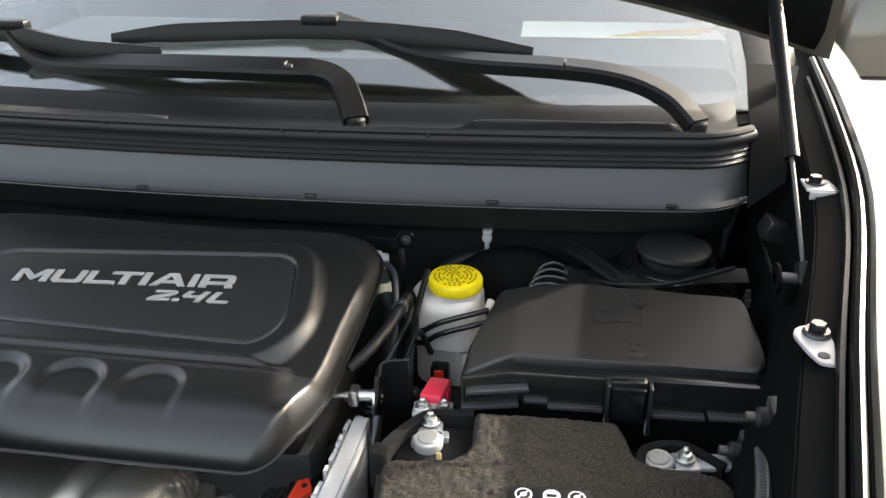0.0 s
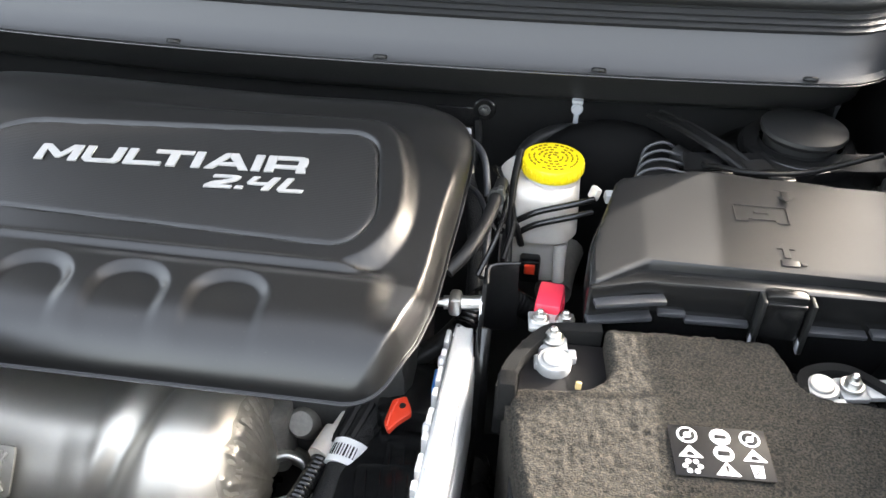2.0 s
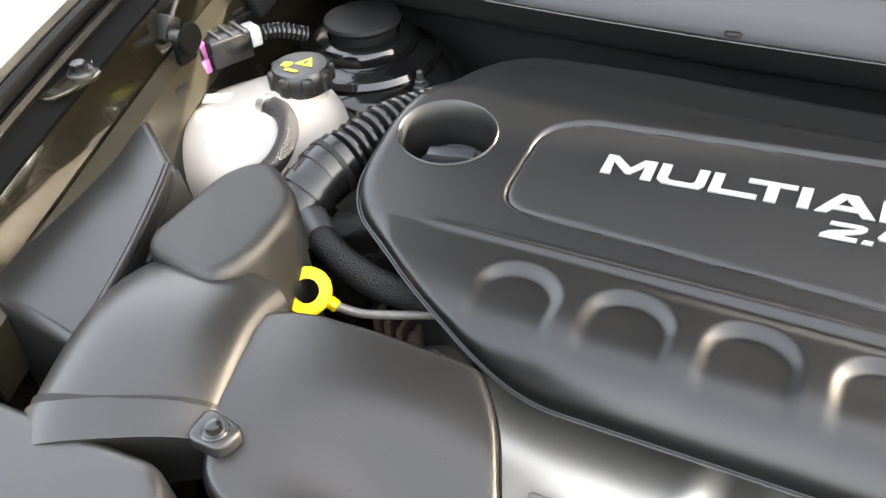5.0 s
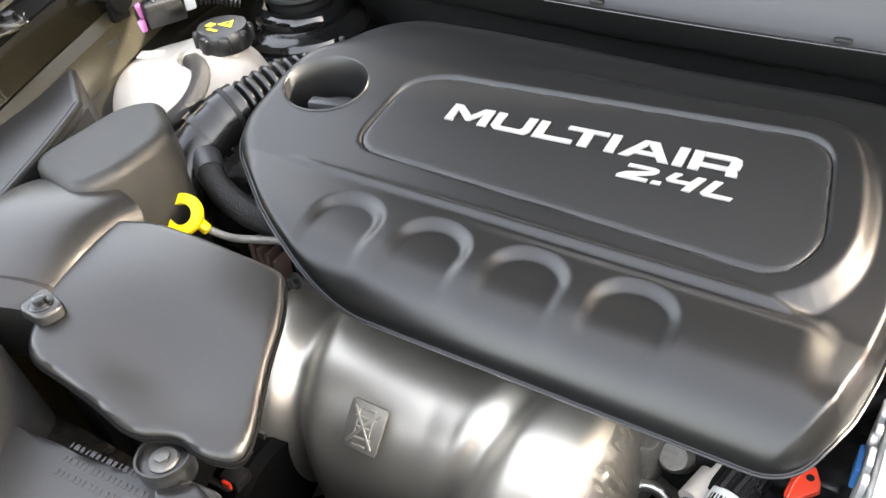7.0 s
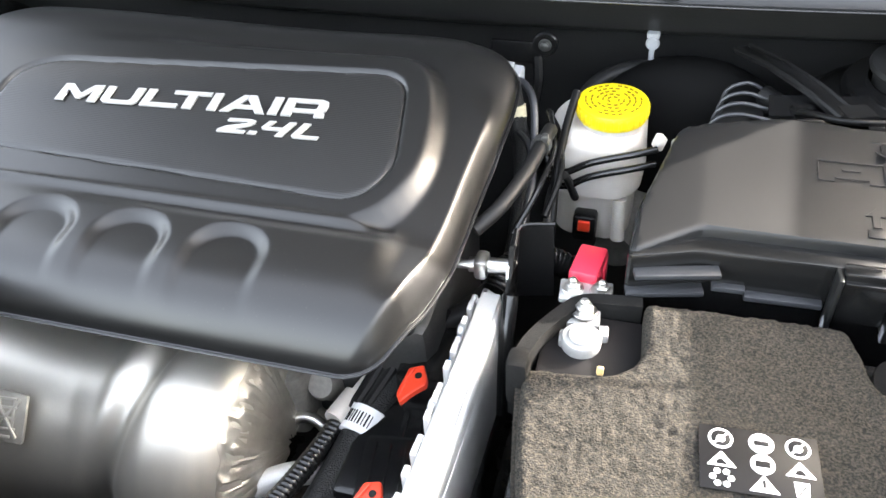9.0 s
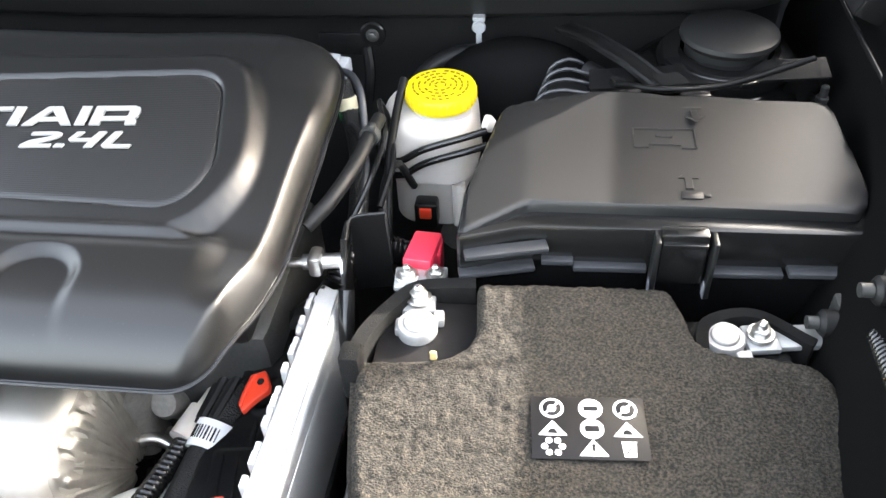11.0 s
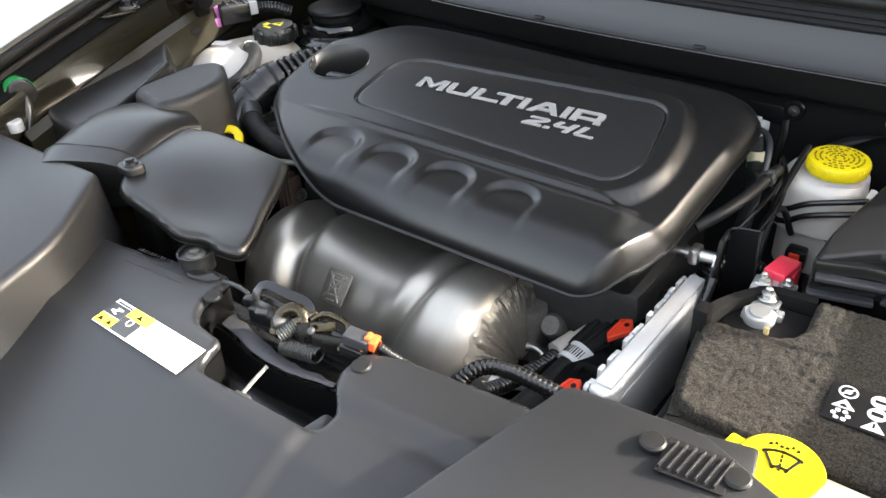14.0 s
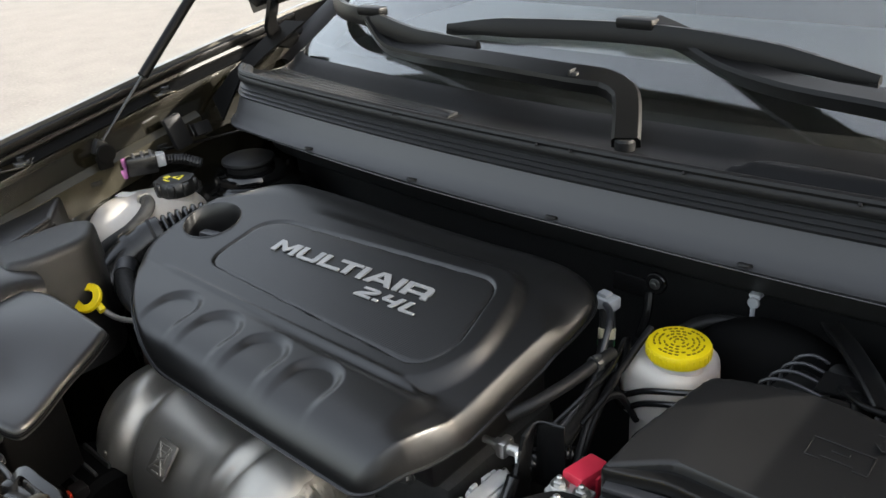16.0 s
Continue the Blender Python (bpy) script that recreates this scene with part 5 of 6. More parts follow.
boost = thing("brake_booster", (0.36, 1.03, 0.74), "black round brake servo behind the reservoir", "brake booster")
part("drum", lathe([(0, 0), (0.10, 0), (0.118, 0.01), (0.122, 0.025), (0.118, 0.04), (0.10, 0.055), (0.05, 0.07), (0, 0.072)], (0.37, 1.075, 0.80), 40, rot=(90, 0, 0)), MATT, boost)
part("master_cylinder", tube([(0.33, 1.01, 0.76), (0.32, 0.97, 0.755), (0.315, 0.93, 0.752)], 0.022), CAST, boost)
solid("vacuum_hose", tube([(0.252, 1.00, 0.87), (0.275, 1.045, 0.890), (0.315, 1.068, 0.897), (0.36, 1.060, 0.893), (0.40, 1.03, 0.884), (0.425, 0.99, 0.870)], 0.0085, 14), RUBBER, (0.36, 1.05, 0.87), "black rubber vacuum hose arching over the servo", "hose")
solid("hanging_tab", merge(rbox((0.3245, 1.088, 0.899), (0.006, 0.003, 0.036), 0.001), disc((0.3245, 1.089, 0.916), 0.0075, 0.003, rot=(90, 0, 0), n=18), rbox((0.3245, 1.096, 0.924), (0.014, 0.016, 0.006), 0.002)), GREY, (0.3245, 1.09, 0.88), "grey plastic strap tab hanging from the bulkhead", "clip")
fan = thing("wiring_boot", (0.42, 0.96, 0.86), "black wiring boot with four bright-edged ribs", "wiring boot")
part("boot", rbox((0.418, 0.982, 0.878), (0.044, 0.065, 0.050), 0.012, rot=(0, 0, -15)), RUBBER, fan)
for k in range(4):
    part("rib", tube([(0.388 + 0.004 * k, 0.950 + 0.020 * k, 0.885), (0.391 + 0.004 * k, 0.950 + 0.020 * k, 0.912), (0.412 + 0.003 * k, 0.953 + 0.020 * k, 0.921), (0.450 - 0.005 * k, 0.957 + 0.020 * k, 0.914)], 0.0019, 8), SLATE, fan)
part("cover_arch", tube([(0.44, 1.03, 0.90), (0.47, 1.0, 0.895), (0.49, 0.96, 0.88)], 0.010), RUBBER, fan)
part("plug", rbox((0.375, 0.94, 0.888), (0.035, 0.014, 0.012), 0.003, rot=(0, 0, 8)), GREY, fan)

# wiring between the cover and the reservoir
for name, pts, r, rib, m, lab in (
        ("wiring_branch", [(0.192, 0.982, 0.915), (0.201, 0.967, 0.887), (0.215, 0.93, 0.86), (0.225, 0.87, 0.84), (0.230, 0.80, 0.82)], 0.0095, 0, BRAID, "taped wiring branch"),
        ("breather_hose", [(0.205, 0.770, 0.895), (0.222, 0.792, 0.905), (0.236, 0.835, 0.912), (0.243, 0.880, 0.916), (0.246, 0.905, 0.915)], 0.0068, 0, RUBBER, "black rubber breather hose"),
        ("wiring_branch", [(0.262, 0.96, 0.925), (0.258, 0.92, 0.905), (0.258, 0.87, 0.885), (0.262, 0.82, 0.84)], 0.0042, 0, WIPER, "thin black wiring branch"),
        ("loom_tube", [(0.225, 0.76, 0.835), (0.235, 0.79, 0.845), (0.26, 0.82, 0.83), (0.30, 0.83, 0.80)], 0.013, 0.2, LOOM, "ribbed black wiring tube"),
        ("grey_cable", [(0.194, 0.975, 0.925), (0.212, 0.955, 0.930), (0.225, 0.93, 0.925), (0.232, 0.90, 0.90)], 0.0038, 0, SLATE, "thin grey cable")):
    solid(name, tube(pts, r, 14, rib, 0.0055), m, pts[-1], lab + " between engine cover and reservoir", "wiring")
cn = thing("sensor_plug", (0.190, 0.985, 0.91), "pale grey sensor plug beside the engine cover", "connector")
part("body", rbox((0.190, 0.985, 0.922), (0.026, 0.022, 0.016), 0.003, rot=(0, 0, -8)), GREY, cn)
part("key", rbox((0.187, 0.985, 0.932), (0.014, 0.012, 0.006), 0.0015, rot=(0, 0, -8)), GREY, cn)
tp = thing("tape_wrap", (0.20, 0.97, 0.88), "cream and green tape wrapped round the wiring", "tape")
part("cream_band", tube([(0.1995, 0.970, 0.897), (0.2005, 0.968, 0.890), (0.2015, 0.966, 0.885)], 0.0105), mat("cream_tape", (0.6, 0.55, 0.38), 0.5), tp)
part("green_band", tube([(0.2015, 0.965, 0.883), (0.202, 0.964, 0.880), (0.2025, 0.963, 0.877)], 0.0106), GREEN, tp)
hc = thing("hose_clip", (0.2425, 0.876, 0.905), "spring steel hose clip", "hose clip")
part("band", lathe([(0.0070, -0.004), (0.0092, -0.004), (0.0092, 0.004), (0.0070, 0.004)], (0.2425, 0.876, 0.9155), 20, rot=(85, 0, -10)), DULL, hc)
part("ear", rbox((0.246, 0.874, 0.926), (0.006, 0.008, 0.006), 0.0015), DULL, hc)
bk = thing("support_bracket", (0.21, 1.06, 0.90), "black stamped bracket bolted to the bulkhead", "bracket")
part("plate", rbox((0.180, 1.062, 0.908), (0.055, 0.005, 0.026), 0.002), GLOSSY, bk)
part("eye", disc((0.213, 1.064, 0.920), 0.014, 0.006, rot=(90, 0, 0)), GLOSSY, bk)
part("bolt", hexa((0.213, 1.058, 0.920), 0.005, 0.005, (90, 0, 0)), DULL, bk)
part("leg", tube([(0.205, 1.06, 0.905), (0.208, 1.05, 0.88), (0.205, 1.04, 0.85)], 0.006, 8), GLOSSY, bk)


# ---- strut towers ----
def tower(side):
    x, y = side * 0.574, 1.028
    t = thing("strut_tower", (x, y, 0.70), "glossy black suspension tower with a stepped rubber cap", "strut tower", "strut towers")
    part("dome", lathe([(0.15, 0.80), (0.128, 0.86), (0.116, 0.878), (0.106, 0.886), (0.096, 0.890), (0.090, 0.892)], (x, y, 0), 48), LACQUER, t)
    part("ring", lathe([(0.05, 0.885), (0.084, 0.885), (0.0905, 0.889), (0.092, 0.896), (0.088, 0.903), (0.078, 0.907), (0.070, 0.908), (0.066, 0.911), (0.0665, 0.920), (0.062, 0.927), (0.052, 0.930), (0.045, 0.930)], (x, y, 0), 48), LACQUER, t)
    part("cap", lathe([(0.040, 0.920), (0.041, 0.936), (0.0455, 0.939), (0.0475, 0.943), (0.0465, 0.947), (0.042, 0.949), (0.02, 0.951), (0, 0.9515)], (x, y, 0), 40), RUBBER, t, "flat black rubber cap")
    part("apron", rbox((x, y - 0.02, 0.81), (0.24, 0.26, 0.06), 0.02), SHADE, t)
    for k in range(3):
        a = radians(100 + 120 * k)
        part("stud", merge(hexa((x + 0.098 * math.cos(a), y + 0.098 * math.sin(a), 0.888), 0.007, 0.008), disc((x + 0.098 * math.cos(a), y + 0.098 * math.sin(a), 0.896), 0.004, 0.012, n=10)), DULL, t)
    return t


for side in (1, -1):
    tower(side)
solid("flat_cable", tube([(0.44, 1.00, 0.90), (0.47, 0.955, 0.928), (0.50, 0.93, 0.938), (0.56, 0.945, 0.935), (0.64, 0.97, 0.95)], 0.0030, 10), WIPER, (0.5, 0.93, 0.93), "black cable behind the fuse box", "cable")

# ---- fittings on the wings ----
for side in (1, -1):
    b = thing("wing_bracket", (side * 0.664, 0.70, 1.0), "painted bracket plate with a flanged bolt on the wing gutter", "bracket", "wing brackets")
    P = ZINC if side > 0 else PAINT
    plate_mat = mat("pale_painted_plate", (0.27, 0.26, 0.27), 0.42, coat=0.1) if side > 0 else BRONZE
    shape = rounded([(0.667, 0.739), (0.662, 0.706), (0.653, 0.697), (0.637, 0.693), (0.631, 0.680), (0.637, 0.651), (0.643, 0.635), (0.655, 0.633), (0.668, 0.690), (0.681, 0.740)], [0.003, 0.008, 0.008, 0.006, 0.006, 0.01, 0.005, 0.003, 0.01, 0.003], 3)
    part("plate", moved(prism([(side * x, y) for x, y in shape], 0, 0.003, 0.001, 1), Matrix.Translation((0, 0, 1.030))), plate_mat, b)
    part("washer", disc((side * 0.651, 0.681, 1.033), 0.012, 0.003), DULL, b)
    part("bolt", hexa((side * 0.651, 0.681, 1.035), 0.0075, 0.009), GLOSSY, b)
    part("hole", disc((side * 0.6485, 0.646, 1.0328), 0.005, 0.001, 0.0002, 14), BLACK, b)
    b = thing("gutter_tab", (side * 0.712, 0.99, 1.03), "small bolted steel tab on the wing gutter", "bracket", "gutter tabs")
    part("plate", rbox((side * 0.718, 0.972, 1.060), (0.034, 0.036, 0.003), 0.001), ZINC if side > 0 else BRONZE, b)
    part("bolt", hexa((side * 0.714, 0.976, 1.062), 0.0075, 0.009), GLOSSY, b)
    part("fold", rbox((side * 0.718, 0.953, 1.055), (0.028, 0.003, 0.010), 0.001), ZINC if side > 0 else BRONZE, b)
    b = thing("stay_clip", (side * 0.68, 1.0, 0.97), "black steel clip bracket on the inner wing", "bracket", "stay clips")
    part("block", rbox((side * 0.688, 1.012, 0.985), (0.030, 0.034, 0.024), 0.003, rot=(0, side * 25, 0)), COWL, b)
    part("lip", rbox((side * 0.686, 0.988, 0.988), (0.028, 0.004, 0.022), 0.001, rot=(0, side * 25, 0)), GLOSSY, b)
    part("rail", tube([(side * 0.662, 0.867, 0.984), (side * 0.672, 0.96, 0.973), (side * 0.688, 1.10, 0.957)], 0.0028), GLOSSY, b)
for at in ((0.622, 0.668, 0.950), (0.612, 0.70, 0.885)):
    b = thing("screw_bumper", at, "black rubber stop on a threaded steel screw", "rubber stop", "rubber stops")
    part("screw", tube([Vector(at) - Vector((0.02, 0, 0)), Vector(at) - Vector((0.01, 0, 0)), Vector(at)], 0.005), DULL, b)
    part("knob", disc(Vector(at) + Vector((0.0, 0, 0)), 0.010, 0.012, 0.003, rot=(0, -90, 0)), RUBBER, b)
    part("plate", rbox(Vector(at) + Vector((0.008, 0.008, -0.004)), (0.014, 0.028, 0.03), 0.003), DULL, b)
solid("loom_tube", tube([(0.618, 0.650, 0.925), (0.603, 0.58, 0.952), (0.588, 0.52, 0.968), (0.570, 0.456, 0.980), (0.55, 0.40, 0.97)], 0.0085, 14, 0.26, 0.0055), LOOM, (0.60, 0.55, 0.92), "ribbed black tube running down the inner wing", "wiring")
solid("washer_hose", tube([(0.655, 0.696, 0.955), (0.656, 0.690, 0.945), (0.657, 0.685, 0.935)], 0.0009, 6), GREEN, (0.65, 0.6, 0.95), "thin dark green wire along the inner wing", "cable")
solid("wing_post", rbox((-0.667, 0.955, 1.0), (0.014, 0.035, 0.06), 0.004, rot=(10, -12, 0)), COWL, (-0.667, 0.96, 0.965), "black plastic post clipped to the inner wing", "bracket")

# ---- coolant tank ----
tank = thing("coolant_tank", (-0.60, 0.83, 0.80), "milky coolant expansion tank with a black ribbed cap", "coolant tank")
plan = rounded([(-0.695, 0.79), (-0.660, 0.735), (-0.575, 0.720), (-0.515, 0.785), (-0.500, 0.87), (-0.545, 0.930), (-0.64, 0.928), (-0.692, 0.86)], 0.035, 5)
part("upper_half", field(plan, lambda X, Y, D: 0.868 + 0.066 * np.sqrt(np.clip(1 - np.clip(1 - D / 0.062, 0, 1) ** 2, 0, 1)) + 0.008 * smooth((X + 0.64) / 0.06), 0.006, 0.010), WHITE, tank)
part("seam", prism([((x + 0.60) * 1.02 - 0.60, (y - 0.83) * 1.02 + 0.83) for x, y in plan], 0.859, 0.863, 0.001, 1), WHITE, tank)
part("lower_half", prism([((x + 0.60) * 0.985 - 0.60, (y - 0.83) * 0.985 + 0.83) for x, y in plan], 0.74, 0.861, 0.004, 2), WHITE, tank)
part("coolant_line", prism([((x + 0.60) * 0.992 - 0.60, (y - 0.83) * 0.992 + 0.83) for x, y in plan], 0.76, 0.828, 0.002, 1), mat("pinkish_coolant", (0.42, 0.25, 0.21), 0.4, sss=0.3), tank, "pinkish coolant showing through")
part("neck", disc((-0.558, 0.872, 0.925), 0.026, 0.016), WHITE, tank)
knob = part("cap", lathe([(0, 0), (0.031, 0), (0.032, 0.004), (0.032, 0.020), (0.029, 0.025), (0, 0.026)], (-0.558, 0.872, 0.938), 36), PLASTIC, tank, "black ribbed pressure cap")
for k in range(8):
    a = 2 * math.pi * k / 8
    part("grip", rbox((-0.558 + 0.031 * math.cos(a), 0.872 + 0.031 * math.sin(a), 0.950), (0.010, 0.013, 0.022), 0.004, rot=(0, 0, math.degrees(a))), PLASTIC, knob)
part("printed_triangle", moved(prism(rounded([(-0.010, -0.008), (0.012, -0.008), (0.001, 0.010)], 0.001, 2), 0, 0.0005, 0.0001, 1), pose(-0.553, 0.878, 0.9641)), INK, knob)
part("printed_mark", rbox((-0.570, 0.866, 0.9643), (0.010, 0.010, 0.0005), 0), INK, knob)
part("printed_mark", rbox((-0.558, 0.856, 0.9643), (0.016, 0.004, 0.0005), 0), INK, knob)
part("printed_mark", rbox((-0.552, 0.876, 0.9650), (0.003, 0.008, 0.0005), 0), PLASTIC, knob)
part("hose_spout", tube([(-0.592, 0.822, 0.930), (-0.582, 0.821, 0.938), (-0.568, 0.818, 0.941)], 0.0095), WHITE, tank)
part("spout_clip", lathe([(0.0105, -0.005), (0.0122, -0.005), (0.0122, 0.005), (0.0105, 0.005)], (-0.566, 0.8175, 0.9415), 18, rot=(0, 85, -14)), STEEL, tank)
part("paper_mark", rbox((-0.635, 0.82, 0.9355), (0.03, 0.018, 0.0008), 0, rot=(0, 0, 25)), PAPER, tank)
solid("overflow_hose", tube([(-0.570, 0.818, 0.941), (-0.545, 0.812, 0.943), (-0.522, 0.790, 0.938), (-0.516, 0.760, 0.925), (-0.530, 0.725, 0.908), (-0.555, 0.69, 0.88)], 0.0105, 14), BRAID, (-0.54, 0.77, 0.88), "braided black overflow hose of the coolant tank", "hose")

# wiring beyond the tank
solid("loom_tube", tube([(-0.60, 0.95, 0.955), (-0.625, 0.93, 0.965), (-0.65, 0.90, 0.968)], 0.010, 14, 0.2, 0.0055), LOOM, (-0.62, 0.93, 0.93), "ribbed wiring tube beside the strut tower", "wiring")
solid("loom_tube", tube([(-0.672, 0.845, 0.965), (-0.690, 0.80, 0.955), (-0.70, 0.755, 0.945), (-0.70, 0.71, 0.92)], 0.010, 14, 0.2, 0.0055), LOOM, (-0.69, 0.78, 0.93), "ribbed wiring tube along the inner wing", "wiring")
pl = thing("wiring_plug", (-0.66, 0.88, 0.95), "black and grey wiring plug with purple locks", "connector")
part("body", rbox((-0.650, 0.868, 0.972), (0.036, 0.050, 0.032), 0.004, rot=(0, 0, -25)), GLOSSY, pl)
for k in range(3):
    part("ridge", rbox((-0.656 + 0.008 * k, 0.858 + 0.012 * k, 0.988), (0.034, 0.004, 0.004), 0.001, rot=(0, 0, -25)), SLATE, pl)
part("end", rbox((-0.636, 0.896, 0.974), (0.024, 0.016, 0.022), 0.003, rot=(0, 0, -25)), GREY, pl)
part("lock", rbox((-0.664, 0.842, 0.978), (0.020, 0.008, 0.020), 0.002, rot=(0, 0, -25)), PURPLE, pl)
part("lock", rbox((-0.658, 0.836, 0.962), (0.014, 0.012, 0.016), 0.002, rot=(0, 0, -25)), PURPLE, pl)
RAILS = mat("dark_bronze_rail", (0.024, 0.021, 0.013), 0.32, metal=0.4, spec=0.4, vary=0.6, stain=25, dust=0.12)
rail = thing("side_rail", (-0.66, 0.70, 0.95), "bronze tinted painted rail along the inner wing", "rail")
RY = [0.44 + 0.58 * k / 12 for k in range(13)]
RX = [float(np.interp(y, [q[1] for q in EDGE], [q[0] for q in EDGE])) for y in RY]
RZ = [float(np.interp(y, [q[1] for q in EDGE], [q[2] for q in EDGE])) for y in RY]
part("beam", slab([[(-(x - 0.058), y, z - 0.082), (-(x - 0.074), y, z - 0.090), (-(x - 0.080), y, z - 0.135)] for x, y, z in zip(RX, RY, RZ)], 0.004), RAILS, rail)
for k in (2, 5, 7, 10):
    part("slot", rbox((-(RX[k] - 0.0775), RY[k], RZ[k] - 0.105), (0.004, 0.020, 0.008), 0.001, rot=(0, 8, 0)), BLACK, rail)
for at in ((-0.680, 0.63, 1.01), (-0.700, 0.745, 1.025)):
    b = thing("wing_screw", at, "dark flanged screw on a folded tab of the wing", "screw", "wing screws")
    part("tab", rbox(at, (0.05, 0.035, 0.003), 0.001, rot=(0, -8, 20)), BRONZE, b)
    part("head", hexa(Vector(at) + Vector((0, 0, 0.002)), 0.008, 0.010), GLOSSY, b)
gc = thing("canister", (-0.588, 0.46, 0.97), "black cylinder with a green band beside the air duct", "canister")
part("bottle", lathe([(0, 0), (0.016, 0), (0.019, 0.004), (0.0195, 0.075), (0.017, 0.080), (0, 0.081)], (-0.668, 0.475, 0.985), 24, rot=(0, 86, -8)), GLOSSY, gc, "black plastic cylinder")
part("green_band", lathe([(0.0193, 0), (0.0201, 0), (0.0201, 0.024), (0.0193, 0.024)], (-0.618, 0.468, 0.9885), 24, rot=(0, 86, -8)), GREEN, gc, "bright green paper band")
part("pipe", tube([(-0.592, 0.466, 0.985), (-0.585, 0.462, 0.97), (-0.58, 0.45, 0.94)], 0.006), GLOSSY, gc)
part("white_union", disc((-0.575, 0.435, 0.955), 0.010, 0.014), GREY, gc)

# ---- intake: hose, resonator, duct, air box ----
hose = thing("intake_hose", (-0.46, 0.82, 0.88), "ribbed black intake hose leading under the engine cover", "intake hose")
part("bellows", tube([(-0.395, 0.915, 0.920), (-0.418, 0.870, 0.928), (-0.438, 0.825, 0.932), (-0.456, 0.775, 0.925)], 0.0280, 24, 0.34, 0.0105), LOOM, hose, "ribbed bellows")
part("collar", tube([(-0.454, 0.780, 0.926), (-0.459, 0.767, 0.923), (-0.464, 0.752, 0.919)], 0.0295, 24), GLOSSY, hose)
part("clamp", tube([(-0.4572, 0.771, 0.9237), (-0.4584, 0.768, 0.923), (-0.4598, 0.764, 0.9223)], 0.0308, 24), RUBBER, hose)
part("elbow", tube([(-0.462, 0.757, 0.920), (-0.472, 0.728, 0.905), (-0.474, 0.700, 0.885), (-0.465, 0.672, 0.858), (-0.45, 0.65, 0.82)], 0.028, 22), GLOSSY, hose, "smooth black elbow")
part("rib", tube([(-0.4685, 0.741, 0.912), (-0.4698, 0.737, 0.910), (-0.471, 0.733, 0.908)], 0.0325, 22), GLOSSY, hose)
solid("rear_duct", tube([(-0.34, 0.955, 0.905), (-0.37, 0.940, 0.915), (-0.398, 0.908, 0.921)], 0.025, 20), GLOSSY, (-0.39, 0.94, 0.88), "black duct behind the engine cover", "duct")
solid("braided_hose", tube([(-0.448, 0.710, 0.902), (-0.431, 0.696, 0.899), (-0.408, 0.683, 0.895), (-0.378, 0.672, 0.893), (-0.345, 0.666, 0.891), (-0.31, 0.674, 0.885)], 0.0140, 16), BRAID, (-0.42, 0.66, 0.86), "braided black hose curving under the cover", "hose")
solid("hose_cuff", tube([(-0.452, 0.713, 0.903), (-0.441, 0.704, 0.901), (-0.430, 0.695, 0.899)], 0.0155, 16), SLATE, (-0.46, 0.68, 0.89), "dark cuff on the braided hose", "hose cuff")

rs = thing("resonator", (-0.44, 0.61, 0.80), "black plastic intake resonator box with softly rounded edges", "resonator box")
top = rounded([(-0.492, 0.556), (-0.412, 0.540), (-0.398, 0.575), (-0.402, 0.648), (-0.462, 0.690), (-0.490, 0.66)], [0.022, 0.016, 0.018, 0.030, 0.024, 0.03], 6)
part("box", prism(top, 0.935, 0.986, 0.012, 6, taper=0.003), GRAINED, rs)
bell = [((x + 0.44) * 0.92 - 0.442, (y - 0.61) * 0.86 + 0.62) for x, y in top]
part("flared_body", prism(bell, 0.80, 0.955, 0.006, 3, taper=0.004), GRAINED, rs)
part("round_mark", disc((-0.372, 0.585, 0.905), 0.014, 0.001, 0.0003, rot=(60, 0, 40)), PLASTIC, rs)
dt = thing("fresh_air_duct", (-0.56, 0.57, 0.80), "flat black plastic fresh air duct with a raised edge", "air duct")
duct = rounded([(-0.578, 0.480), (-0.474, 0.466), (-0.505, 0.560), (-0.548, 0.660), (-0.668, 0.744), (-0.660, 0.60), (-0.632, 0.515)], [0.02, 0.012, 0.05, 0.01, 0.012, 0.05, 0.02], 5)
part("top", prism(duct, 0.86, 0.966, 0.009, 4, taper=0.01, lift=lambda x, y: 0.06 * (y - 0.55)), PLASTIC, dt)
part("ridge", tube([(-0.482, 0.474, 0.958), (-0.511, 0.560, 0.964), (-0.538, 0.625, 0.968), (-0.555, 0.660, 0.970)], 0.0045), PLASTIC, dt)
part("outer_flank", slab([[(-0.556, 0.665, 0.962), (-0.546, 0.668, 0.90), (-0.54, 0.668, 0.86)], [(-0.500, 0.562, 0.955), (-0.490, 0.567, 0.91), (-0.484, 0.567, 0.86)]], 0.004), PLASTIC, dt)

ab = thing("air_filter_box", (-0.27, 0.47, 0.78), "black plastic air filter box with a softly dished lid", "air filter box")
lidp = rounded([(-0.400, 0.535), (-0.345, 0.561), (-0.213, 0.567), (-0.186, 0.532), (-0.166, 0.484), (-0.146, 0.448), (-0.139, 0.426), (-0.165, 0.416), (-0.187, 0.421), (-0.213, 0.404), (-0.26, 0.410), (-0.325, 0.412), (-0.350, 0.45)],
               [0.03, 0.02, 0.008, 0.03, 0.04, 0.02, 0.012, 0.012, 0.012, 0.014, 0.02, 0.02, 0.03], 6)


def lid_height(X, Y, D):
    z = 0.962 - 0.10 * (X + 0.25) - 0.016 * np.exp(-((X + 0.225) ** 2 / 0.0050 + (Y - 0.452) ** 2 / 0.0018)) - 0.7 * (X + 0.26) ** 2 - 1.0 * (Y - 0.50) ** 2
    t = np.clip(1 - D / 0.006, 0, 1)
    return z - 0.005 * (1 - np.sqrt(np.clip(1 - t * t, 0, 1)))


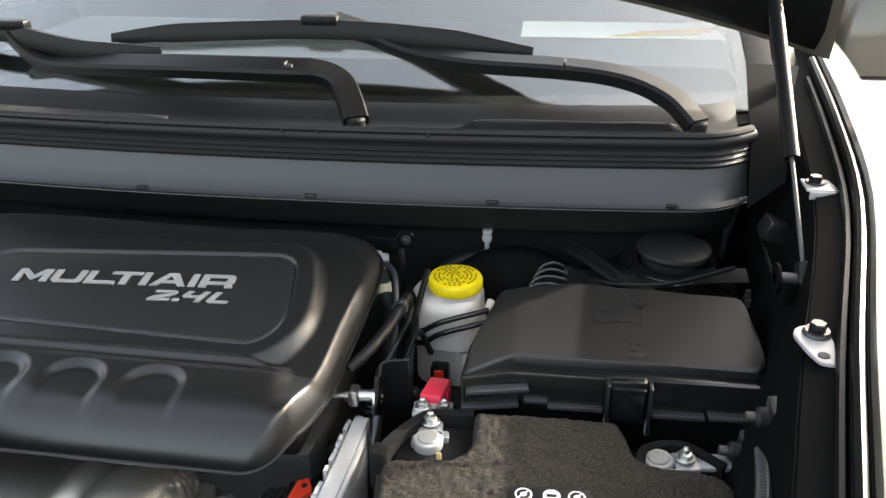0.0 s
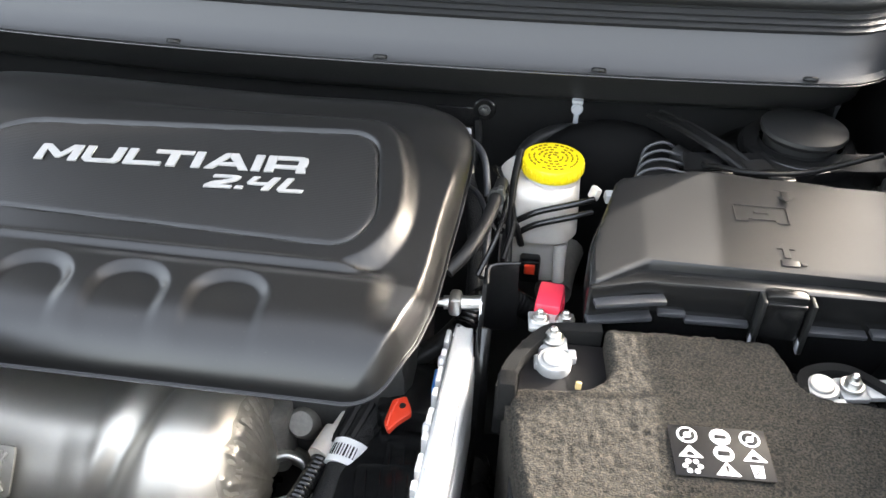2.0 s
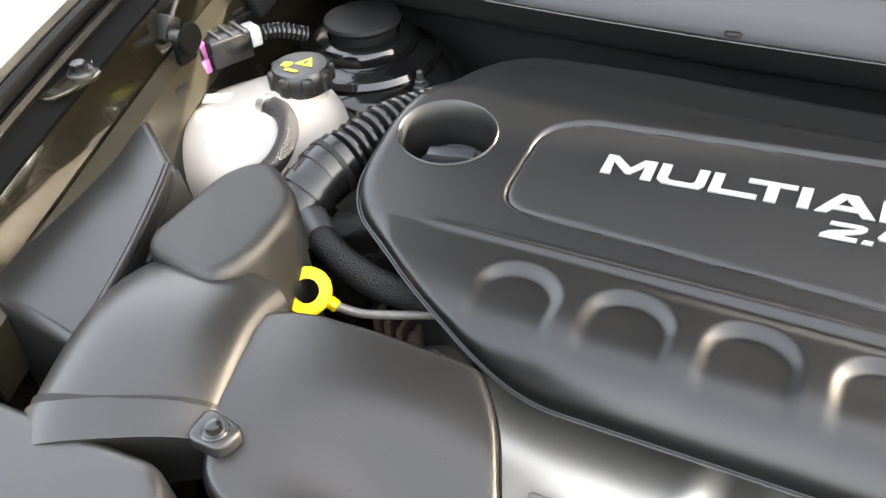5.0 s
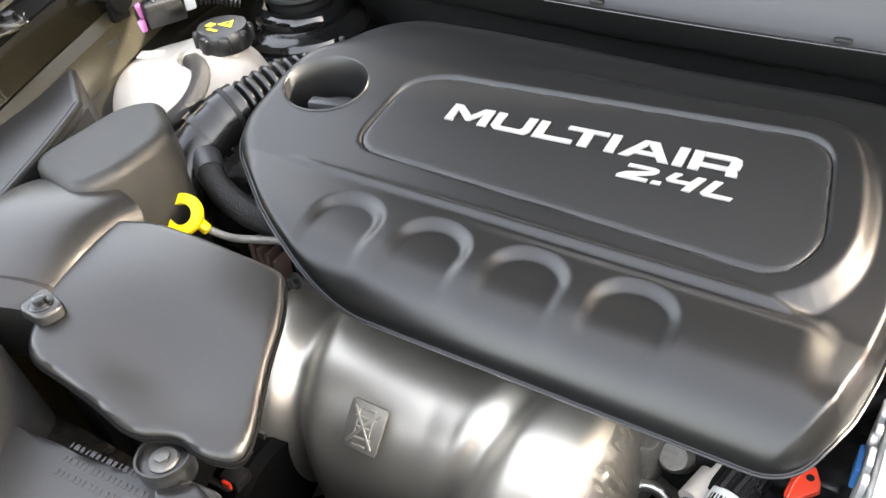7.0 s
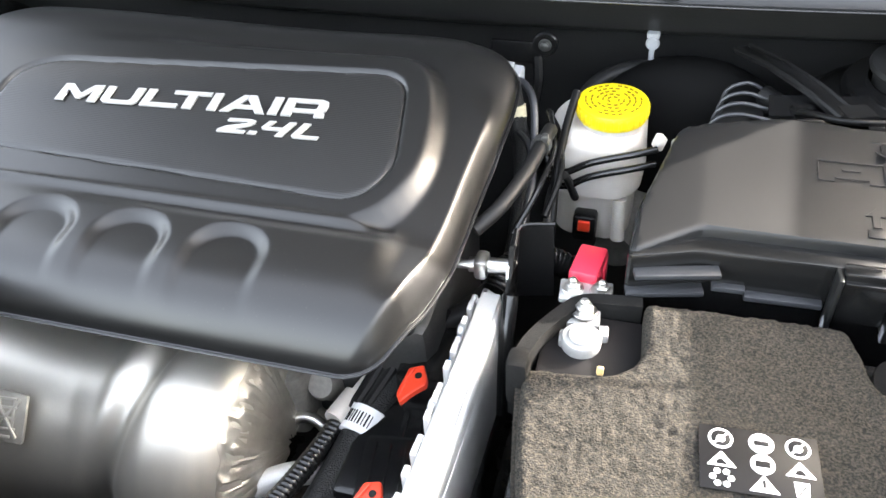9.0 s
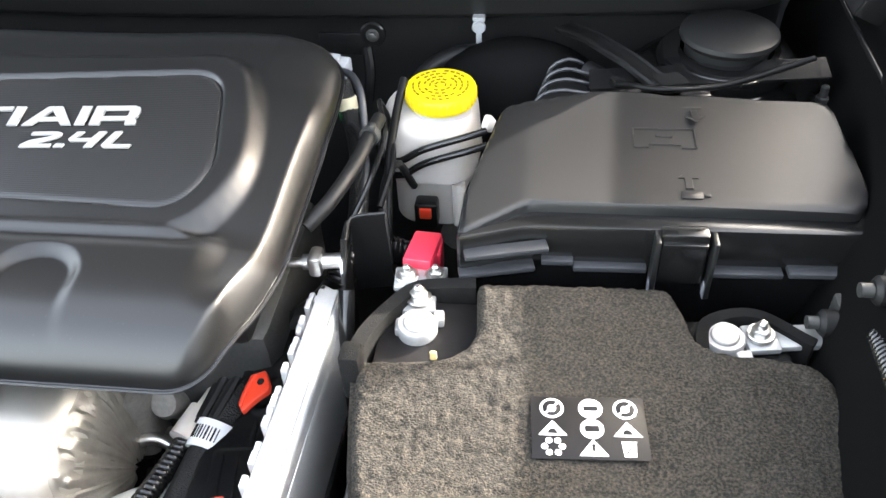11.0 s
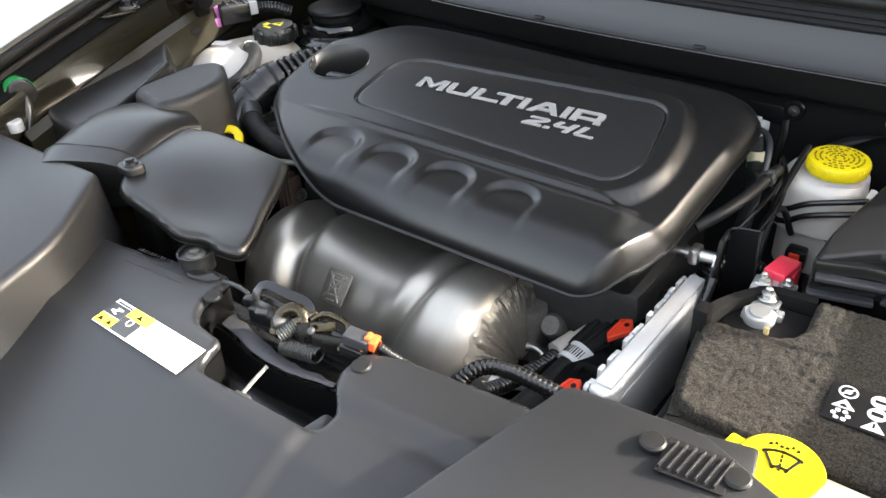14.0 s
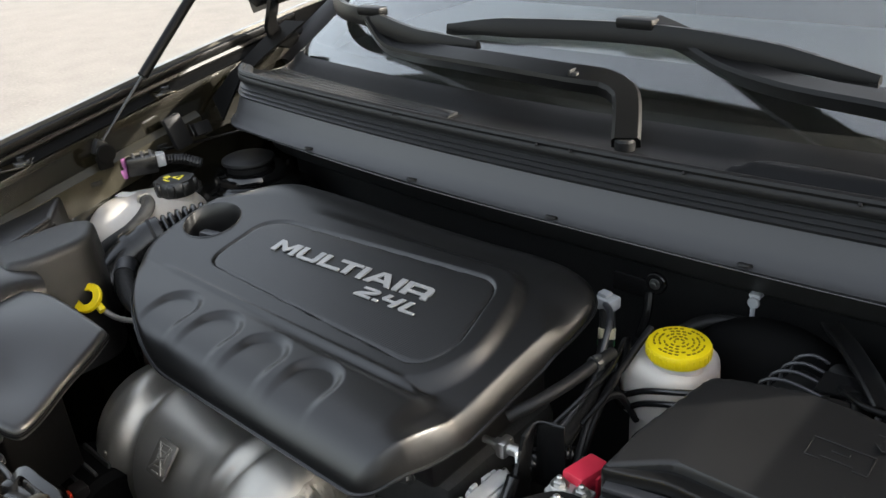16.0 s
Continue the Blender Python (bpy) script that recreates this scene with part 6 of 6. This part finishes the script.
part("lid", field(lidp, lid_height, 0.0028, 0.009), PLASTIC, ab)
part("lid_rim", sweep([Vector((x, y, float(lid_height(np.array([x]), np.array([y]), np.array([0.0]))[0]) - 0.004)) for x, y in lidp + lidp[:1]], [(0.0020 * math.cos(a), 0.0024 * math.sin(a)) for a in [k * math.pi / 5 for k in range(10)]]), MATT, ab, "rounded lid edge")
# near-black here puts the shade below the lid into the colour
part("lower_box", prism([((x + 0.36) * 0.40 - 0.36, (y - 0.475) * 0.60 + 0.470) for x, y in lidp], 0.74, 0.930, 0.004, 2), MATT, ab)
NECK = [(-0.400, 0.425, 0.942), (-0.408, 0.444, 0.947), (-0.422, 0.492, 0.952), (-0.430, 0.530, 0.948), (-0.432, 0.560, 0.938)]
ARCH = [(0.065 * math.copysign(abs(math.cos(a)) ** 0.7, math.cos(a)), 0.034 * math.copysign(abs(math.sin(a)) ** 0.7, math.sin(a))) for a in [k * math.pi / 16 for k in range(32)]]
part("inlet_neck", sweep(spline(NECK, 0.008), ARCH), PLASTIC, ab, "rounded inlet neck bending down behind", 60)
part("collar", sweep(spline([(-0.396, 0.416, 0.939), (-0.400, 0.424, 0.941), (-0.404, 0.433, 0.9435), (-0.407, 0.440, 0.9455)], 0.008), [(x * 1.05, y * 1.06) for x, y in ARCH]), PLASTIC, ab, "stepped collar on the neck")
part("seam", sweep(spline([(-0.407, 0.4403, 0.9455), (-0.408, 0.4425, 0.946), (-0.4085, 0.444, 0.9465)], 0.002), [(x * 1.02, y * 1.025) for x, y in ARCH]), BLACK, ab)
part("screw_pad", prism(rounded([(-0.350, 0.432), (-0.322, 0.432), (-0.318, 0.452), (-0.350, 0.458)], 0.008, 4), 0.962, 0.9715, 0.003, 3), PLASTIC, ab, "raised screw pad")
part("lid_screw", merge(disc((-0.334, 0.443, 0.9712), 0.009, 0.002), hexa((-0.334, 0.443, 0.973), 0.005, 0.005)), GLOSSY, ab, "recessed black screw")
EAR = rounded([(-0.212, 0.407), (-0.206, 0.421), (-0.180, 0.424), (-0.172, 0.408), (-0.181, 0.391), (-0.202, 0.389)], 0.010, 4)
part("ear", prism(EAR, 0.905, 0.922, 0.003, 2), PLASTIC, ab, "mounting ear")
part("ear_rim", sweep([Vector((x, y, 0.9235)) for x, y in EAR + EAR[:1]], [(-0.0008, -0.003), (-0.0008, 0.002), (0.0008, 0.002), (0.0008, -0.003)]), PLASTIC, ab)
part("ear_flap", prism(rounded([(-0.188, 0.390), (-0.166, 0.408), (-0.146, 0.402), (-0.153, 0.390), (-0.178, 0.383)], 0.006, 4), 0.895, 0.9135, 0.002, 2), GLOSSY, ab, "folded black flap")
part("ear_bolt", merge(disc((-0.190, 0.406, 0.922), 0.0105, 0.003), hexa((-0.190, 0.406, 0.924), 0.0055, 0.0045)), DULL, ab, "dull grey flange bolt")

dip = thing("oil_dipstick", (-0.385, 0.635, 0.86), "yellow ring-handled oil dipstick", "dipstick")
part("ring", lathe([(0.0105, -0.004), (0.0195, -0.004), (0.021, -0.002), (0.021, 0.002), (0.0195, 0.004), (0.0105, 0.004), (0.0105, -0.004)], (-0.398, 0.624, 0.906), 28, rot=(37, 25, 0)), YELLOW, dip, "yellow plastic ring")
part("tab", rbox((-0.381, 0.630, 0.894), (0.016, 0.010, 0.010), 0.003, rot=(0, 30, 0)), YELLOW, dip)
part("tube", tube([(-0.378, 0.634, 0.887), (-0.360, 0.640, 0.880), (-0.335, 0.648, 0.880), (-0.30, 0.665, 0.878)], 0.0040), CAST, dip, "bent dull steel guide tube")

# ---- front panels over the radiator ----
fp = thing("radiator_cover", (0.0, 0.28, 0.84), "black plastic radiator cover with an opening for the latch", "radiator cover")
main = rounded([(-0.42, 0.372), (-0.225, 0.392), (-0.205, 0.405), (-0.143, 0.412), (-0.133, 0.362), (-0.113, 0.342), (-0.073, 0.339), (-0.066, 0.309), (-0.055, 0.302), (0.072, 0.308), (0.076, 0.336), (0.050, 0.362), (0.046, 0.400), (0.085, 0.415), (0.26, 0.430),
                (0.30, 0.26), (0.33, -0.06), (-0.45, -0.06), (-0.47, 0.2)], [0.01, 0.006, 0.006, 0.012, 0.012, 0.012, 0.008, 0.006, 0.006, 0.012, 0.01, 0.012, 0.012, 0.01, 0.01, 0.02, 0.05, 0.05, 0.05], 5)


def panel_height(X, Y, D):
    z = 0.910 - 0.10 * np.maximum(0.33 - Y, 0) - 0.35 * np.maximum(0.285 - Y, 0)
    z = z - 1.2 * np.maximum(0.20 - Y, 0) ** 2
    z = z - 0.40 * np.clip(0.354 + 0.09 * (X - 0.055) - Y, 0, 0.019) * smooth((X - 0.058) / 0.02)
    t = np.clip(1 - D / 0.0035, 0, 1)
    return z - 0.0035 * (1 - np.sqrt(np.clip(1 - t * t, 0, 1)))


part("panel", field(main, panel_height, 0.0045, 0.005), TRIM, fp, "", 45)
lining = [q for q in main if -0.146 < q[0] < 0.080 and 0.30 < q[1] < 0.413]
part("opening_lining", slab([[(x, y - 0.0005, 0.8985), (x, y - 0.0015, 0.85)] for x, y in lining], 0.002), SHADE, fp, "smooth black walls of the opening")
part("side_moulding", prism(rounded([(-0.62, 0.405), (-0.352, 0.412), (-0.338, 0.400), (-0.285, 0.315), (-0.275, 0.22), (-0.30, 0.05), (-0.62, 0.05)], [0.01, 0.02, 0.02, 0.03, 0.05, 0.03, 0.03], 5), 0.86, 0.972, 0.010, 4,
     lift=lambda x, y: -0.16 * max(0, 0.40 - y), taper=0.008), TRIM, fp, "raised wedge-shaped side moulding")
wedge = rounded([(0.243, 0.424), (0.338, 0.434), (0.352, 0.432), (0.425, 0.402), (0.47, 0.33), (0.50, 0.02), (0.12, -0.02), (0.185, 0.24)], [0.01, 0.01, 0.01, 0.015, 0.03, 0.03, 0.03, 0.03], 5)
part("raised_flap", prism(wedge, 0.895, 0.957, 0.004, 3, lift=lambda x, y: -0.22 * max(0, 0.34 - y)), TRIM, fp, "raised flat flap with a slotted vent")
for k in range(7):
    part("vent_slat", rbox((0.334 + 0.0062 * k, 0.4005 + 0.0006 * k, 0.9585), (0.0020, 0.028, 0.0036), 0.0009, rot=(0, 0, -6)), TRIM, fp)
part("vent_recess", rbox((0.3525, 0.4025, 0.9568), (0.046, 0.033, 0.0012), 0.0003, 1, rot=(0, 0, 6)), BLACK, fp)
for x, y, z in ((-0.132, 0.378, 0.909), (0.060, 0.385, 0.909), (0.3205, 0.405, 0.9565), (0.3795, 0.4065, 0.9565)):
    part("push_rivet", lathe([(0, 0), (0.0095, 0), (0.0095, 0.002), (0.008, 0.0035), (0, 0.0042)], (x, y, z), 22), RUBBER, fp, "round black push rivet")
part("rear_ledge", rbox((0.335, 0.452, 0.915), (0.09, 0.03, 0.012), 0.003, rot=(0, 0, 12)), TRIM, fp)
part("ledge_clip", prism(rounded([(0.054, 0.306), (0.078, 0.306), (0.078, 0.336), (0.060, 0.338)], 0.006, 4), 0.872, 0.894, 0.003, 2), TRIM, fp)
for k, (y0, n) in enumerate(((0.389, 24), (0.379, 22), (0.369, 17))):
    for j in range(n):
        part("moulded_text_bar", rbox((-0.268 + 0.0050 * j + 0.004 * k, y0 + 0.0004 * j, 0.9103), (0.0016 + 0.0011 * ((j * 5 + k) % 3), 0.0044, 0.0006), 0.0002, 1, rot=(0, 0, 6)), TRIM, fp)

lb = thing("service_label", (-0.165, 0.318, 0.91), "white and yellow printed service label with black symbols", "label")
LM = pose(-0.140, 0.3045, 0.9092, 5.7, 0, -1)
part("paper", moved(rbox((0.0, 0, 0), (0.135, 0.034, 0.0006), 0.0002, 1), LM), PAPER, lb)
for name, x, y, w, d, m in (("title_bar", -0.0485, 0.0135, 0.030, 0.0016, SLATE), ("symbol_box", -0.0535, 0.0045, 0.026, 0.0140, SLATE), ("yellow_strip", -0.0230, 0.0105, 0.033, 0.0120, INK), ("yellow_strip", -0.0600, -0.0098, 0.0125, 0.0125, INK),
                            ("yellow_strip", -0.0465, -0.0098, 0.0125, 0.0125, INK), ("symbol_box", -0.0265, -0.0055, 0.026, 0.0190, SLATE)):
    part(name, moved(rbox((x, y, 0.0006), (w, d, 0.0006), 0), LM), m, lb)
for x, y in ((-0.0230, 0.0075), (-0.0600, -0.0125), (-0.0465, -0.0125)):
    part("warning_triangle", moved(prism([(x - 0.004, y), (x + 0.004, y), (x, y + 0.0055)], 0.0009, 0.0013, 0.0001, 1), LM), BLACK, lb)
part("symbol", moved(merge(rbox((-0.0535, 0.0045, 0.0011), (0.014, 0.0022, 0.0004), 0, rot=(0, 0, 20)), rbox((-0.0555, 0.0015, 0.0011), (0.010, 0.0022, 0.0004), 0, rot=(0, 0, -15)), rbox((-0.0510, 0.0070, 0.0011), (0.008, 0.0018, 0.0004), 0)), LM), PAPER, lb)
part("prohibition_ring", moved(lathe([(0.0030, 0), (0.0044, 0), (0.0044, 0.0012), (0.0030, 0.0012)], (-0.0265, 0.0, 0), 20), LM), PAPER, lb)
for x, y, w in ((0.004, 0.0105, 0.012), (0.022, 0.0085, 0.016), (0.012, 0.0015, 0.024), (-0.046, -0.0152, 0.016), (-0.010, -0.0110, 0.012), (0.056, -0.004, 0.003)):
    part("text_bar", moved(rbox((x, y, 0.0006), (w, 0.0016, 0.0005), 0), LM), GREY, lb)

# ---- bonnet latch and crossmember ----
cm = thing("crossmember", (0, 0.35, 0.80), "oily black steel crossmember behind the panel opening", "crossmember")
CX = [-0.50 + 0.02 * k for k in range(51)]


def member_front(x):
    return float(np.interp(x, [-0.135, -0.10, -0.072, -0.045, -0.02, 0.003, 0.03], [0.379, 0.373, 0.366, 0.364, 0.365, 0.369, 0.375]))


def member_rear(x):
    return float(np.interp(x, [-0.145, -0.131, -0.10, -0.073, -0.044, -0.02, 0.0, 0.03], [0.390, 0.397, 0.390, 0.384, 0.379, 0.377, 0.379, 0.380]))


part("front_web", slab([[(x, 0.318, 0.79), (x, member_front(x) - 0.012, 0.845), (x, member_front(x) - 0.001, 0.872)] for x in CX], 0.003), MATT, cm)
part("top_flange", slab([[(x, member_front(x), 0.8725), (x, member_rear(x), 0.8735), (x, 0.402, 0.872), (x, 0.418, 0.866)] for x in CX], 0.003), PRIMER, cm, "flange under brown-black wax")
# paint left bare between the wax; its grey is a painted sky reflection
part("bare_strip", slab([[(x, member_front(x) + 0.001 + 0.0012 * noise.noise(Vector((x * 60, 1, 0))), 0.8752), (x, 0.5 * (member_front(x) + member_rear(x)), 0.8768), (x, member_rear(x) + 0.003 * noise.noise(Vector((x * 70, 5, 0))), 0.8760)] for x in [-0.131 + 0.002 * k for k in range(81)]], 0.0015), BARE_SHEEN, cm, "wavy strip of bare black paint, greyed for its sky sheen")
part("rear_web", slab([[(x, 0.419, 0.863), (x, 0.424, 0.80)] for x in CX], 0.003), PRIMER, cm)
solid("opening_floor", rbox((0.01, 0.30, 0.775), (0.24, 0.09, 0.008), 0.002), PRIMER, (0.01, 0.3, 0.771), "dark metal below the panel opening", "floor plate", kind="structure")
prop = thing("safety_lever", (-0.01, 0.318, 0.87), "thin bent plated safety catch lever", "latch lever")
part("bar", tube([(-0.026, 0.316, 0.884), (-0.029, 0.334, 0.886), (-0.031, 0.352, 0.888)], 0.0020, 8), CAST, prop)
part("foot", rbox((-0.024, 0.315, 0.884), (0.018, 0.006, 0.005), 0.0015, rot=(0, 0, 5)), DULL, prop)
la = thing("bonnet_latch", (-0.02, 0.385, 0.86), "oily plated bonnet latch with a coil spring and sensor plug", "bonnet latch")
part("base_plate", rbox((-0.030, 0.404, 0.890), (0.125, 0.005, 0.036), 0.002, rot=(-25, 6, 4)), PRIMER, la)
part("frame", sweep(spline([(-0.090, 0.389, 0.902), (-0.088, 0.400, 0.921), (-0.081, 0.407, 0.927), (-0.056, 0.409, 0.926), (-0.031, 0.412, 0.922), (-0.022, 0.407, 0.911)], 0.004), [(-0.0045, -0.0015), (0.0045, -0.0015), (0.0045, 0.0015), (-0.0045, 0.0015)]), GLOSSY, la, "bent flat black frame")
part("housing", rbox((-0.074, 0.395, 0.898), (0.034, 0.018, 0.022), 0.003, rot=(0, 6, 8)), GLOSSY, la, "black plastic housing")
part("housing_clip", rbox((-0.072, 0.388, 0.910), (0.012, 0.006, 0.004), 0.001, rot=(20, 0, 25)), DULL, la)
part("hook", tube([(-0.052, 0.383, 0.897), (-0.051, 0.393, 0.912), (-0.042, 0.402, 0.919), (-0.031, 0.404, 0.916), (-0.024, 0.398, 0.905)], 0.0062, 12), CAD, la, "worn bronze-coloured hook")
part("hub", lathe([(0, -0.008), (0.0052, -0.008), (0.0065, -0.006), (0.0065, 0.006), (0.0048, 0.009), (0, 0.009)], (-0.046, 0.389, 0.908), 16, rot=(70, 0, -30)), DULL, la, "dull pivot hub")
part("torsion_spring", tube([(-0.039, 0.379, 0.902), (-0.034, 0.387, 0.906), (-0.030, 0.394, 0.909)], 0.0072, 14, 0.16, 0.0026), DULL, la, "tight torsion spring")
for x, y, z, w, h, turn, m in ((-0.023, 0.400, 0.905, 0.026, 0.026, 62, CAD), (-0.013, 0.399, 0.903, 0.030, 0.024, 50, PRIMER), (-0.004, 0.403, 0.905, 0.024, 0.022, 40, CAD), (0.006, 0.398, 0.900, 0.034, 0.018, 20, PRIMER)):
    part("plate", rbox((x, y, z), (w, 0.0035, h), 0.0015, rot=(-18, 0, turn)), m, la, "oily steel latch plate")
part("loop", tube([(-0.020, 0.405, 0.912), (-0.010, 0.412, 0.919), (0.006, 0.414, 0.920), (0.020, 0.413, 0.918), (0.027, 0.403, 0.912), (0.022, 0.396, 0.902)], 0.0030, 10), CAD, la, "bent wire loop")
part("rivet", disc((-0.008, 0.392, 0.913), 0.0040, 0.003, n=12, rot=(30, 0, 0)), DULL, la)
part("side_plate", rbox((0.026, 0.404, 0.895), (0.044, 0.004, 0.030), 0.002, rot=(-20, 10, 10)), PRIMER, la)
coil = [(-0.038 + 0.038 * k / 150, 0.381 + 0.008 * k / 150 + 0.0080 * math.cos(k * 0.56), 0.889 + 0.0080 * math.sin(k * 0.56)) for k in range(151)]
part("spring_core", tube([(-0.036, 0.3815, 0.889), (-0.019, 0.385, 0.889), (-0.001, 0.389, 0.889)], 0.0058, 10), MATT, la)
part("coil_spring", sweep([Vector(q) for q in coil], [(0.0012 * math.cos(a), 0.0012 * math.sin(a)) for a in [k * math.pi / 3 for k in range(6)]]), DULL, la, "plated coil spring")
part("sensor_body", rbox((0.036, 0.408, 0.912), (0.026, 0.016, 0.014), 0.002, rot=(0, 8, 12)), SLATE, la, "dark grey sensor body")
part("sensor_lower", rbox((0.034, 0.402, 0.903), (0.024, 0.014, 0.012), 0.002, rot=(0, 8, 12)), GLOSSY, la)
part("sensor_lock", merge(rbox((0.0515, 0.4125, 0.912), (0.007, 0.014, 0.011), 0.0015, rot=(0, 8, 12)), rbox((0.047, 0.4115, 0.9185), (0.006, 0.010, 0.003), 0.001, rot=(0, 8, 12)), rbox((0.044, 0.4025, 0.906), (0.004, 0.004, 0.004), 0.001)), ORANGE, la, "orange connector lock")
part("cable", tube([(-0.090, 0.392, 0.905), (-0.104, 0.399, 0.912), (-0.122, 0.400, 0.914), (-0.145, 0.402, 0.908)], 0.0024, 8), SLATE, la, "thin release cable")
part("cable_grip", merge(rbox((-0.094, 0.394, 0.910), (0.012, 0.010, 0.012), 0.002, rot=(0, 0, 20)), rbox((-0.086, 0.391, 0.904), (0.010, 0.010, 0.010), 0.002)), GLOSSY, la)
solid("sensor_lead", tube([(0.055, 0.413, 0.911), (0.064, 0.420, 0.898), (0.085, 0.425, 0.889), (0.112, 0.428, 0.884), (0.145, 0.434, 0.880), (0.18, 0.441, 0.878), (0.22, 0.448, 0.870), (0.25, 0.455, 0.85)], 0.0050, 12, 0.16, 0.0036), LOOM, (0.12, 0.43, 0.86), "ribbed grey-black lead from the latch sensor", "wiring")
solid("lead_sleeve", tube([(0.138, 0.4325, 0.8805), (0.16, 0.4370, 0.879), (0.19, 0.4430, 0.876), (0.22, 0.448, 0.870)], 0.0078, 14, 0.18, 0.0040), LOOM, (0.15, 0.43, 0.86), "wider ribbed sleeve over the sensor lead", "wiring")
for k in range(5):
    pts = [(-0.10 + 0.01 * k, 0.43 + 0.004 * k, 0.83 - 0.012 * k), (-0.03, 0.44, 0.80 - 0.01 * k), (0.04 + 0.01 * k, 0.45, 0.78 - 0.012 * k)]
    solid("loose_wire", tube(pts, 0.004, 8), RUBBER, pts[0], "black wire in the dark below the latch", "cable", "loose wires")

# ---- washer filler ----
wa = thing("washer_filler", (0.40, 0.485, 0.80), "yellow snap cap on the white washer fluid filler neck", "washer filler")
part("neck", tube([(0.40, 0.478, 0.78), (0.395, 0.480, 0.86), (0.392, 0.483, 0.895)], 0.028, 22), WHITE, wa)
part("reservoir", rbox((0.458, 0.468, 0.860), (0.12, 0.07, 0.094), 0.026, 4), WHITE, wa, "white reservoir shoulder")
lidc = part("cap", lathe([(0, 0), (0.0325, 0), (0.0335, 0.003), (0.0325, 0.010), (0.030, 0.0125), (0, 0.013)], (0.391, 0.482, 0.895), 36), YELLOW, wa, "yellow snap cap with a moulded windscreen symbol")
WMx = pose(0.391, 0.482, 0.9080, 0, 0, 8)
for k in range(9):
    a = radians(60 + 60 * k / 8)
    part("symbol", moved(rbox((0.026 * math.cos(a), -0.014 + 0.026 * math.sin(a), 0.0003), (0.0018, 0.004, 0.0012), 0, rot=(0, 0, math.degrees(a))), WMx), RUBBER, lidc)
    if k % 2 == 0:
        part("symbol", moved(rbox((0.010 * math.cos(a), -0.014 + 0.010 * math.sin(a), 0.0003), (0.0018, 0.003, 0.0012), 0, rot=(0, 0, math.degrees(a))), WMx), RUBBER, lidc)
for sgn in (1, -1):
    part("symbol", moved(rbox((sgn * 0.0085, 0.0008, 0.0003), (0.0018, 0.018, 0.0012), 0, rot=(0, 0, -sgn * 28)), WMx), RUBBER, lidc)
for k in range(5):
    part("symbol", moved(rbox((0, -0.006 + 0.0045 * k, 0.0003), (0.0018, 0.0024, 0.0012), 0), WMx), RUBBER, lidc)
for k in range(6):
    part("symbol", moved(rbox((-0.010 + 0.004 * k, 0.0175 + 0.002 * (k in (1, 4)), 0.0003), (0.0024, 0.0018, 0.0012), 0), WMx), RUBBER, lidc)
for a in (170, -20):
    part("lug", rbox((0.391 + 0.034 * math.cos(radians(a)), 0.482 + 0.034 * math.sin(radians(a)), 0.900), (0.020, 0.018, 0.008), 0.003, rot=(0, 0, a)), YELLOW, lidc)


solid("wing_loom", tube([(-0.585, 0.40, 0.92), (-0.605, 0.47, 0.945), (-0.632, 0.56, 0.968), (-0.645, 0.64, 0.985), (-0.660, 0.72, 0.985), (-0.668, 0.80, 0.98)], 0.009, 12), RUBBER, (-0.62, 0.55, 0.93), "taped black loom along the inner wing", "wiring")


# ---- small fittings in the dark by the bulkhead ----
brace = thing("tower_brace", (0.46, 1.00, 0.90), "black folded steel brace between servo and tower", "brace")
part("bar", sweep([Vector((0.415, 1.075, 0.925)), Vector((0.445, 1.035, 0.932)), Vector((0.480, 0.985, 0.934)), Vector((0.505, 0.950, 0.930))], [(-0.011, -0.002), (-0.011, 0.002), (-0.009, 0.004), (-0.007, 0.002), (0.007, 0.002), (0.009, 0.004), (0.011, 0.002), (0.011, -0.002)]), GLOSSY, brace, "flanged black bar")
part("foot", slab([[(0.497, 0.962, 0.934), (0.520, 0.966, 0.936)], [(0.505, 0.945, 0.932), (0.530, 0.950, 0.934)], [(0.508, 0.944, 0.925), (0.533, 0.949, 0.925)]], 0.002), GLOSSY, brace)
tray = thing("cable_tray", (0.50, 0.985, 0.90), "thin black edge strip running behind the fuse box", "edge strip")
part("strip", slab([[(x, 0.955 + 0.06 * (x - 0.40), 0.918 + 0.05 * (x - 0.40)), (x, 0.985 + 0.06 * (x - 0.40), 0.922 + 0.05 * (x - 0.40))] for x in (0.44, 0.50, 0.56, 0.62, 0.66)], 0.003), GLOSSY, tray)
for x in (0.47, 0.585):
    part("clip", rbox((x, 0.968, 0.925), (0.020, 0.012, 0.005), 0.0015, rot=(0, 0, 25)), GLOSSY, tray)
for k, (pts, r) in enumerate((([(0.255, 0.83, 0.87), (0.262, 0.87, 0.89), (0.252, 0.92, 0.90), (0.235, 0.96, 0.90)], 0.0032), ([(0.232, 0.80, 0.87), (0.247, 0.84, 0.893), (0.252, 0.89, 0.905), (0.240, 0.94, 0.912)], 0.0028),
                              ([(0.20, 0.96, 0.875), (0.222, 0.92, 0.885), (0.236, 0.87, 0.880), (0.236, 0.81, 0.86)], 0.0035), ([(0.265, 0.80, 0.83), (0.255, 0.85, 0.87), (0.262, 0.89, 0.875), (0.272, 0.915, 0.83)], 0.004))):
    solid("thin_wire", tube(pts, r, 8), (WIPER, GLOSSY, SLATE, RUBBER)[k], pts[0], "thin dark wire looped beside the engine cover", "wire", "loose wires by the cover")
